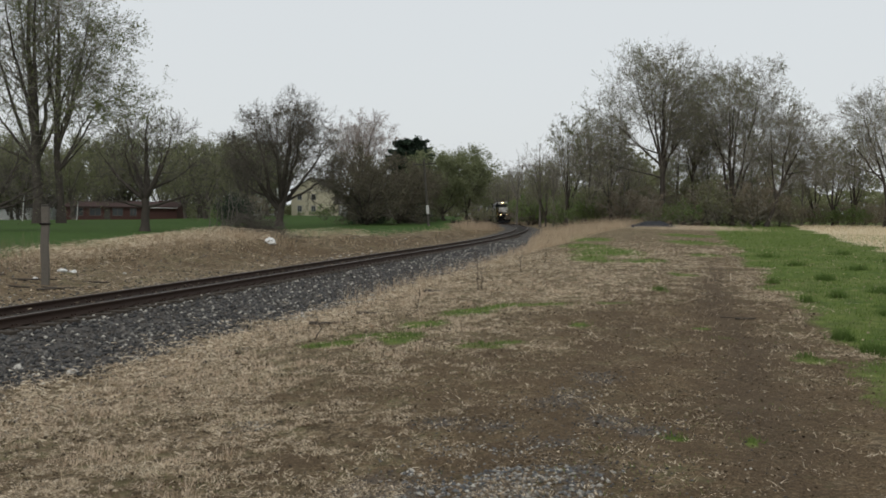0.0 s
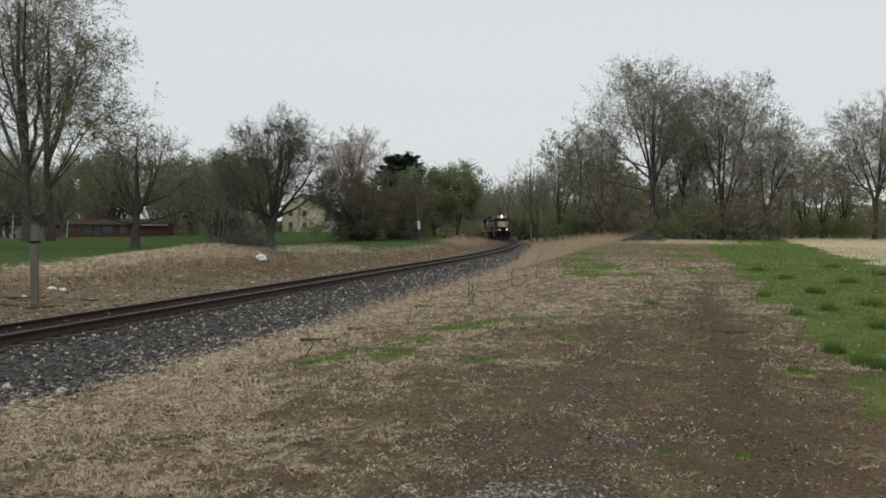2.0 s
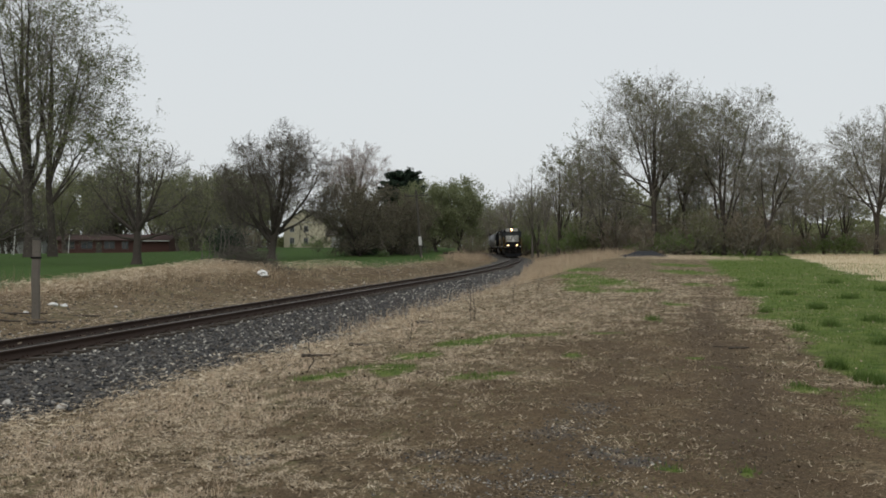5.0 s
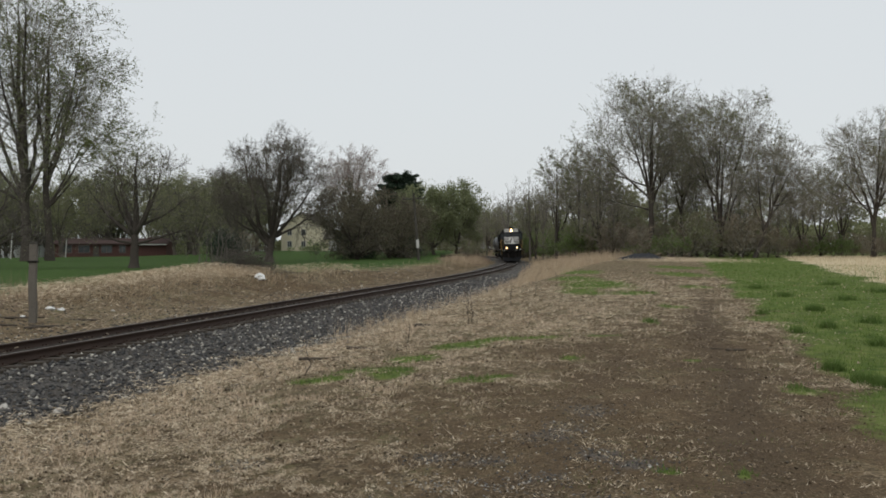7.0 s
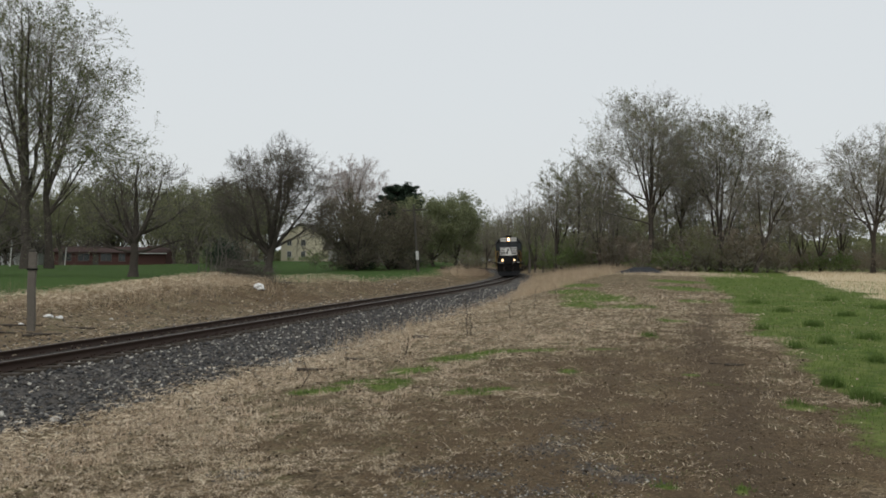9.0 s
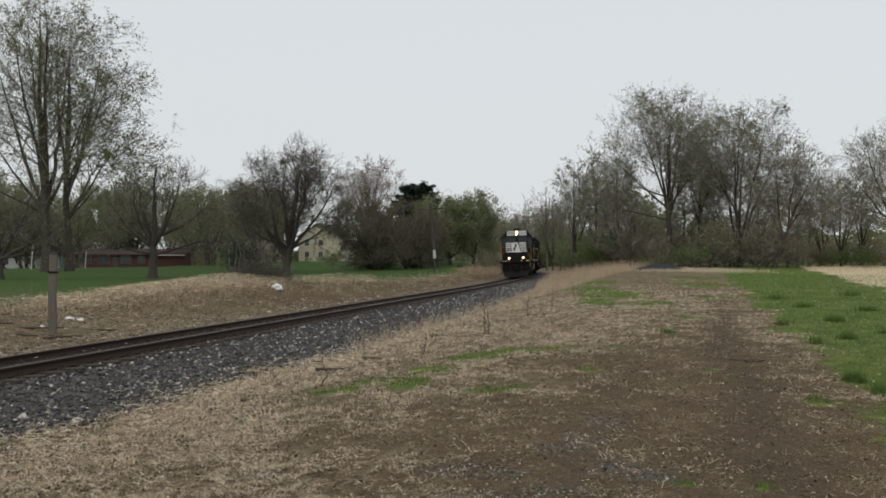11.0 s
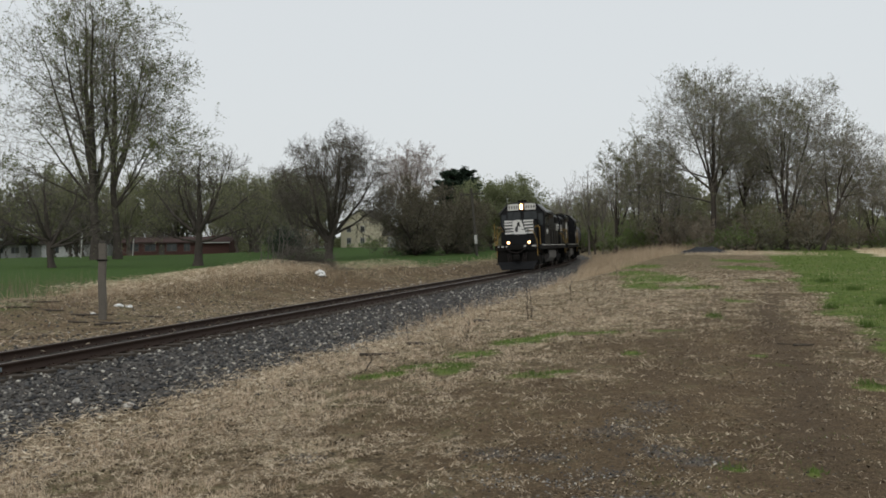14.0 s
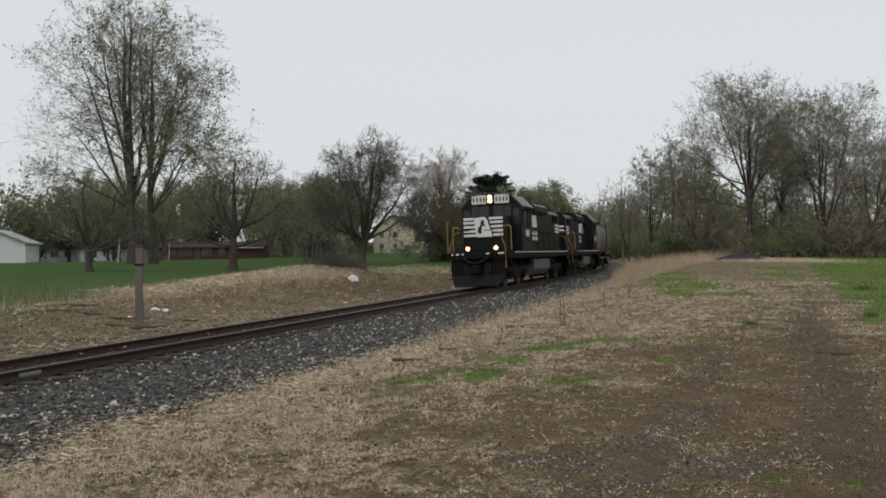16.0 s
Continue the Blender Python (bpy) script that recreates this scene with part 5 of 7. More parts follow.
    prism(bm, [(-1.06, 4.50), (-0.46, 4.645), (0.46, 4.645), (1.06, 4.50), (1.06, 4.535), (0.46, 4.68), (-0.46, 4.68), (-1.06, 4.535)], 3.1, 5.72)
    bmesh.ops.rotate(bm, verts=bm.verts, matrix=Matrix.Rotation(radians(90), 3, "Z"))
    part("roof", bm, M_ROOF, cab, "cab roof in sky-lit grey")
    for s in (-1, 1):
        bm = bmesh.new()
        prism(bm, [(s * 1.05, 4.50), (s * 1.61, 3.925), (s * 1.65, 3.955), (s * 1.08, 4.545)], 3.1, 5.66)
        bmesh.ops.rotate(bm, verts=bm.verts, matrix=Matrix.Rotation(radians(90), 3, "Z"))
        part("roof_slope", bm, M_ROOF, cab, "slope of the cab roof in sky-lit grey")
        for y0, y1 in ((3.5, 4.25), (4.4, 5.2)):
            w = side_plate(cab, "side_window", s, 1.542, y0, y1, 3.0, 3.72, M_CABGLASS, "dark cab side window")
            bm = bmesh.new()
            x0, x1 = sorted((s * 1.544, s * 1.565))
            for lo, hi in (((x0, y0 - 0.05, 2.95), (x1, y1 + 0.05, 3.0)), ((x0, y0 - 0.05, 3.72), (x1, y1 + 0.05, 3.77)),
                           ((x0, y0 - 0.05, 3.0), (x1, y0, 3.72)), ((x0, y1, 3.0), (x1, y1 + 0.05, 3.72))):
                box(bm, lo, hi)
            part("window_frame", bm, M_GRIME, cab)
        bm = boxes(((min(s * 1.60, s * 1.80), 3.45, 3.80), (max(s * 1.60, s * 1.80), 5.2, 3.84)), bevel=0.01)
        part("sun_visor", bm, M_GRIME, cab)
        front_plate(cab, "windshield", 5.602, s * 0.12 if s > 0 else -1.02, 1.02 if s > 0 else -0.12, 3.50, 4.04, M_CABGLASS, "dark flat windshield pane")
        front_plate(cab, "corner_window", 5.602, *sorted((s * 1.12, s * 1.44)), 3.05, 3.85, M_CABGLASS, "dark narrow corner window")
        bm = bmesh.new()
        pipe(bm, [(s * 0.55, 5.63, 4.06), (s * 0.75, 5.64, 3.62)], 0.012, 6)
        part("wiper", bm, M_GRIME, cab)
    # headlight between the number boards
    bm = boxes(((-1.0, 5.6, 4.12), (1.0, 5.70, 4.60)), bevel=0.02)
    box(bm, (-0.18, 5.70, 4.14), (0.18, 5.76, 4.60), 0.02)
    lights = part("headlight_housing", bm, M_BLACK, cab)
    for s in (-1, 1):
        nb = front_plate(cab, "number_board", 5.702, *sorted((s * 0.21, s * 0.97)), 4.14, 4.59, M_BOARD, "milky white illuminated number board")
        for k in range(4):
            x = s * 0.59 - 0.27 + k * 0.18
            front_plate(cab, "number_bar", 5.7095, x - 0.035, x + 0.035, 4.26, 4.46, M_INK)
    for z in (4.28, 4.46):
        lamp(cab, "headlight", 0.0, 5.77, z, 0.088, M_HEADLAMP if lit else M_DEADLAMP, 1, "glowing headlight lens" if lit else "unlit headlight lens")
    bm = boxes(((-0.35, 4.6, 4.66), (0.35, 5.0, 4.76)), bevel=0.02)
    for x in (-0.2, 0.0, 0.2):
        cyl(bm, (x, 4.9, 4.78), (x, 5.3, 4.80), 0.03, 0.09, seg=10)
    part("horn", bm, M_GRIME, cab)
    # low nose with the striped panel
    bm = bmesh.new()
    prism(bm, [(5.6, 1.73), (7.25, 1.73), (7.25, 3.28), (7.10, 3.44), (5.6, 3.50)], -1.04, 1.04)
    bmesh.ops.bevel(bm, geom=[e for e in bm.edges if e.calc_length() > 1.0], offset=0.05, segments=2, affect="EDGES")
    nose = part("short_hood", bm, M_BLACK, ob, "low black nose with white stripes")
    for k in range(5):
        z1 = 3.42 - k * 0.205
        if k == 0:
            z1 = 3.40
        for s in (-1, 1):
            a, b = (-0.985, -0.36) if s < 0 else (0.36, 0.985)
            inner = 0.03 * k
            if s < 0:
                front_plate(nose, "stripe", 7.254, a, b - inner * 1.3 + 0.06, z1 - 0.115, z1, M_WHITE, "white stripe")
            else:
                front_plate(nose, "stripe", 7.254, a - inner * 1.3 + 0.12, b, z1 - 0.115, z1, M_WHITE, "white stripe")
    plate(nose, "emblem_panel", [(0.34, 7.258, 2.45), (-0.46, 7.258, 2.45), (-0.30, 7.258, 3.0), (-0.18, 7.258, 3.36), (0.0, 7.258, 3.43), (0.22, 7.258, 3.40), (0.46, 7.258, 3.38)], M_WHITE, "white emblem panel")
    plate(nose, "emblem", [(0.10, 7.266, 2.60), (0.16, 7.266, 2.85), (0.22, 7.266, 2.62), (0.05, 7.266, 3.02), (-0.12, 7.266, 2.92), (-0.04, 7.266, 3.14),
                           (-0.08, 7.266, 3.24), (0.05, 7.266, 3.30), (0.12, 7.266, 3.18), (0.13, 7.266, 3.02), (0.24, 7.266, 2.90), (0.30, 7.266, 2.70)][::-1],
          M_INK, "plain dark slanting emblem shape")
    bm = bmesh.new()
    pipe(bm, [(-0.95, 7.33, 2.35), (-0.95, 7.40, 2.40), (0.95, 7.40, 2.40), (0.95, 7.33, 2.35)], 0.015, 6)
    part("grab_iron", bm, M_GRIME, nose)
    bm = boxes(((0.62, 5.75, 1.73), (1.06, 7.0, 1.9)), bevel=0.02)
    part("battery_box", bm, M_GRIME, nose)
    # ends: anticlimber, pilot, plough, coupler, hoses, steps
    for e in (-1, 1):
        bm = bmesh.new()
        for lo, hi in (((-1.36, 8.3, 1.36), (1.36, 8.5, 1.72)), ((-0.75, 8.5, 1.42), (0.75, 8.78, 1.68)), ((-1.34, 8.3, 0.55), (1.34, 8.4, 1.36))):
            box(bm, (lo[0], min(e * lo[1], e * hi[1]), lo[2]), (hi[0], max(e * lo[1], e * hi[1]), hi[2]), 0.02)
        pilot = part("pilot", bm, M_GRIME, ob, "black end plate and anticlimber")
        for x0, x1 in ((-1.30, -1.02), (-0.66, -0.50), (0.58, 0.68), (0.88, 1.04), (1.18, 1.28)):
            y = e * 8.504 if abs(x0) > 0.8 else e * 8.784
            front_plate(pilot, "edge_stripe", y if e > 0 else y - 0.006, x0, x1, 1.60, 1.675, M_BOARD, "pale reflective end stripe")
        bm = bmesh.new()
        pts = [(8.40, 0.62), (8.46, 0.62), (8.84, 0.12), (8.80, 0.10), (8.42, 0.16)]
        for s in (-1, 1):
            prism(bm, [(e * a, b) for a, b in pts], *sorted((0.0, s * 1.32)))
        for v in bm.verts:
            v.co.y += e * 0.16 * (1 - abs(v.co.x) / 1.32)
            v.co.x *= 0.80 + 0.20 * min(1.0, max(0.0, (v.co.z - 0.12) / 0.4))
        part("plough", bm, M_PLOUGH, pilot, "scuffed black plough blade")
        bm = bmesh.new()
        box(bm, (-0.14, min(e * 8.4, e * 8.95), 0.78), (0.14, max(e * 8.4, e * 8.95), 1.02), 0.03)
        box(bm, (-0.22, min(e * 8.85, e * 9.1), 0.72), (0.2, max(e * 8.85, e * 9.1), 1.08), 0.06)
        part("coupler", bm, M_GRIME, pilot, "blackened steel knuckle coupler")
        for s in (-1, 1):
            for x in (0.42, 0.52, 0.62):
                bm = bmesh.new()
                pipe(bm, [(s * x, e * 8.42, 1.2), (s * x, e * 8.56, 1.1), (s * (x - 0.04), e * 8.58, 0.75), (s * (x - 0.08), e * 8.55, 0.55)], 0.022, 6)
                part("air_hose", bm, M_HOSE, pilot)
        bm = bmesh.new()
        pipe(bm, [(-0.62, e * 8.8, 1.50), (-0.3, e * 8.9, 1.27), (0.0, e * 8.93, 1.20), (0.3, e * 8.9, 1.27), (0.62, e * 8.8, 1.50)], 0.02, 6)
        part("uncoupling_bar", bm, M_HOSE, pilot)
        for s in (-1, 1):
            bm = bmesh.new()
            for k, z in enumerate((0.45, 0.85, 1.25)):
                box(bm, (min(s * 1.05, s * 1.5), min(e * 7.65, e * 8.3), z), (max(s * 1.05, s * 1.5), max(e * 7.65, e * 8.3), z + 0.04))
            box(bm, (min(s * 1.46, s * 1.5), min(e * 7.6, e * 7.66), 0.42), (max(s * 1.46, s * 1.5), max(e * 7.6, e * 7.66), 1.7))
            part("steps", bm, M_GRIME, ob, "black corner steps")
            bm = bmesh.new()
            pipe(bm, [(s * 1.45, e * 7.58, 1.2), (s * 1.45, e * 7.58, 2.82), (s * 1.38, e * 7.58, 2.95), (s * 1.18, e * 7.55, 2.95), (s * 1.12, e * 7.5, 2.85)], 0.022, 8)
            part("step_grab", bm, M_GOLD, ob, "yellow grab rail beside the steps")
            bm = bmesh.new()
            pipe(bm, [(s * 1.36, e * 8.42, 0.95), (s * 1.36, e * 8.42, 1.95), (s * 1.10, e * 8.44, 2.62), (s * 0.86, e * 8.44, 2.68)], 0.020, 8)
            part("end_rail", bm, M_GOLD, ob, "yellow sloping end rail")
            bm = bmesh.new()
            pipe(bm, [(s * 0.78, e * 8.44, 1.72), (s * 0.78, e * 8.44, 2.74), (s * 0.35, e * 8.44, 2.74)], 0.02, 8)
            part("end_rail", bm, M_GRIME, ob)
        if e > 0:
            bm = bmesh.new()
            pipe(bm, [(1.48, 8.34, 1.72), (1.48, 8.34, 3.15), (1.44, 8.30, 3.22)], 0.022, 8)
            part("corner_post", bm, M_GOLD, ob, "tall yellow corner post")
            for s in (-1, 1):
                lamp(pilot, "ditch_light", s * 0.70, 7.62, 1.90, 0.078, M_DITCHLAMP if lit else M_DEADLAMP, 1,
                     "glowing ditch lamp lens" if lit else "unlit ditch lamp lens")
    # walkway handrails
    for s in (-1, 1):
        bm = bmesh.new()
        pipe(bm, [(s * 1.46, -7.5, 2.72), (s * 1.46, 3.1, 2.72)], 0.018, 6)
        part("handrail", bm, M_GRIME, ob)
        for k in range(8):
            bm = bmesh.new()
            y = -7.5 + k * 1.5
            pipe(bm, [(s * 1.46, y, 1.70), (s * 1.46, y, 2.72)], 0.018, 6)
            part("stanchion", bm, M_GRIME, ob)
        # lettering and stripes as plain shapes
        for k in range(4):
            side_plate(hood, "side_stripe", s, 0.918, -7.6, -6.4, 2.85 + k * 0.2, 2.97 + k * 0.2, M_WHITE, "white stripe")
        for k in range(4):
            side_plate(hood, "side_stripe", s, 0.918, 0.62, 1.45, 3.06 + k * 0.2, 3.18 + k * 0.2, M_WHITE, "white stripe")
        side_plate(hood, "side_emblem", s, 0.918, -0.95, 0.42, 3.06, 3.72, M_WHITE, "plain white emblem shape", slant=0.15)
        for z in (2.32, 2.62):
            for y in (-0.95, -0.2):
                side_plate(hood, "lettering_bar", s, 0.918, y, y + 0.58, z, z + 0.22, M_WHITE, "white lettering block")
        for k in range(4):
            y = 3.95 + k * 0.22
            side_plate(cab, "number_bar", s, 1.542, y, y + 0.15, 2.45, 2.78, M_WHITE)
    # rear end light and boards
    front_plate(hood, "end_stripe", -7.91, -0.8, 0.8, 3.3, 3.42, M_WHITE)
    front_plate(hood, "end_stripe", -7.91, -0.8, 0.8, 3.05, 3.17, M_WHITE)
    lamp(hood, "rear_light", 0.0, -7.94, 4.0, 0.08, M_DEADLAMP, -1, "unlit rear light")
    return tagged(ob, label, "locomotive", "locomotives of the train")


def tank_car(label):
    ob = empty("tank_car")
    bm = bmesh.new()
    bmesh.ops.create_cone(bm, cap_ends=False, segments=36, radius1=1.5, radius2=1.5, depth=13.4, matrix=Matrix.Translation((0, 0, 2.75)) @ Matrix.Rotation(radians(90), 4, "X"))
    for e in (-1, 1):
        rings = [(1.5, 6.7), (1.4, 7.0), (1.1, 7.28), (0.65, 7.45), (0.01, 7.52)]
        for (ra, ya), (rb, yb) in zip(rings[:-1], rings[1:]):
            bmesh.ops.create_cone(bm, cap_ends=False, segments=36, radius1=ra, radius2=rb, depth=yb - ya,
                                  matrix=Matrix.Translation((0, e * (ya + yb) / 2, 2.75)) @ Matrix.Rotation(radians(-90 * e), 4, "X"))
    bmesh.ops.remove_doubles(bm, verts=bm.verts, dist=0.004)
    for f in bm.faces:
        f.smooth = True
    shell = part("tank_shell", bm, M_TANKCAR, ob, "dusty grey cylindrical tank")
    for y in (-4.4, 0.0, 4.4):
        bm = bmesh.new()
        bmesh.ops.create_cone(bm, cap_ends=True, segments=36, radius1=1.515, radius2=1.515, depth=0.12, matrix=Matrix.Translation((0, y, 2.75)) @ Matrix.Rotation(radians(90), 4, "X"))
        part("tank_band", bm, M_GRIME, shell)
    bm = boxes(((-0.9, -1.3, 4.27), (0.9, 1.3, 4.31)))
    for s in (-1, 1):
        pipe(bm, [(s * 0.88, -1.28, 4.3), (s * 0.88, -1.28, 4.95), (s * 0.88, 1.28, 4.95), (s * 0.88, 1.28, 4.3)], 0.02, 6)
    cyl(bm, (0, 0, 4.2), (0, 0, 4.62), 0.45, 0.42, seg=20)
    part("manway", bm, M_GRIME, ob, "black manway and platform on top")
    for s in (-1, 1):
        bm = bmesh.new()
        pipe(bm, [(s * 1.47, -0.3, 4.2), (s * 1.56, -0.3, 2.75), (s * 1.4, -0.3, 1.0)], 0.02, 6)
        pipe(bm, [(s * 1.47, 0.3, 4.2), (s * 1.56, 0.3, 2.75), (s * 1.4, 0.3, 1.0)], 0.02, 6)
        for k in range(8):
            z = 1.2 + k * 0.36
            pipe(bm, [(s * 1.55, -0.3, z), (s * 1.55, 0.3, z)], 0.014, 6)
        part("ladder", bm, M_GRIME, ob)
    for e in (-1, 1):
        bm = bmesh.new()
        box(bm, (-0.3, min(e * 5.0, e * 8.0), 0.95), (0.3, max(e * 5.0, e * 8.0), 1.28), 0.02)
        box(bm, (-1.4, min(e * 7.5, e * 7.9), 1.05), (1.4, max(e * 7.5, e * 7.9), 1.25), 0.02)
        box(bm, (-1.0, min(e * 5.2, e * 6.2), 1.2), (1.0, max(e * 5.2, e * 6.2), 1.75), 0.05)
        for s in (-1, 1):
            pipe(bm, [(s * 1.38, e * 7.85, 0.5), (s * 1.38, e * 7.85, 2.2)], 0.02, 6)
        pipe(bm, [(-1.38, e * 7.85, 2.2), (1.38, e * 7.85, 2.2)], 0.02, 6)
        part("end_sill", bm, M_GRIME, ob, "black end sill with railings")
        bm = boxes(((-0.2, min(e * 8.0, e * 8.35), 0.72), (0.2, max(e * 8.0, e * 8.35), 1.05)), bevel=0.05)
        part("coupler", bm, M_STEEL, ob)
        truck(ob, e * 5.6, 1.78, 0.457, WHEEL_SMALL, 1)
    return tagged(ob, label, "tank car")


lead_loco = locomotive("black diesel road-switcher with white nose stripes and glowing headlights", True, 1)
second_loco = locomotive("black diesel road-switcher running hood first behind the leader", False, -1)
tail_car = tank_car("grey railway tank car coupled behind the locomotives")


def motions():
    walk(lead_loco, car_rows(-3.33, 18.2, 10.4))
    walk(second_loco, car_rows(14.87, 18.2, 10.4, turned=True))
    walk(tail_car, car_rows(33.07, 16.7, 11.2))
    for wheelset, radius, place, way in WHEELS:
        walk(wheelset, wheel_rows(radius, place, way))



# ---------------------------------------------------------------- houses beyond the lawn
M_BRICK = simple("dark_red_brick", (0.066, 0.034, 0.030), (0.095, 0.049, 0.042), 0.8, 0.85, 0, 0.2, 0.3, 0.01, 9)
M_SIDING = simple("cream_siding", (0.55, 0.50, 0.36), (0.66, 0.61, 0.46), 0.5, 0.7, 0, 0.3, 0.1, 0.01, 6)
M_WHITESIDING = simple("white_siding", (0.62, 0.63, 0.63), (0.75, 0.76, 0.76), 0.5, 0.7, 0, 0.3, 0.1, 0.01, 6)
M_SHINGLE = simple("grey_brown_shingles", (0.07, 0.063, 0.057), (0.14, 0.125, 0.112), 0.7, 0.95, 0, 0.1, 0.3, 0.01, 8)
M_ROOFRED = simple("maroon_shingles", (0.062, 0.042, 0.039), (0.095, 0.067, 0.062), 0.7, 0.95, 0, 0.1, 0.3, 0.01, 8)
M_PALEROOF = simple("pale_green_roof", (0.30, 0.34, 0.31), (0.42, 0.46, 0.42), 0.7, 0.8, 0, 0.2, 0.2, 0.01, 8)
M_TRIM = simple("white_trim", (0.50, 0.50, 0.48), (0.62, 0.62, 0.60), 2.0, 0.6, 0, 0.3, 0.05, 0.005, 20)
M_DULLTRIM = simple("dull_brown_trim", (0.10, 0.075, 0.065), (0.15, 0.115, 0.10), 2.0, 0.7, 0, 0.3, 0.05, 0.005, 20)
M_POLEWOOD = simple("weathered_pole_wood", (0.055, 0.052, 0.045), (0.11, 0.102, 0.088), 2.0, 0.95, 0, 0.1, 0.4, 0.01, 20)
M_PANE, nt_, b_ = material("house_window_pane", 0.08, 0.0, 0.6)
b_.inputs["Base Color"].default_value = (0.05, 0.055, 0.06, 1)


def gable_roof(length, depth, z0, rise, over=0.45, thick=0.18):
    """A pitched roof along x, as one solid."""
    bm = bmesh.new()
    d, h = depth / 2 + over, rise * (1 + 2 * over / depth)
    lo = z0 - (h - rise)
    prism(bm, [(-d, lo), (0, z0 + rise), (d, lo), (d, lo + thick), (0, z0 + rise + thick), (-d, lo + thick)], -length / 2 - over, length / 2 + over)
    return bm


def house_window(parent, x, y, z, w, h, trim):
    """A window on a wall that faces -y."""
    bm = boxes(((x - w / 2, y - 0.05, z), (x + w / 2, y - 0.03, z + h)))
    win = part("window", bm, M_PANE, parent, "dark window pane")
    bm = bmesh.new()
    for lo, hi in (((x - w / 2 - 0.06, y - 0.09, z - 0.1), (x + w / 2 + 0.06, y, z)), ((x - w / 2 - 0.06, y - 0.08, z + h), (x + w / 2 + 0.06, y, z + h + 0.1)),
                   ((x - w / 2 - 0.06, y - 0.08, z), (x - w / 2, y, z + h)), ((x + w / 2, y - 0.08, z), (x + w / 2 + 0.06, y, z + h)),
                   ((x - 0.03, y - 0.07, z), (x + 0.03, y, z + h))):
        box(bm, lo, hi)
    part("frame", bm, trim, win, "window frame")


def wall_shell(length, depth, height, rise, mat, parent, label=""):
    """Four walls with gable peaks, as one body."""
    bm = bmesh.new()
    d = depth / 2
    prism(bm, [(-d, -0.6), (d, -0.6), (d, height), (0, height + rise - 0.02), (-d, height)], -length / 2, length / 2)
    return part("wall", bm, mat, parent, label)


def red_house():
    ob = empty("ranch_house")
    w = wall_shell(18.4, 8.0, 2.45, 0.85, M_BRICK, ob, "dark red brick walls")
    part("roof", gable_roof(18.4, 8.0, 2.47, 0.85), M_ROOFRED, ob, "low dull maroon shingle roof")
    for x, ww in ((-7.2, 1.5), (-4.4, 1.8), (-0.7, 1.7), (1.9, 1.0)):
        house_window(w, x, -4.0, 1.0, ww, 1.2, M_DULLTRIM)
    bm = boxes(((-2.9, -4.06, 0.1), (-1.95, -4.0, 2.1)), bevel=0.01)
    part("door", bm, M_POLEWOOD, w, "brown front door")
    bm = boxes(((4.4, -4.62, 2.30), (9.4, -4.5, 2.44)))
    part("gutter", bm, M_TRIM, ob, "white gutter")
    bm = boxes(((5.4, -0.5, 3.1), (6.1, 0.3, 3.7)), bevel=0.02)
    part("chimney", bm, M_BRICK, ob)
    tagged(ob, "long single-storey red brick ranch house beyond the lawn", "house", "houses beyond the lawn")
    x, y = side_of(206) * 155, 155
    ob.matrix_world = pose(x, y, float(ground_z(x, y)) - 0.05, 0, 0, 8)


def cream_house():
    ob = empty("two_storey_house")
    # the gable end faces the railway
    core = boxes(((-4.4, 0, -0.6), (4.4, 10, 5.3)))
    w = part("wall", core, M_SIDING, ob, "cream siding walls")
    bm = bmesh.new()
    prism(bm, [(0.0, 5.3), (10.0, 5.3), (10.0, 5.4), (0.0, 5.4)], -4.4, 4.4)
    part("frieze", bm, M_TRIM, w)
    bm = bmesh.new()
    pts = [(-4.4, 5.4), (4.4, 5.4), (0, 8.0)]
    a = [bm.verts.new((x, 0.0, z)) for x, z in pts]
    b = [bm.verts.new((x, 10.0, z)) for x, z in pts]
    bm.faces.new(a)
    bm.faces.new(b[::-1])
    for i in range(3):
        bm.faces.new((a[i], b[i], b[(i + 1) % 3], a[(i + 1) % 3]))
    bmesh.ops.recalc_face_normals(bm, faces=bm.faces)
    part("gable", bm, M_SIDING, w)
    bm = gable_roof(10.0, 8.8, 5.42, 2.62)
    bmesh.ops.rotate(bm, verts=bm.verts, matrix=Matrix.Rotation(radians(90), 3, "Z"))
    bmesh.ops.translate(bm, verts=bm.verts, vec=(0, 5.0, 0))
    part("roof", bm, M_SHINGLE, ob, "grey-brown shingle roof")
    for x, z in ((-2.6, 3.4), (0.4, 3.4), (-2.6, 0.9), (0.4, 0.9)):
        house_window(w, x, 0.0, z, 0.85, 1.15, M_TRIM)
    bm = boxes(((4.4, 1.0, -0.6), (11.0, 8.5, 2.7)))
    g = part("garage", bm, M_SIDING, ob, "lower garage wing")
    bm = gable_roof(6.4, 7.5, 2.72, 1.7)
    bmesh.ops.translate(bm, verts=bm.verts, vec=(7.9, 4.75, 0))
    part("garage_roof", bm, M_SHINGLE, ob)
    bm = boxes(((5.6, 0.93, 0.0), (9.9, 1.0, 2.2)), bevel=0.01)
    door = part("garage_door", bm, M_TRIM, g, "white panelled garage door")
    for k in range(3):
        bm = boxes(((5.65, 0.915, 0.55 * (k + 1) - 0.015), (9.85, 0.93, 0.55 * (k + 1) + 0.015)))
        part("panel_joint", bm, M_WHITESIDING, door)
    tagged(ob, "cream two-storey house with a garage wing beyond the lawn", "house", "houses beyond the lawn")
    x, y = side_of(534) * 186, 186
    ob.matrix_world = pose(x, y, float(ground_z(x, y)) - 0.05, 0, 0, -6)


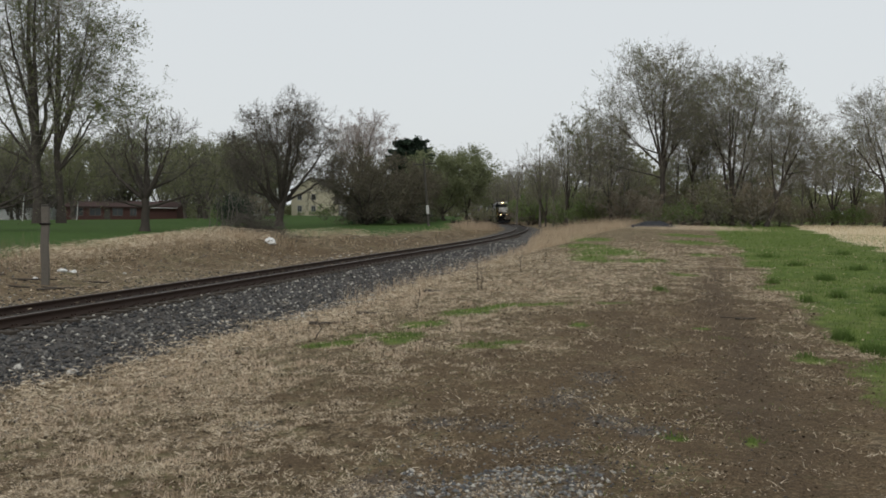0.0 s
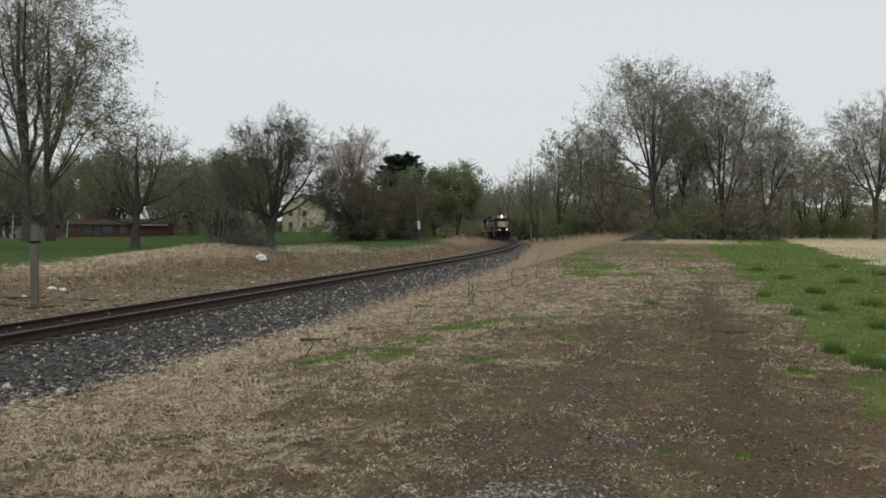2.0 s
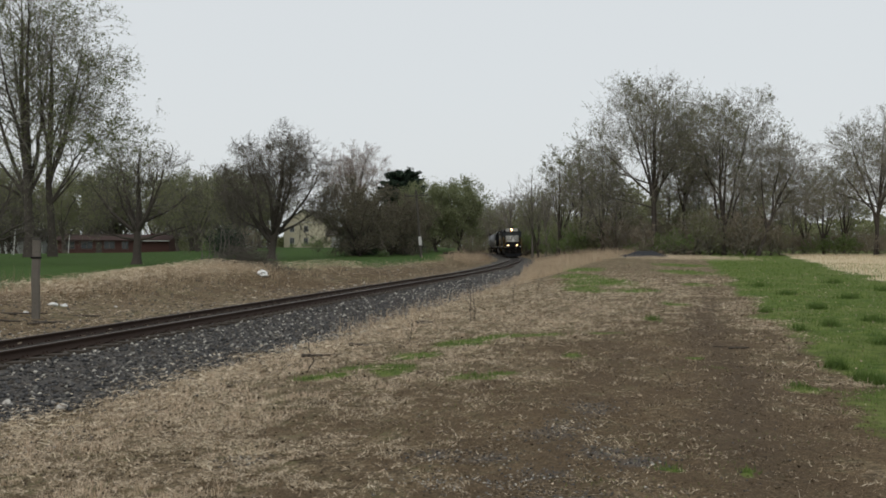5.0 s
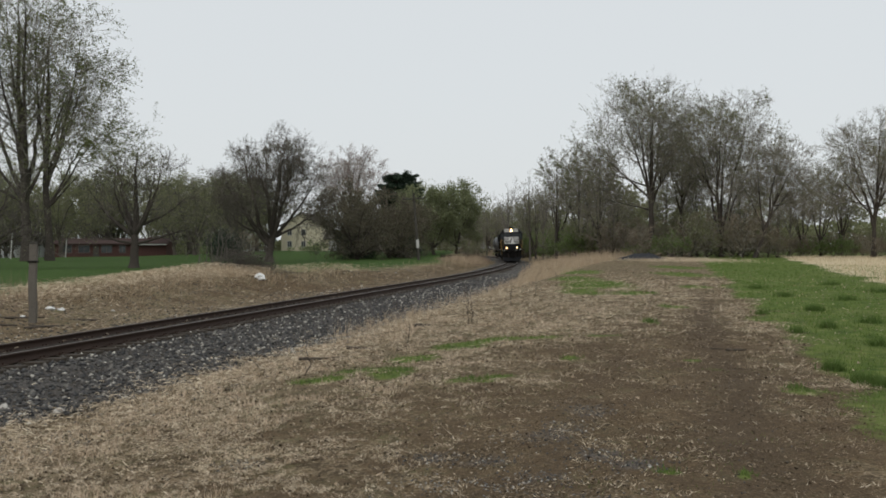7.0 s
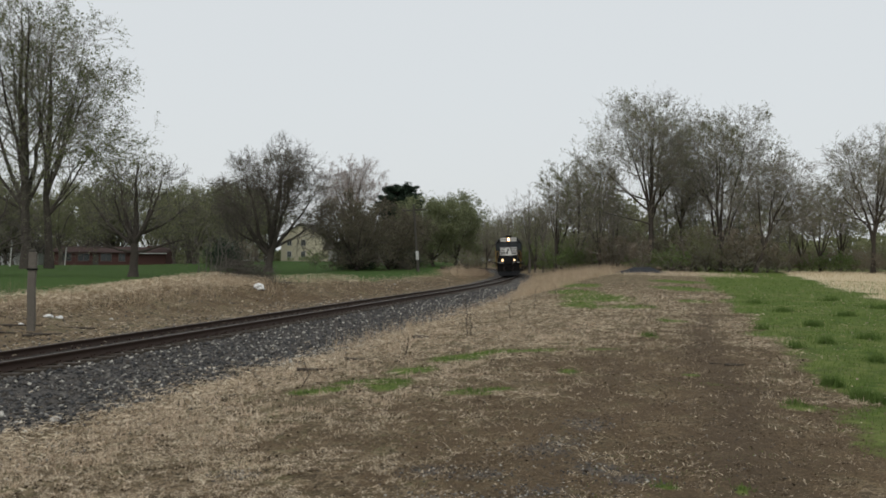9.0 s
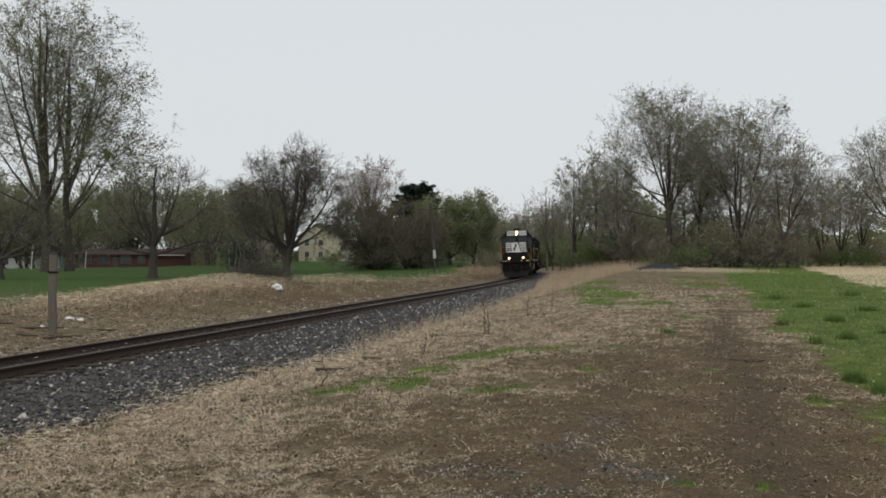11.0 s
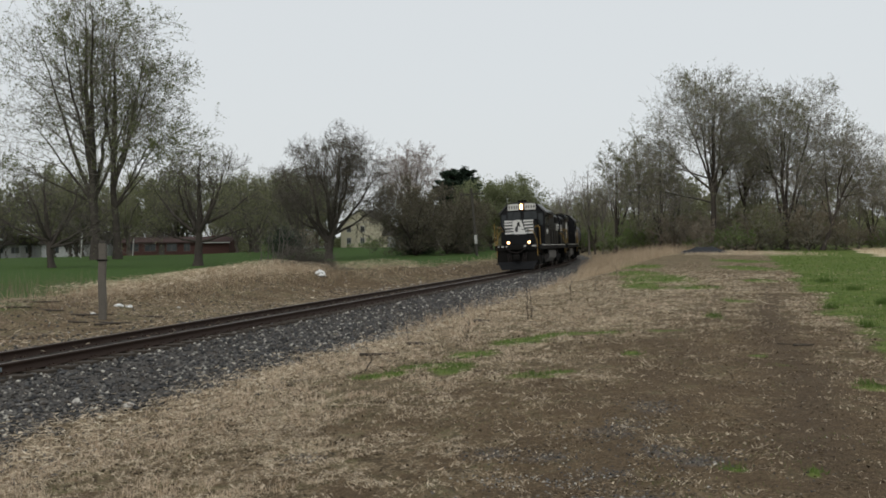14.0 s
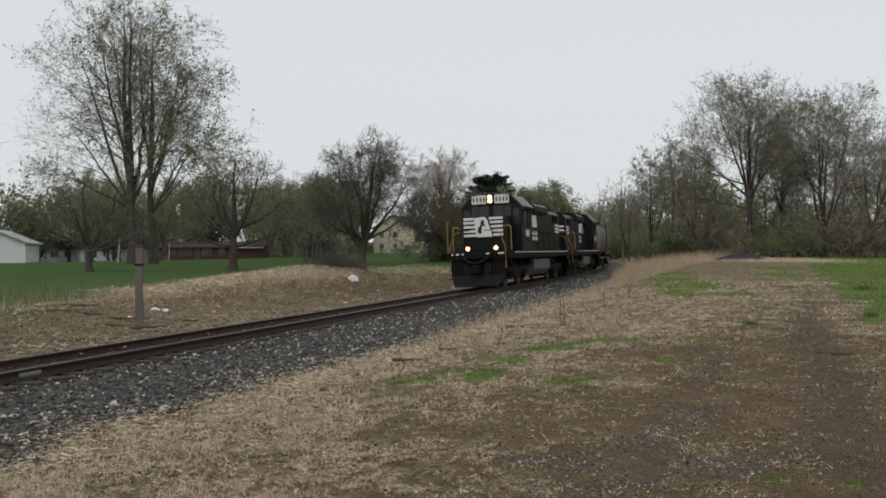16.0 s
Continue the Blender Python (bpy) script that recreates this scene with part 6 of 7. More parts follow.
def small_house(px, y, length, turn, wall, roof, label, rise=1.6):
    ob = empty("bungalow")
    w = wall_shell(length, 7.5, 2.7, rise, wall, ob)
    part("roof", gable_roof(length, 7.5, 2.72, rise), roof, ob)
    for k in (-0.3, 0.05, 0.34):
        house_window(w, k * length, -3.75, 1.0, 1.4, 1.2, M_TRIM)
    bm = boxes(((0.17 * length, -3.81, 0.1), (0.17 * length + 0.95, -3.75, 2.1)), bevel=0.01)
    part("door", bm, M_TRIM, w)
    tagged(ob, label, "house", "houses beyond the lawn")
    x = px * y
    ob.matrix_world = pose(x, y, float(ground_z(x, y)) - 0.05, 0, 0, turn)


red_house()
cream_house()
small_house(-0.638, 112.0, 14.0, -66, M_WHITESIDING, M_PALEROOF, "white bungalow with a pale green roof on the lawn")
small_house(side_of(18), 165.0, 12.0, 12, M_WHITESIDING, M_SHINGLE, "white bungalow far behind the lawn trees")
small_house(side_of(446), 205.0, 9.0, -10, M_WHITESIDING, M_PALEROOF, "pale bungalow far behind the lawn trees")
small_house(-0.57, 170.0, 8.0, 20, M_WHITESIDING, M_SHINGLE, "white bungalow with dark roof behind the apple trees")


# ---------------------------------------------------------------- poles and posts
M_POSTGREY = simple("weathered_grey_post", (0.11, 0.098, 0.083), (0.19, 0.172, 0.148), 3.0, 0.95, 0, 0.1, 0.5, 0.01, 30)


def utility_pole():
    ob = empty("utility_pole")
    v, f = tube_along([(0, 0, z) for z in np.linspace(-0.3, 7.0, 9)], [0.16 - 0.006 * i for i in range(9)], 12)
    link("pole", fast_mesh("pole", v, f), M_POLEWOOD, ob, smooth=True)
    bm = boxes(((-1.2, -0.2, 6.36), (1.2, -0.09, 6.48)), bevel=0.01)
    arm = part("crossarm", bm, M_POLEWOOD, ob)
    for x in (-1.1, -0.7, 0.7, 1.1):
        bm = bmesh.new()
        cyl(bm, (x, -0.145, 6.48), (x, -0.145, 6.65), 0.045, 0.025, seg=10)
        part("insulator", bm, M_TANKGREY, arm)
    bm = boxes(((-0.15, -0.24, 1.25), (0.15, -0.15, 2.15)), bevel=0.02)
    part("tag_board", bm, M_TRIM, ob, "pale marker board")
    tagged(ob, "leaning weathered wooden utility pole with a crossarm", "utility pole")
    x, y = side_of(741) * 92, 92
    ob.matrix_world = pose(x, y, float(ground_z(x, y)), 0, -4.5, 10)


def track_post():
    ob = empty("wooden_post")
    bm = bmesh.new()
    box(bm, (-0.10, -0.095, -0.3), (0.10, 0.095, 2.20), 0.02)
    bmesh.ops.subdivide_edges(bm, edges=[e for e in bm.edges if e.calc_length() > 1.5], cuts=6)
    for v in bm.verts:
        v.co.x += 0.012 * math.sin(v.co.z * 4.1)
        v.co.y += 0.010 * math.sin(v.co.z * 3.3 + 1)
    part("post", bm, M_POSTGREY, ob)
    bm = boxes(((-0.125, -0.12, 1.69), (0.125, 0.12, 1.74)), bevel=0.008)
    part("strap", bm, M_GRIME, ob, "dark iron strap")
    bm = boxes(((-0.085, -0.08, 2.20), (0.085, 0.08, 2.27)), bevel=0.02)
    part("cap", bm, M_POLEWOOD, ob)
    tagged(ob, "weathered grey wooden post with an iron strap beside the track", "post")
    y = 24.6
    x = side_of(58) * y
    ob.matrix_world = pose(x, y, float(ground_z(x, y)), 0, 0.6, 12)


def white_stake(px, y, h):
    ob = empty("marker_stake")
    bm = boxes(((-0.05, -0.05, -0.2), (0.05, 0.05, h)), bevel=0.01)
    part("stake", bm, M_TRIM, ob)
    tagged(ob, "white painted marker stake on the lawn", "stake", "stakes on the lawn")
    ob.matrix_world = pose(px * y, y, float(ground_z(px * y, y)), 0, 4, 0)


utility_pole()
track_post()
white_stake(side_of(116), 120.0, 2.6)
white_stake(-0.492, 100.0, 2.9)


# ---------------------------------------------------------------- loose things along the line
M_PLASTIC = simple("white_plastic_bag", (0.66, 0.66, 0.64), (0.82, 0.82, 0.80), 6.0, 0.5, 0, 0.4, 0.3, 0.02, 30)
M_DEADWOOD = simple("dead_branch", (0.05, 0.042, 0.035), (0.11, 0.094, 0.08), 4.0, 0.95, 0, 0.1, 0.4, 0.01, 30)
M_PALEROCK = simple("pale_limestone", (0.42, 0.40, 0.36), (0.60, 0.57, 0.52), 4.0, 0.9, 0, 0.2, 0.4, 0.02, 25)
M_STONE = island("grey_ballast", [(0.040, 0.040, 0.041), (0.095, 0.095, 0.096), (0.032, 0.032, 0.033), (0.13, 0.128, 0.126), (0.055, 0.054, 0.054), (0.58, 0.55, 0.48), (0.050, 0.049, 0.048), (0.11, 0.105, 0.10),
                                  (0.036, 0.036, 0.037), (0.15, 0.142, 0.132), (0.20, 0.185, 0.165), (0.060, 0.054, 0.048), (0.085, 0.075, 0.064)], 0.9, 0.2)
M_DEADLEAF = island("dead_leaves", [(0.040, 0.029, 0.020), (0.070, 0.050, 0.033), (0.46, 0.36, 0.25), (0.040, 0.030, 0.021), (0.14, 0.10, 0.065), (0.62, 0.51, 0.37), (0.060, 0.046, 0.032)], 0.85, 0.2)
M_RUBBLE = island("pale_rubble", [(0.40, 0.38, 0.33), (0.56, 0.53, 0.46), (0.22, 0.21, 0.19), (0.10, 0.098, 0.092), (0.48, 0.45, 0.39)], 0.9, 0.2)
M_STRAW = island("dry_straw", [(0.26, 0.19, 0.12), (0.64, 0.51, 0.365), (0.070, 0.048, 0.032), (0.84, 0.71, 0.53), (0.050, 0.036, 0.025), (0.42, 0.32, 0.215), (0.15, 0.13, 0.068), (0.72, 0.60, 0.44)], 0.8, 0.25)
M_GRAVEL = island("road_gravel", [(0.10, 0.105, 0.11), (0.17, 0.175, 0.18), (0.08, 0.083, 0.086), (0.42, 0.40, 0.35), (0.22, 0.22, 0.215), (0.13, 0.135, 0.14), (0.58, 0.55, 0.48), (0.30, 0.285, 0.255)], 0.9, 0.2)
M_CLOD = island("soil_clods", [(0.055, 0.04, 0.025), (0.10, 0.075, 0.046), (0.15, 0.115, 0.075), (0.21, 0.17, 0.115), (0.075, 0.056, 0.036)], 0.95, 0.1)
M_CHAFF = island("brown_chaff", [(0.17, 0.125, 0.08), (0.36, 0.28, 0.19), (0.06, 0.044, 0.030), (0.50, 0.41, 0.30), (0.045, 0.033, 0.023), (0.12, 0.088, 0.056), (0.22, 0.165, 0.105)], 0.9, 0.15)
M_PALESTRAW = island("bleached_grass", [(0.60, 0.495, 0.35), (0.72, 0.61, 0.45), (0.44, 0.345, 0.23), (0.78, 0.68, 0.52), (0.32, 0.24, 0.155)], 0.8, 0.2)
M_TUFT = island("bleached_tufts", [(0.66, 0.53, 0.39), (0.80, 0.66, 0.50), (0.52, 0.40, 0.28), (0.74, 0.60, 0.46), (0.36, 0.265, 0.18)], 0.8, 0.2)
M_STUBBLE = island("pale_stubble", [(0.60, 0.50, 0.33), (0.70, 0.60, 0.42), (0.50, 0.41, 0.27)], 0.8, 0.2)
M_REED = island("dry_tall_weeds", [(0.48, 0.375, 0.255), (0.60, 0.49, 0.35), (0.34, 0.25, 0.17), (0.53, 0.41, 0.285)], 0.8, 0.2)
M_BROWNWEED = island("brown_weeds", [(0.26, 0.19, 0.14), (0.33, 0.25, 0.19), (0.20, 0.145, 0.11)], 0.9, 0.1)
M_BLADE = island("spring_grass_blades", [(0.105, 0.17, 0.032), (0.145, 0.215, 0.046), (0.18, 0.25, 0.062), (0.07, 0.12, 0.024)], 0.7, 0.3, 0.4)
M_DARKBLADE = island("rank_grass_blades", [(0.075, 0.13, 0.026), (0.10, 0.16, 0.036), (0.13, 0.19, 0.05)], 0.7, 0.3, 0.4)


def lump(name, size, mat, seed, flat=0.6):
    """A crumpled or broken lump."""
    rng = random.Random(seed)
    bm = bmesh.new()
    bmesh.ops.create_icosphere(bm, subdivisions=3, radius=1.0)
    off = Vector((rng.random() * 9, rng.random() * 9, seed))
    for v in bm.verts:
        k = 1 + 0.45 * noise.noise(v.co * 1.4 + off) + 0.22 * noise.noise(v.co * 4.0 + off)
        v.co = Vector((v.co.x * size[0], v.co.y * size[1], max(-0.2, v.co.z) * size[2])) * k
    me = bpy.data.meshes.new(name)
    bm.to_mesh(me)
    bm.free()
    return link(name, me, mat)


def litter(px, y, size, mat, label, category, seed, name, group=""):
    ob = lump(name, size, mat, seed)
    x = px * y
    ob.matrix_world = pose(x, y, float(ground_z(x, y)) + size[2] * 0.05, 0, 0, 40 * seed)
    return tagged(ob, label, category, group)


def stick(x, y, length, r, turn, name="branch", label="dead dark branch lying on the ground", seed=1):
    rng = np.random.default_rng(seed)
    pts, p = [], np.array([-length / 2, 0, 0.0])
    for i in range(7):
        pts.append(p.copy())
        p = p + np.array([length / 6, rng.normal() * 0.03 * length, 0])
    v, f = tube_along(pts, [r * (1.0 - 0.6 * i / 6) for i in range(7)], 7)
    ob = link(name, fast_mesh(name, v, f), M_DEADWOOD, smooth=True)
    ob.matrix_world = pose(x, y, float(ground_z(x, y)) + r * 0.7, 0, 0, turn)
    return tagged(ob, label, "branch", "dead branches")


def loose_things():
    B = side_of
    litter(B(461), 44.0, (0.42, 0.25, 0.24), M_PLASTIC, "crumpled white plastic bag on the bank", "plastic bag", 3, "plastic_bag")
    litter(B(90), 27.3, (0.15, 0.11, 0.08), M_PLASTIC, "scrap of white litter on the bare bank", "litter", 5, "litter_scrap", "litter")
    litter(B(108), 27.5, (0.12, 0.09, 0.07), M_PLASTIC, "scrap of white litter on the bare bank", "litter", 6, "litter_scrap", "litter")
    litter(B(40), 25.2, (0.11, 0.07, 0.05), M_PLASTIC, "scrap of white litter at the post", "litter", 7, "litter_scrap", "litter")
    for k, (px, y, s) in enumerate(((105, 11.6, 0.085), (8, 11.7, 0.08), (570, 42, 0.08), (585, 44, 0.07), (625, 47, 0.08), (640, 50, 0.09), (700, 62, 0.10), (600, 45, 0.06), (200, 29, 0.07))):
        litter(B(px), float(y), (s, s * 0.75, s * 0.6), M_PALEROCK, "pale broken limestone rock among the ballast", "rock", 11 + k, "rock", "pale rocks")
    stick(B(1303) * 13.9, 13.9, 0.34, 0.022, 10, seed=2)
    stick(B(1270) * 14.1, 14.1, 0.2, 0.012, -15, seed=3)
    stick(B(575) * 15.6, 15.6, 0.9, 0.03, 8, seed=4)
    stick(B(645) * 17.2, 17.2, 0.7, 0.03, -6, seed=5)
    stick(B(750) * 21.5, 21.5, 0.5, 0.05, 20, seed=6)
    for k, (px, y, ln, turn) in enumerate(((20, 24.8, 1.9, 5), (80, 23.9, 1.1, 48), (70, 24.0, 0.9, -30), (5, 23.6, 1.0, -24), (-40, 24.6, 1.2, -12), (-70, 25.5, 1.6, 0), (-120, 24.0, 1.3, -8), (150, 26.0, 0.8, 3))):
        stick(B(px) * y, y, ln, 0.042, turn, seed=10 + k)


def dead_stalk(x, y, height, seed):
    """A lone dead weed with a few short side shoots."""
    rng = np.random.default_rng(seed)
    ob = empty("dead_stalk")
    pts = np.cumsum(np.concatenate([np.zeros((1, 3)), rng.normal(size=(8, 3)) * [0.018, 0.018, 0] + [0, 0, height / 8]]), 0)
    v, f = tube_along(pts, np.linspace(0.011, 0.004, 9), 6)
    stem = link("stem", fast_mesh("stem", v, f), M_DEADWOOD, ob, smooth=True)
    for i in range(7):
        k = int(rng.integers(2, 9))
        a = rng.uniform(0, 6.28)
        tip = pts[k] + np.array([math.cos(a) * 0.10, math.sin(a) * 0.10, 0.13]) * rng.uniform(0.5, 1.2)
        v, f = tube_along([pts[k], (pts[k] + tip) / 2 + [0, 0, -0.01], tip], [0.005, 0.004, 0.003], 5)
        link("shoot", fast_mesh("shoot", v, f), M_DEADWOOD, stem)
    tagged(ob, "thin dead brown weed stalk standing in the dry grass", "weed", "dead stalks")
    ob.matrix_world = pose(x, y, float(ground_z(x, y)) - 0.02, 0, 0, 0)


def sapling(x, y, height, lean, seed):
    """A thin young trunk with a few bare side branches."""
    rng = np.random.default_rng(seed)
    ob = empty("sapling")
    pts = np.cumsum(np.concatenate([np.zeros((1, 3)), rng.normal(size=(9, 3)) * [0.05, 0.05, 0] + [lean * height / 9, 0, height / 9]]), 0)
    v, f = tube_along(pts, np.linspace(0.050, 0.012, 10), 7)
    link("trunk", fast_mesh("trunk", v, f), M_BARKPALE, ob, smooth=True)
    for i in range(9):
        k = int(rng.integers(3, 10))
        a = rng.uniform(0, 6.28)
        tip = pts[k] + np.array([math.cos(a) * 0.6, math.sin(a) * 0.6, 0.75]) * rng.uniform(0.5, 1.2)
        v, f = tube_along([pts[k], (pts[k] + tip) / 2 + [0, 0, -0.05], tip], [0.018, 0.013, 0.007], 5)
        link("branch", fast_mesh("branch", v, f), M_BARKPALE, ob)
    tagged(ob, "thin pale bare sapling beside the brush heap", "sapling", "saplings by the brush heap")
    ob.matrix_world = pose(x, y, float(ground_z(x, y)) - 0.04, 0, 0, 40 * seed)


def brush_pile():
    """Cut twigs heaped on the bank."""
    rng = np.random.default_rng(33)
    n = 1600
    p = rng.normal(size=(n, 3)) * np.array([0.95, 0.5, 0.45])
    p[:, 2] = np.abs(p[:, 2]) * np.clip(1.2 - np.abs(p[:, 0]) / 2.2, 0.1, 1) * 1.5
    d = rng.normal(size=(n, 3))
    d[:, 2] = np.abs(d[:, 2]) * 0.5
    d /= np.linalg.norm(d, axis=1, keepdims=True)
    ln = rng.uniform(0.25, 0.9, size=(n, 1))
    q = p + d * ln
    r = rng.uniform(0.006, 0.016, size=(n, 1))
    v, f = tubes(np.concatenate([p, r, q, r * 0.5], 1), 3)
    ob = link("brush_pile", fast_mesh("brush_pile", v, f), M_TWIGDARK)
    y = 46.5
    x = side_of(425) * y
    ob.matrix_world = pose(x, y, float(ground_z(x, y)) - 0.05, 0, 0, 20)
    tagged(ob, "heap of cut dark brushwood on the bank", "brush pile", kind="stuff")


def gravel_heap():
    rng = np.random.default_rng(34)
    n = 40
    gx, gy = np.meshgrid(np.linspace(-1, 1, n), np.linspace(-1, 1, n))
    r = np.hypot(gx, gy)
    x, y = side_of(1136) * 92 + gx * 2.7, 92 + gy * 2.6
    z = ground_z(x, y) - 0.1 + 0.85 * np.clip(1.15 - r, 0, 0.8) * (1 + 0.2 * wobble(gx, gy, 0.3)) + 0.04 * rng.normal(size=gx.shape) * (r < 1)
    v = np.stack([x, y, z], -1).reshape(-1, 3)
    i, j = np.meshgrid(np.arange(n - 1), np.arange(n - 1), indexing="ij")
    f = np.stack([i * n + j, i * n + j + 1, (i + 1) * n + j + 1, (i + 1) * n + j], -1).reshape(-1, 4)
    m = simple("dark_crushed_stone", (0.028, 0.029, 0.032), (0.065, 0.067, 0.072), 2.0, 0.95, 0, 0.1, 0.8, 0.06, 7)
    tagged(link("gravel_heap", fast_mesh("gravel_heap", v, f), m, smooth=True), "heap of dark grey crushed stone at the meadow's end", "gravel heap", kind="stuff")


def stalks():
    for k, (px, y, h) in enumerate(((829, 20.8, 1.15), (836, 21.2, 0.85), (905, 27.0, 0.9), (948, 32.0, 0.7), (985, 38.0, 0.7), (540, 13.2, 0.35), (722, 16.8, 0.4))):
        dead_stalk(side_of(px) * y, y, h, 50 + k)
    for k, (px, y, h, lean) in enumerate(((366, 66, 3.4, 0.05), (376, 68, 2.6, -0.1), (384, 65, 3.0, 0.12), (393, 67, 3.6, 0.0), (352, 70, 2.4, 0.08), (404, 66, 2.2, 0.2))):
        sapling(side_of(px) * y, y, h, lean, 70 + k)


def timber_stack():
    """Old sleepers stacked at the lawn's end."""
    ob = empty("timber_stack")
    for row, (n, z) in enumerate(((5, 0.0), (4, 0.2), (3, 0.4))):
        for k in range(n):
            y = (k - (n - 1) / 2) * 0.27
            bm = boxes(((-1.3 + 0.05 * row, y - 0.115, z), (1.3 - 0.04 * k, y + 0.115, z + 0.18)), bevel=0.015)
            part("timber", bm, M_TIE, ob)
    tagged(ob, "low stack of old dark sleepers at the lawn's end", "timber stack")
    y = 112.0
    x = side_of(797) * y
    ob.matrix_world = pose(x, y, float(ground_z(x, y)) - 0.02, 0, 0, 12)


timber_stack()
loose_things()
brush_pile()
stalks()
gravel_heap()


# ---------------------------------------------------------------- ballast, straw and grass
def stones(n, x, y, size, name, label, rng, sink=0.25):
    """Many angular stones, eight faces each."""
    base = np.array([(1, 0, 0), (0, 1, 0), (-1, 0, 0), (0, -1, 0), (0, 0, 1), (0, 0, -1)], dtype=float)
    f0 = np.array([(0, 1, 4), (1, 2, 4), (2, 3, 4), (3, 0, 4), (1, 0, 5), (2, 1, 5), (3, 2, 5), (0, 3, 5)])
    s = size[:, None, None]
    v = base[None] * rng.uniform(0.65, 1.25, size=(n, 6, 1)) * np.array([1, 0.85, 0.62]) + rng.normal(size=(n, 6, 3)) * 0.14
    a = rng.uniform(0, 6.28, n)
    ca, sa = np.cos(a)[:, None], np.sin(a)[:, None]
    vx, vy = v[..., 0] * ca - v[..., 1] * sa, v[..., 0] * sa + v[..., 1] * ca
    v = np.stack([vx, vy, v[..., 2]], -1) * s
    z = ground_z(x, y) + size * sink
    v += np.stack([x, y, z], 1)[:, None]
    f = (f0[None] + (np.arange(n) * 6)[:, None, None]).reshape(-1, 3)
    ob = link(name, fast_mesh(name, v.reshape(-1, 3), f), M_STONE)
    return tagged(ob, label, "gravel", kind="stuff")


def blades(x, y, height, width, lean, rng):
    """Grass blades: one tapering leaf each."""
    n = len(x)
    a = rng.uniform(0, 6.28, n)
    w = width * rng.uniform(0.6, 1.3, n)
    h = height * rng.uniform(0.5, 1.25, n)
    b = rng.uniform(0, 6.28, n)
    tilt = np.minimum(np.abs(rng.normal(size=n)) * lean, 1.45) if lean < 2 else rng.uniform(0.95, 1.5, n)
    z = ground_z(x, y) - 0.01
    p = np.stack([x, y, z], 1)
    side = np.stack([np.cos(a) * w / 2, np.sin(a) * w / 2, np.zeros(n)], 1)
    tip = p + np.stack([np.cos(b) * np.sin(tilt) * h, np.sin(b) * np.sin(tilt) * h, np.cos(tilt) * h], 1)
    v = np.stack([p - side, p + side, tip], 1).reshape(-1, 3)
    return v, np.arange(3 * n).reshape(n, 3)


def straw_bits(x, y, length, width, rng, lift=0.02):
    """Loose cut stalks lying about."""
    n = len(x)
    a = rng.uniform(0, 6.28, n)
    ln = length * rng.uniform(0.4, 1.3, n) / 2
    d = np.stack([np.cos(a) * ln, np.sin(a) * ln, rng.normal(size=n) * 0.22 * ln], 1)
    s = np.stack([-np.sin(a), np.cos(a), rng.normal(size=n) * 0.8], 1) * (width * rng.uniform(0.6, 1.4, n) / 2)[:, None]
    p = np.stack([x, y, ground_z(x, y) + lift * rng.uniform(0.1, 1.2, n) + np.abs(d[:, 2])], 1)
    v = np.stack([p - d - s, p + d - s, p + d + s * 0.5, p - d + s * 0.5], 1).reshape(-1, 3)
    return v, np.arange(4 * n).reshape(n, 4)


def scatter(rng, n, near, far, az0, az1):
    """Places whose density falls off with the distance."""
    r = near * (far / near) ** rng.uniform(0, 1, n)
    a = np.radians(rng.uniform(az0, az1, n))
    return r * np.sin(a), r * np.cos(a)


def along_track(rng, n, y0, y1, u0, u1, bias=1.0):
    y = y0 + (y1 - y0) * rng.uniform(0, 1, n) ** bias
    u = rng.uniform(u0, u1, n)
    s = track_slope(y)
    k = np.sqrt(1 + s * s)
    return track_x(y) + u / k, y - u * s / k


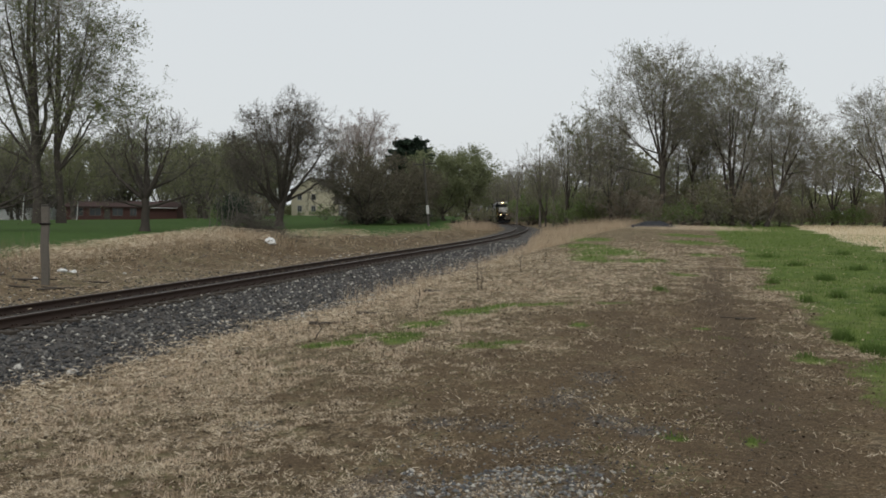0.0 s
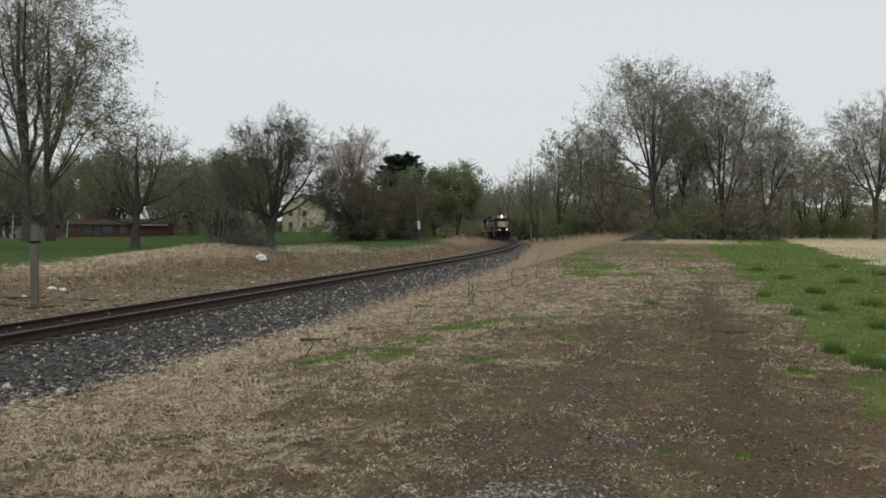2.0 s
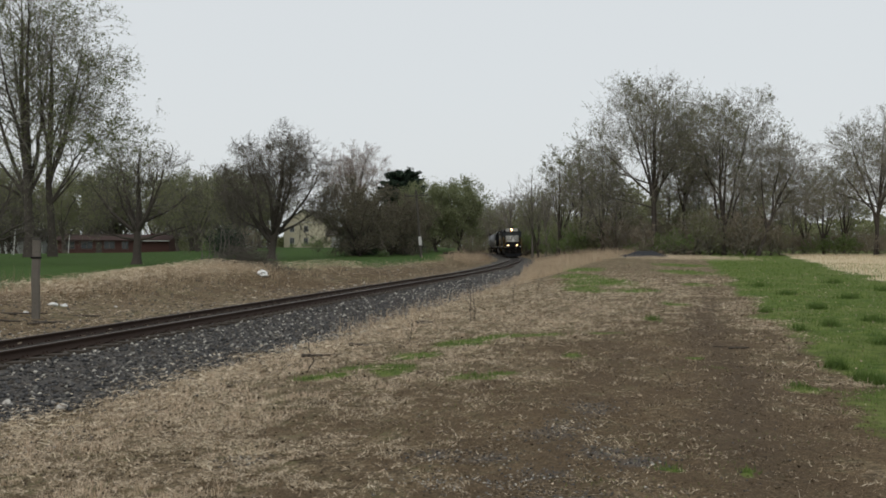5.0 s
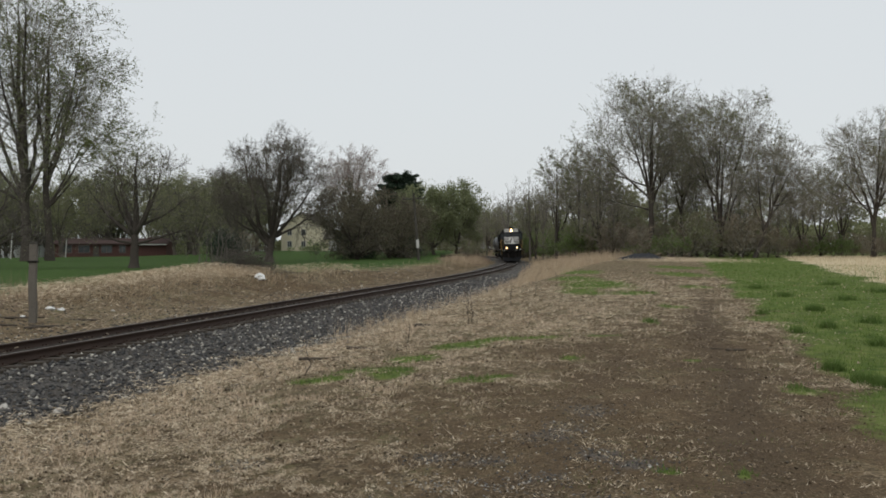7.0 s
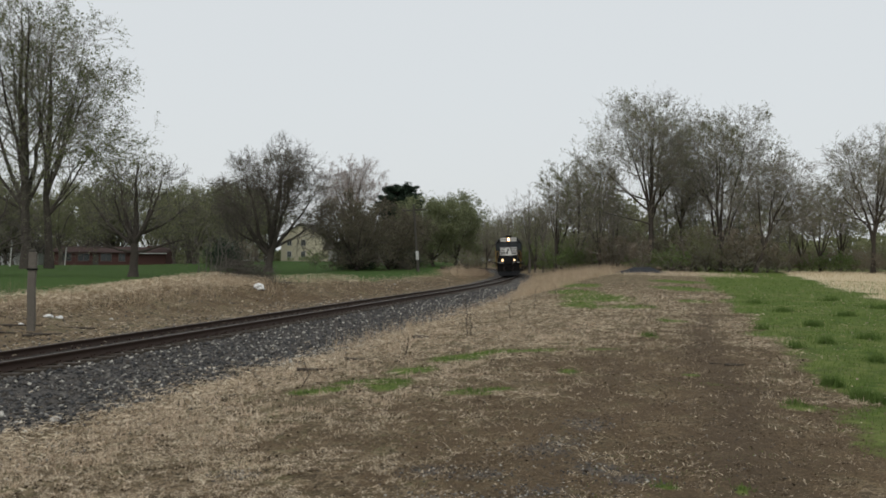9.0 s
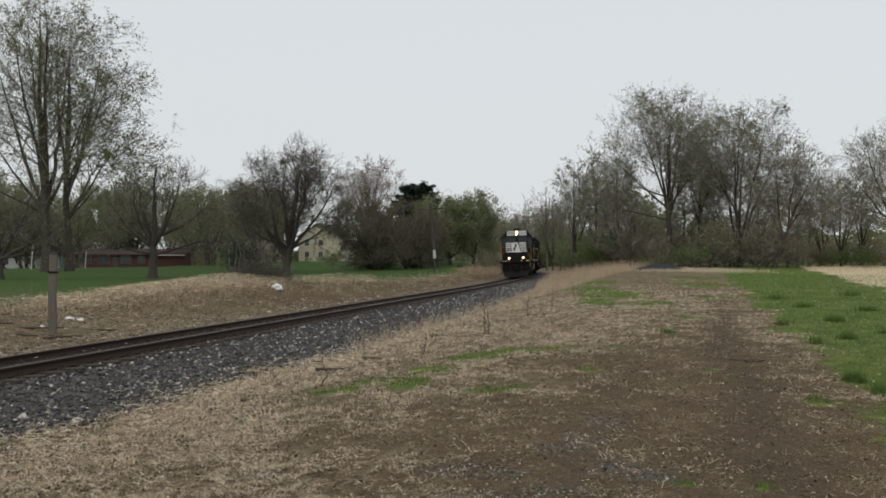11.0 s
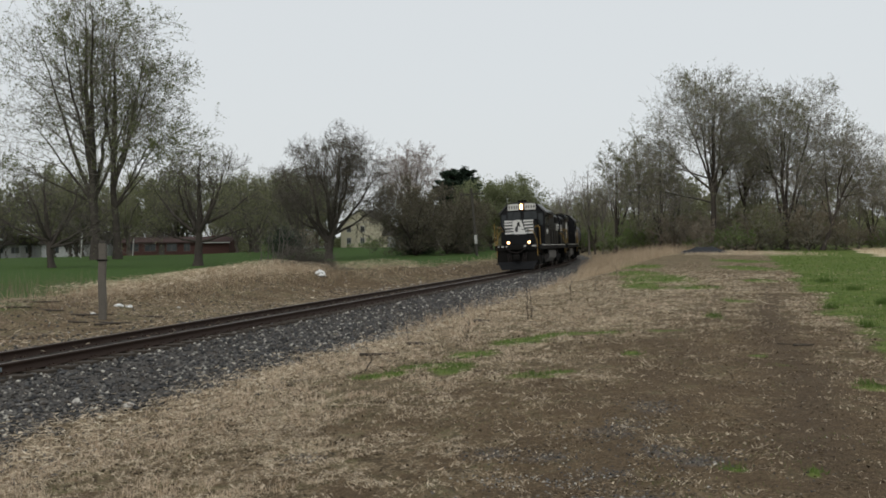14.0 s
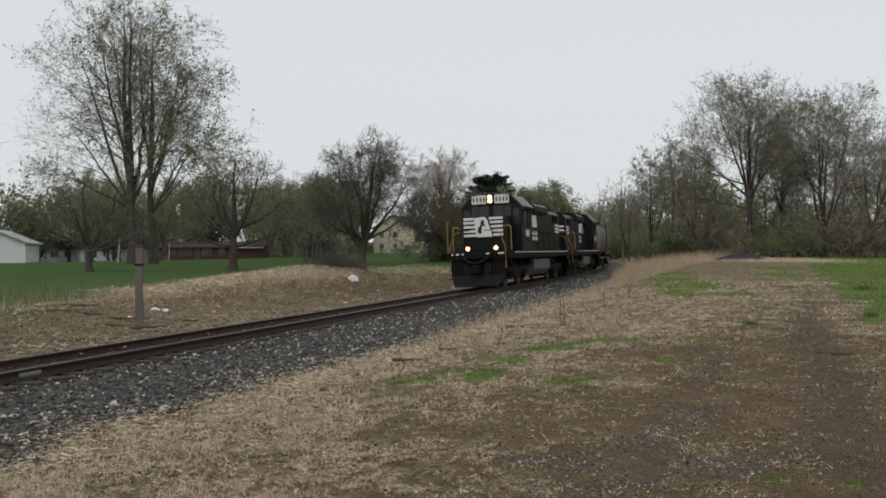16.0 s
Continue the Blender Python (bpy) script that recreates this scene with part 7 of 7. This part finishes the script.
def ground_cover():
    rng = np.random.default_rng(77)
    # ballast
    n = 24000
    x, y = along_track(rng, n, 6, 70, 0.86, 4.75, 1.9)
    keep = ground_masks(x, y)[1] > rng.uniform(0.2, 0.9, n)
    x, y = x[keep], y[keep]
    stones(len(x), x, y, rng.uniform(0.018, 0.046, len(x)) * (1 + 0.014 * y), "ballast", "loose grey crushed-stone ballast with pale pieces", rng)
    n = 3500
    x, y = along_track(rng, n, 8, 60, -3.0, -0.86, 1.6)
    u = off_track(x, y)
    keep = np.abs(np.abs(u) - 0.755) > 0.12
    x, y = x[keep], y[keep]
    stones(len(x), x, y, rng.uniform(0.02, 0.042, len(x)), "ballast", "loose grey ballast beyond the far rail", rng)
    n = 1700
    spot = np.array(CHIP_SPOTS)[rng.integers(0, len(CHIP_SPOTS), n)]
    x, y = rng.normal(spot[:, 0], 0.85 * spot[:, 2]), rng.normal(spot[:, 1], 0.85 * spot[:, 3])
    stones(n, x, y, rng.uniform(0.006, 0.017, n), "road_gravel", "scattered blue-grey gravel trodden into the soil", rng, 0.1)
    # a spill of coarser gravel, thinning out up the meadow
    n = 4600
    x, y = rng.uniform(-0.65, 1.15, n), 4.2 + 2.5 * rng.uniform(0, 1, n)
    edge = np.exp(-(((x - 0.27) / 0.62) ** 2) ** 2)
    want = edge * np.where(y < 5.62 + 0.25 * wobble(x, y, 0.4, 5.0), 0.75, 0.7 * step(0.46, 0.62, mottle(x, y, 0.22, 4)) * step(6.9, 6.0, y))
    keep = want > rng.uniform(0, 1, n)
    x, y = x[keep], y[keep]
    spill = stones(len(x), x, y, np.where(y < 5.8, rng.uniform(0.010, 0.024, len(x)), rng.uniform(0.006, 0.015, len(x))), "road_gravel", "spill of grey and pale gravel lying on the soil", rng, 0.15)
    spill.data.materials[0] = M_GRAVEL
    n = 900
    x, y = scatter(rng, n, 4.2, 14, -5, 22)
    stones(n, x, y, rng.uniform(0.005, 0.013, n), "road_gravel", "small stones strewn over the bare soil", rng, 0.1)
    n = 9000
    x, y = scatter(rng, n, 4.0, 20, -20, 30)
    keep = ground_masks(x, y)[2] > rng.uniform(0.2, 1.0, n)
    x, y = x[keep], y[keep]
    clods = stones(len(x), x, y, rng.uniform(0.004, 0.011, len(x)) * (1 + 0.05 * y), "soil_clods", "crumbled brown clods on the bare soil", rng, 0.2)
    clods.data.materials[0] = M_CLOD
    # chaff and crumbled leaves over the soil
    n = 420000
    x, y = scatter(rng, n, 4.2, 28, -24, 28)
    keep = rng.uniform(0.12, 1, n) < clumped(x + 7.7, y)
    x, y = x[keep], y[keep]
    n = len(x)
    lawn, gravel, soil = ground_masks(x, y)[:3]
    keep = np.clip(soil, 0, 1) * np.clip(0.28 + 0.7 * wobble(x, y, 0.6, 3.0) + 0.6 * wobble(x, y, 0.18, 8.0), 0.03, 1) * (1 - lawn) * (off_track(x, y) > 4.4) > rng.uniform(0, 1, n)
    x, y = x[keep], y[keep]
    v, f = straw_bits(x, y, 0.008 + 0.0020 * y, 0.0026 * (1 + 0.15 * y), rng, 0.010)
    tagged(link("chaff", fast_mesh("chaff", v, f), M_CHAFF), "broken brown chaff and leaf crumbs on bare soil", "chaff", kind="stuff")
    # mown straw
    n = 1700000
    x, y = scatter(rng, n, 3.8, 62, -36, 30)
    keep = rng.uniform(0.06, 1, n) < clumped(x, y) ** 1.3 + 0.6 * step(10, 22, y)
    x, y = x[keep], y[keep]
    n = len(x)
    masks = ground_masks(x, y)
    lawn, gravel, soil = masks[:3]
    u = off_track(x, y)
    want = (1 - 0.85 * masks[6]) * (1 - 0.5 * masks[8]) * np.clip(1.05 - 1.2 * soil + 0.5 * wobble(x, y, 0.35, 12.0) + 0.4 * wobble(x, y, 0.13, 2.0), 0.04, 1) * (1 - gravel) * step(62, 20, y) * (1 - 0.94 * lawn) * (u > 3.4) * np.clip(0.44 + 0.5 * step(-1.8, -3.2, x) + 0.7 * wobble(x, y, 0.8, 9.0) + 0.3 * wobble(x, y, 0.3, 4.0), 0.08, 1)
    keep = want > rng.uniform(0, 1, n)
    x, y = x[keep], y[keep]
    v, f = straw_bits(x, y, (0.008 + 0.0020 * y) * np.where(ground_masks(x, y)[2] > 0.4, 0.7, 1.0) * rng.choice([0.7, 1.2, 2.8], len(x), p=[0.60, 0.36, 0.04]), 0.0021 * (1 + 0.16 * y), rng, 0.03)
    tagged(link("mown_straw", fast_mesh("mown_straw", v, f), M_STRAW), "matted pale straw of last year's mown grass", "straw", kind="stuff")
    n = 90000
    x, y = along_track(rng, n, 12, 75, -9.5, -2.4, 1.4)
    u = off_track(x, y)
    keep = (1 - 0.8 * step(34, 44, y)) * np.clip(0.18 + 0.45 * wobble(x, y, 1.2, 3.0) + 1.0 * np.exp(-((u - crest_at(y)) / 1.2) ** 2), 0.05, 1) > rng.uniform(0, 1, n)
    x, y = x[keep], y[keep]
    v, f = straw_bits(x, y, 0.12, 0.011, rng, 0.04)
    tagged(link("bank_straw", fast_mesh("bank_straw", v, f), M_STRAW), "flattened dry grass on the railway bank", "straw", kind="stuff")
    n = 80000
    y = 14 + 42 * rng.uniform(0, 1, n) ** 1.1
    u = crest_at(y) + rng.normal(0.25, 0.65, n)
    keep = step(24.5, 30, y) * (1 - 0.75 * step(38, 45, y)) * np.clip(0.55 + 0.8 * wobble(y, u, 1.6, 2.0), 0.1, 1) > rng.uniform(0, 1, n)
    y, u = y[keep], u[keep]
    k = np.sqrt(1 + 0.21 ** 2)
    v, f = straw_bits(track_x(y) + u / k, y - u * 0.21 / k, 0.16, 0.011, rng, 0.34)
    tagged(link("crest_grass", fast_mesh("crest_grass", v, f), M_PALESTRAW), "bleached flattened grass along the bank's crest", "grass", kind="stuff")
    # leaves and chippings between the rails
    n = 1300
    x, y = along_track(rng, n, 9, 60, -0.66, 0.66, 1.4)
    v, f = straw_bits(x, y, 0.06, 0.008, rng, 0.03)
    v[:, 2] += np.repeat(RAIL_Z - 0.14 - ground_z(x, y), 4)
    tagged(link("track_litter", fast_mesh("track_litter", v, f), M_STRAW), "pale straw and chips caught between the rails", "straw", kind="stuff")
    n = 170000
    x, y = scatter(rng, n, 5, 45, -36, 12)
    u = off_track(x, y)
    keep = np.exp(-((u - 4.4 - shoulder(y) - 0.4 * wobble(x, y, 1.1, 5.0)) / 1.0) ** 2) * np.clip(0.6 + 0.7 * wobble(x, y, 0.9, 1.0), 0.1, 1) * (0.25 + 0.75 * clumped(x, y)) > rng.uniform(0, 1, n)
    v, f = straw_bits(x[keep], y[keep], 0.06 + 0.0022 * y[keep], 0.0046 + 0.00022 * y[keep], rng, 0.11)
    tagged(link("edge_grass", fast_mesh("edge_grass", v, f), M_PALESTRAW), "bleached dry grass where the ballast ends", "grass", kind="stuff")
    n = 1500
    x, y = along_track(rng, n, 8, 45, 4.0, 5.6, 1.5)
    stones(n, x, y, rng.uniform(0.012, 0.035, n), "stray_ballast", "stray ballast stones in the dry grass", rng)
    n = 60000
    x, y = scatter(rng, n, 4.0, 30, -36, 26)
    keep = np.clip(-0.1 + 0.9 * wobble(x, y, 1.3, 8.0) + 0.4 * wobble(x, y, 0.4, 3.0), 0, 1) * (off_track(x, y) > 4.6) > rng.uniform(0, 1, n)
    v, f = blades(x[keep], y[keep], 0.035, 0.006, 0.9, rng)
    tagged(link("thatch_sprouts", fast_mesh("thatch_sprouts", v, f), M_BLADE), "first green shoots in the thatch", "grass", kind="stuff")
    n = 3200
    x, y = along_track(rng, n, 14, 75, -7.5, -2.5, 1.4)
    stones(n, x, y, rng.uniform(0.015, 0.05, n), "bank_stones", "stray grey and pale stones on the bare bank", rng)
    n = 900
    x, y = along_track(rng, n, 17, 29, 3.7, 5.0)
    keep = clumped(x + 3.0, y) > 0.3
    x, y = x[keep], y[keep]
    rubble = stones(len(x), x, y, rng.uniform(0.015, 0.036, len(x)), "pale_rubble", "pale crushed limestone spilled beside the ballast", rng)
    rubble.data.materials[0] = M_RUBBLE
    n = 9000
    x, y = side_of(1200) * 88 + rng.normal(size=n) * 2.6, 88 + rng.normal(size=n) * 5.0
    keep = mottle(x, y, 1.2, 5) > 0.35
    v, f = blades(x[keep], y[keep], 0.30, 0.030, 0.8, rng)
    tagged(link("bleached_grass", fast_mesh("bleached_grass", v, f), M_PALESTRAW), "bleached tall grass beside the gravel heap", "grass", kind="stuff")
    # tangles of bleached straw with dark hollows between them
    n = 80000
    x, y = scatter(rng, n, 4.0, 42, -36, 27)
    masks = ground_masks(x, y)
    lawn, gravel, soil = masks[:3]
    u = off_track(x, y)
    want = (1 - 0.9 * masks[6]) * clumped(x, y) ** 1.4 * np.clip(1.12 - 1.3 * soil, 0.01, 1) * (1 - gravel) * np.clip(1 - 1.4 * lawn, 0, 1) * (u > 3.5) * np.clip(0.7 + 0.7 * wobble(x, y, 0.9, 4.0), 0, 1)
    keep = want > rng.uniform(0, 1, n)
    k = 11
    x, y = np.repeat(x[keep], k), np.repeat(y[keep], k)
    spread = 0.014 + 0.0022 * y
    x, y = x + rng.normal(size=len(x)) * spread, y + rng.normal(size=len(x)) * spread
    v, f = blades(x, y, 0.034 + 0.0028 * y, 0.0044 * (1 + 0.10 * y), 4.0, rng)
    v[:, 2] += np.repeat(rng.uniform(0.0, 0.02, len(x)), 3)
    tagged(link("straw_tangles", fast_mesh("straw_tangles", v, f), M_PALESTRAW), "bleached straw tangles raised above the thatch", "straw", kind="stuff")
    # raised tufts of last year's grass
    n = 9000
    x, y = scatter(rng, n, 4.2, 24, -36, 26)
    masks = ground_masks(x, y)
    u = off_track(x, y)
    want = (1 - masks[1]) * np.clip(1 - 2.2 * masks[2], 0, 1) * np.clip(1 - 1.4 * masks[0], 0, 1) * (u > 4.0) * np.clip(0.75 * step(0.5, 0.72, mottle(x, y, 0.55, 12)) + np.exp(-((u - 5.0 - shoulder(y)) / 0.7) ** 2), 0, 1)
    keep = want > rng.uniform(0, 1, n)
    k = 26
    x, y = np.repeat(x[keep], k), np.repeat(y[keep], k)
    spread = 0.022 + 0.0014 * y
    x, y = x + rng.normal(size=len(x)) * spread, y + rng.normal(size=len(x)) * spread
    v, f = blades(x, y, 0.065 + 0.003 * y, 0.0044 * (1 + 0.09 * y), 1.5, rng)
    tagged(link("straw_tufts", fast_mesh("straw_tufts", v, f), M_TUFT), "bleached tufts of last year's grass standing in the thatch", "grass", kind="stuff")
    n = 520
    x, y = along_track(rng, n, 34, 85, -7.2, -3.0)
    v, f = straw_bits(x, y, 0.12, 0.035, rng, 0.04)
    tagged(link("bark_chips", fast_mesh("bark_chips", v, f), M_PALESTRAW), "pale splintered wood and bark strewn on the bank", "wood chips", kind="stuff")
    # dead leaves and clots of old thatch
    n = 42000
    x, y = scatter(rng, n, 4.2, 17, -36, 26)
    masks = ground_masks(x, y)
    u = off_track(x, y)
    keep = (u > 3.6) * (1 - masks[1]) * (1 - 0.8 * masks[0]) * np.clip(1 - 1.35 * masks[2], 0.04, 1) * (0.15 + 0.85 * step(0.45, 0.65, mottle(x, y, 0.35, 9))) * 0.55 > rng.uniform(0, 1, n)
    x, y = x[keep], y[keep]
    pts = np.stack([x, y, ground_z(x, y) + rng.uniform(0.004, 0.035, len(x))], 1)
    v, f = cards(pts, 0.009 + 0.0009 * y[:, None], rng, 0.55)
    tagged(link("dead_leaves", fast_mesh("dead_leaves", v, f), M_DEADLEAF), "curled dead leaves and dark thatch clots in the straw", "leaves", kind="stuff")
    # low dry tussocks in the thatch
    n = 60000
    x, y = scatter(rng, n, 4.0, 55, -36, 26)
    masks = ground_masks(x, y)
    lawn, gravel, soil = masks[:3]
    u = off_track(x, y)
    want = (1 - 0.9 * masks[8]) * (1 - soil) * (1 - gravel) * (1 - lawn) * (u > 3.6) * np.clip(0.25 + 1.1 * wobble(x, y, 1.4, 6.0) + 0.9 * np.exp(-((u - 4.6) / 0.8) ** 2), 0, 1)
    keep = want > rng.uniform(0, 1, n)
    x, y = x[keep], y[keep]
    v, f = blades(x, y, 0.09 + 0.0015 * y, 0.005 * (1 + 0.06 * y), 2.2, rng)
    tagged(link("dry_grass", fast_mesh("dry_grass", v, f), M_STRAW), "short dry tussocks in the mown thatch", "grass", kind="stuff")
    # spring grass
    n = 240000
    x, y = scatter(rng, n, 4.5, 75, -22, 33)
    lawn = ground_masks(x, y)[0]
    u = off_track(x, y)
    keep = (lawn * np.clip(0.75 + 0.6 * wobble(x, y, 0.7, 2.0), 0.1, 1) > rng.uniform(0.15, 1, n)) & (u > 3)
    x, y = x[keep], y[keep]
    v, f = blades(x, y, 0.055 + 0.0012 * y, 0.006 * (1 + 0.07 * y), 0.6, rng)
    tagged(link("spring_grass", fast_mesh("spring_grass", v, f), M_BLADE), "short fresh green spring grass", "grass", kind="stuff")
    cx, cy, cn = [], [], 0
    for px, y0, r, k in ((1470, 11.9, 0.10, 420), (1482, 11.8, 0.09, 260), (1535, 10.7, 0.14, 620), (1556, 10.5, 0.12, 500), (1520, 10.9, 0.10, 300), (1440, 22.5, 0.22, 500), (1465, 17.5, 0.16, 300), (1540, 18.5, 0.2, 350),
                         (1500, 26.0, 0.25, 300), (1390, 28.0, 0.25, 260), (1350, 21.0, 0.16, 160), (1555, 14.5, 0.14, 240), (1412, 16.5, 0.12, 180), (1340, 33.0, 0.3, 240), (1470, 36.0, 0.3, 240), (1560, 30.0, 0.3, 300),
                         (1180, 6.5, 0.06, 70), (1327, 6.4, 0.05, 60), (1152, 19.0, 0.14, 120), (690, 12.7, 0.3, 110), (1410, 10.2, 0.12, 90), (830, 11.5, 0.3, 80)):
        k = int(0.7 * k)
        cx.append(rng.normal(side_of(px) * y0, 0.6 * r, k))
        cy.append(rng.normal(y0, 0.6 * r, k))
    x, y = np.concatenate(cx), np.concatenate(cy)
    v, f = blades(x, y, np.where(y < 9, 0.035, np.where(x < 4.7, 0.055, 0.10) + 0.004 * y), np.where(y < 9, 0.004, 0.008 + 0.0006 * y), 0.55, rng)
    tagged(link("grass_tufts", fast_mesh("grass_tufts", v, f), M_DARKBLADE), "rank darker tufts of grass", "grass", kind="stuff")
    # last year's tall growth on the bank, the ditch and along the curve
    sets = []
    n = 30000
    y = 16 + 84 * rng.uniform(0, 1, n) ** 1.3
    u = crest_at(y) + rng.normal(0.35, 0.75, n)
    sets.append((y, u, 0.42, 0.020, 0.75, np.clip(0.6 + 0.8 * wobble(y, u, 2.0), 0.12, 1) * (1 - 0.93 * step(44, 54, y)) * (0.12 + 0.88 * step(24, 29, y))))
    n = 10000
    y = rng.uniform(52, 122, n)
    u = 4.2 - 1.5 * step(52, 75, y) + rng.uniform(0, 1, n) * (1.0 + 0.20 * (y - 50))
    sets.append((y, u, 0.45 + 0.6 * step(62, 88, y), 0.018, 0.25, np.clip(0.7 + 0.8 * wobble(y, u, 3.0), 0.1, 1)))
    n = 5200
    y = rng.uniform(22, 60, n)
    u = rng.normal(4.9, 0.55, n)
    sets.append((y, u, 0.42, 0.010, 0.45, np.clip(0.4 + 0.9 * wobble(y, u, 2.5), 0.05, 1)))
    n = 5200
    y = rng.uniform(86, 142, n)
    u = rng.normal(-4.9, 0.7, n)
    sets.append((y, u, 0.9, 0.016, 0.35, np.clip(0.55 + 0.8 * wobble(y, u, 3.0, 7.0), 0.08, 1) * step(86, 96, y)))
    vs = []
    for y, u, h, w, lean, want in sets:
        keep = want > rng.uniform(0, 1, len(y))
        y, u = y[keep], u[keep]
        h = h[keep] if np.ndim(h) else h
        s = track_slope(y)
        k = np.sqrt(1 + s * s)
        vs.append(blades(track_x(y) + u / k, y - u * s / k, h, w, lean, rng))
    tagged(link("dry_weeds", fast_mesh("dry_weeds", *joined(*vs)), M_REED), "tall dead straw-coloured grass and weeds beside the line", "weeds", kind="stuff")
    vs = []
    for n, y0, y1, u0, u1, h in ((1500, 100, 175, -6.5, -3.2, 0.95),):
        x, y = along_track(rng, n, y0, y1, u0, u1)
        vs.append(blades(x, y, h, 0.018, 0.3, rng))
    x, y = scatter(rng, 1500, 20, 40, -37, -25)
    keep = off_track(x, y) < -5.8
    vs.append(blades(x[keep], y[keep], 0.8, 0.010, 0.4, rng))
    tagged(link("brown_weeds", fast_mesh("brown_weeds", *joined(*vs)), M_BROWNWEED), "brown dead weed stalks along the line", "weeds", kind="stuff")
    n = 26000
    x, y = rng.uniform(16, 62, n), rng.uniform(30, 116, n)
    keep = ground_masks(x, y)[3] > 0.5
    x, y = x[keep], y[keep]
    v, f = blades(x, y, 0.32, 0.035, 0.4, rng)
    tagged(link("stubble", fast_mesh("stubble", v, f), M_STUBBLE), "pale dry stubble of the field", "stubble", kind="stuff")


ground_cover()


# ---------------------------------------------------------------- sleepers under the rails
def sleepers():
    bed = empty("railway_track")
    tagged(bed, "timber sleepers bedded in ballast under the rails", "railway track", kind="structure")
    bm = boxes(((-1.3, -0.115, -0.19), (1.3, 0.115, 0.0)), bevel=0.012)
    me = bpy.data.meshes.new("sleeper")
    bm.to_mesh(me)
    bm.free()
    me.materials.append(M_TIE)
    bm = bmesh.new()
    for s in (-1, 1):
        box(bm, (s * 0.755 - 0.17, -0.09, 0.0), (s * 0.755 + 0.17, 0.09, 0.014))
        for dx in (-0.095, 0.095):
            for dy in (-0.05, 0.05):
                box(bm, (s * 0.755 + dx - 0.014, dy - 0.012, 0.0), (s * 0.755 + dx + 0.014, dy + 0.012, 0.045))
    plates = bpy.data.meshes.new("tie_plate")
    bm.to_mesh(plates)
    bm.free()
    plates.materials.append(M_RAIL)
    s0 = s_at(6.0)
    for i in range(150):
        y = y_at(s0 + i * 0.53)
        ob = new("sleeper", me)
        ob.parent = bed
        h = math.atan(float(track_slope(y)))
        ob.matrix_world = Matrix.Translation((float(track_x(y)), y, RAIL_Z - 0.168)) @ Matrix.Rotation(-h, 4, "Z") @ Matrix.Rotation(-CANT, 4, "Y")
        if i < 90:
            fixing = new("tie_plate", plates)
            fixing.parent = ob
            fixing["label"] = "rusty tie plates and spikes"


sleepers()
motions()
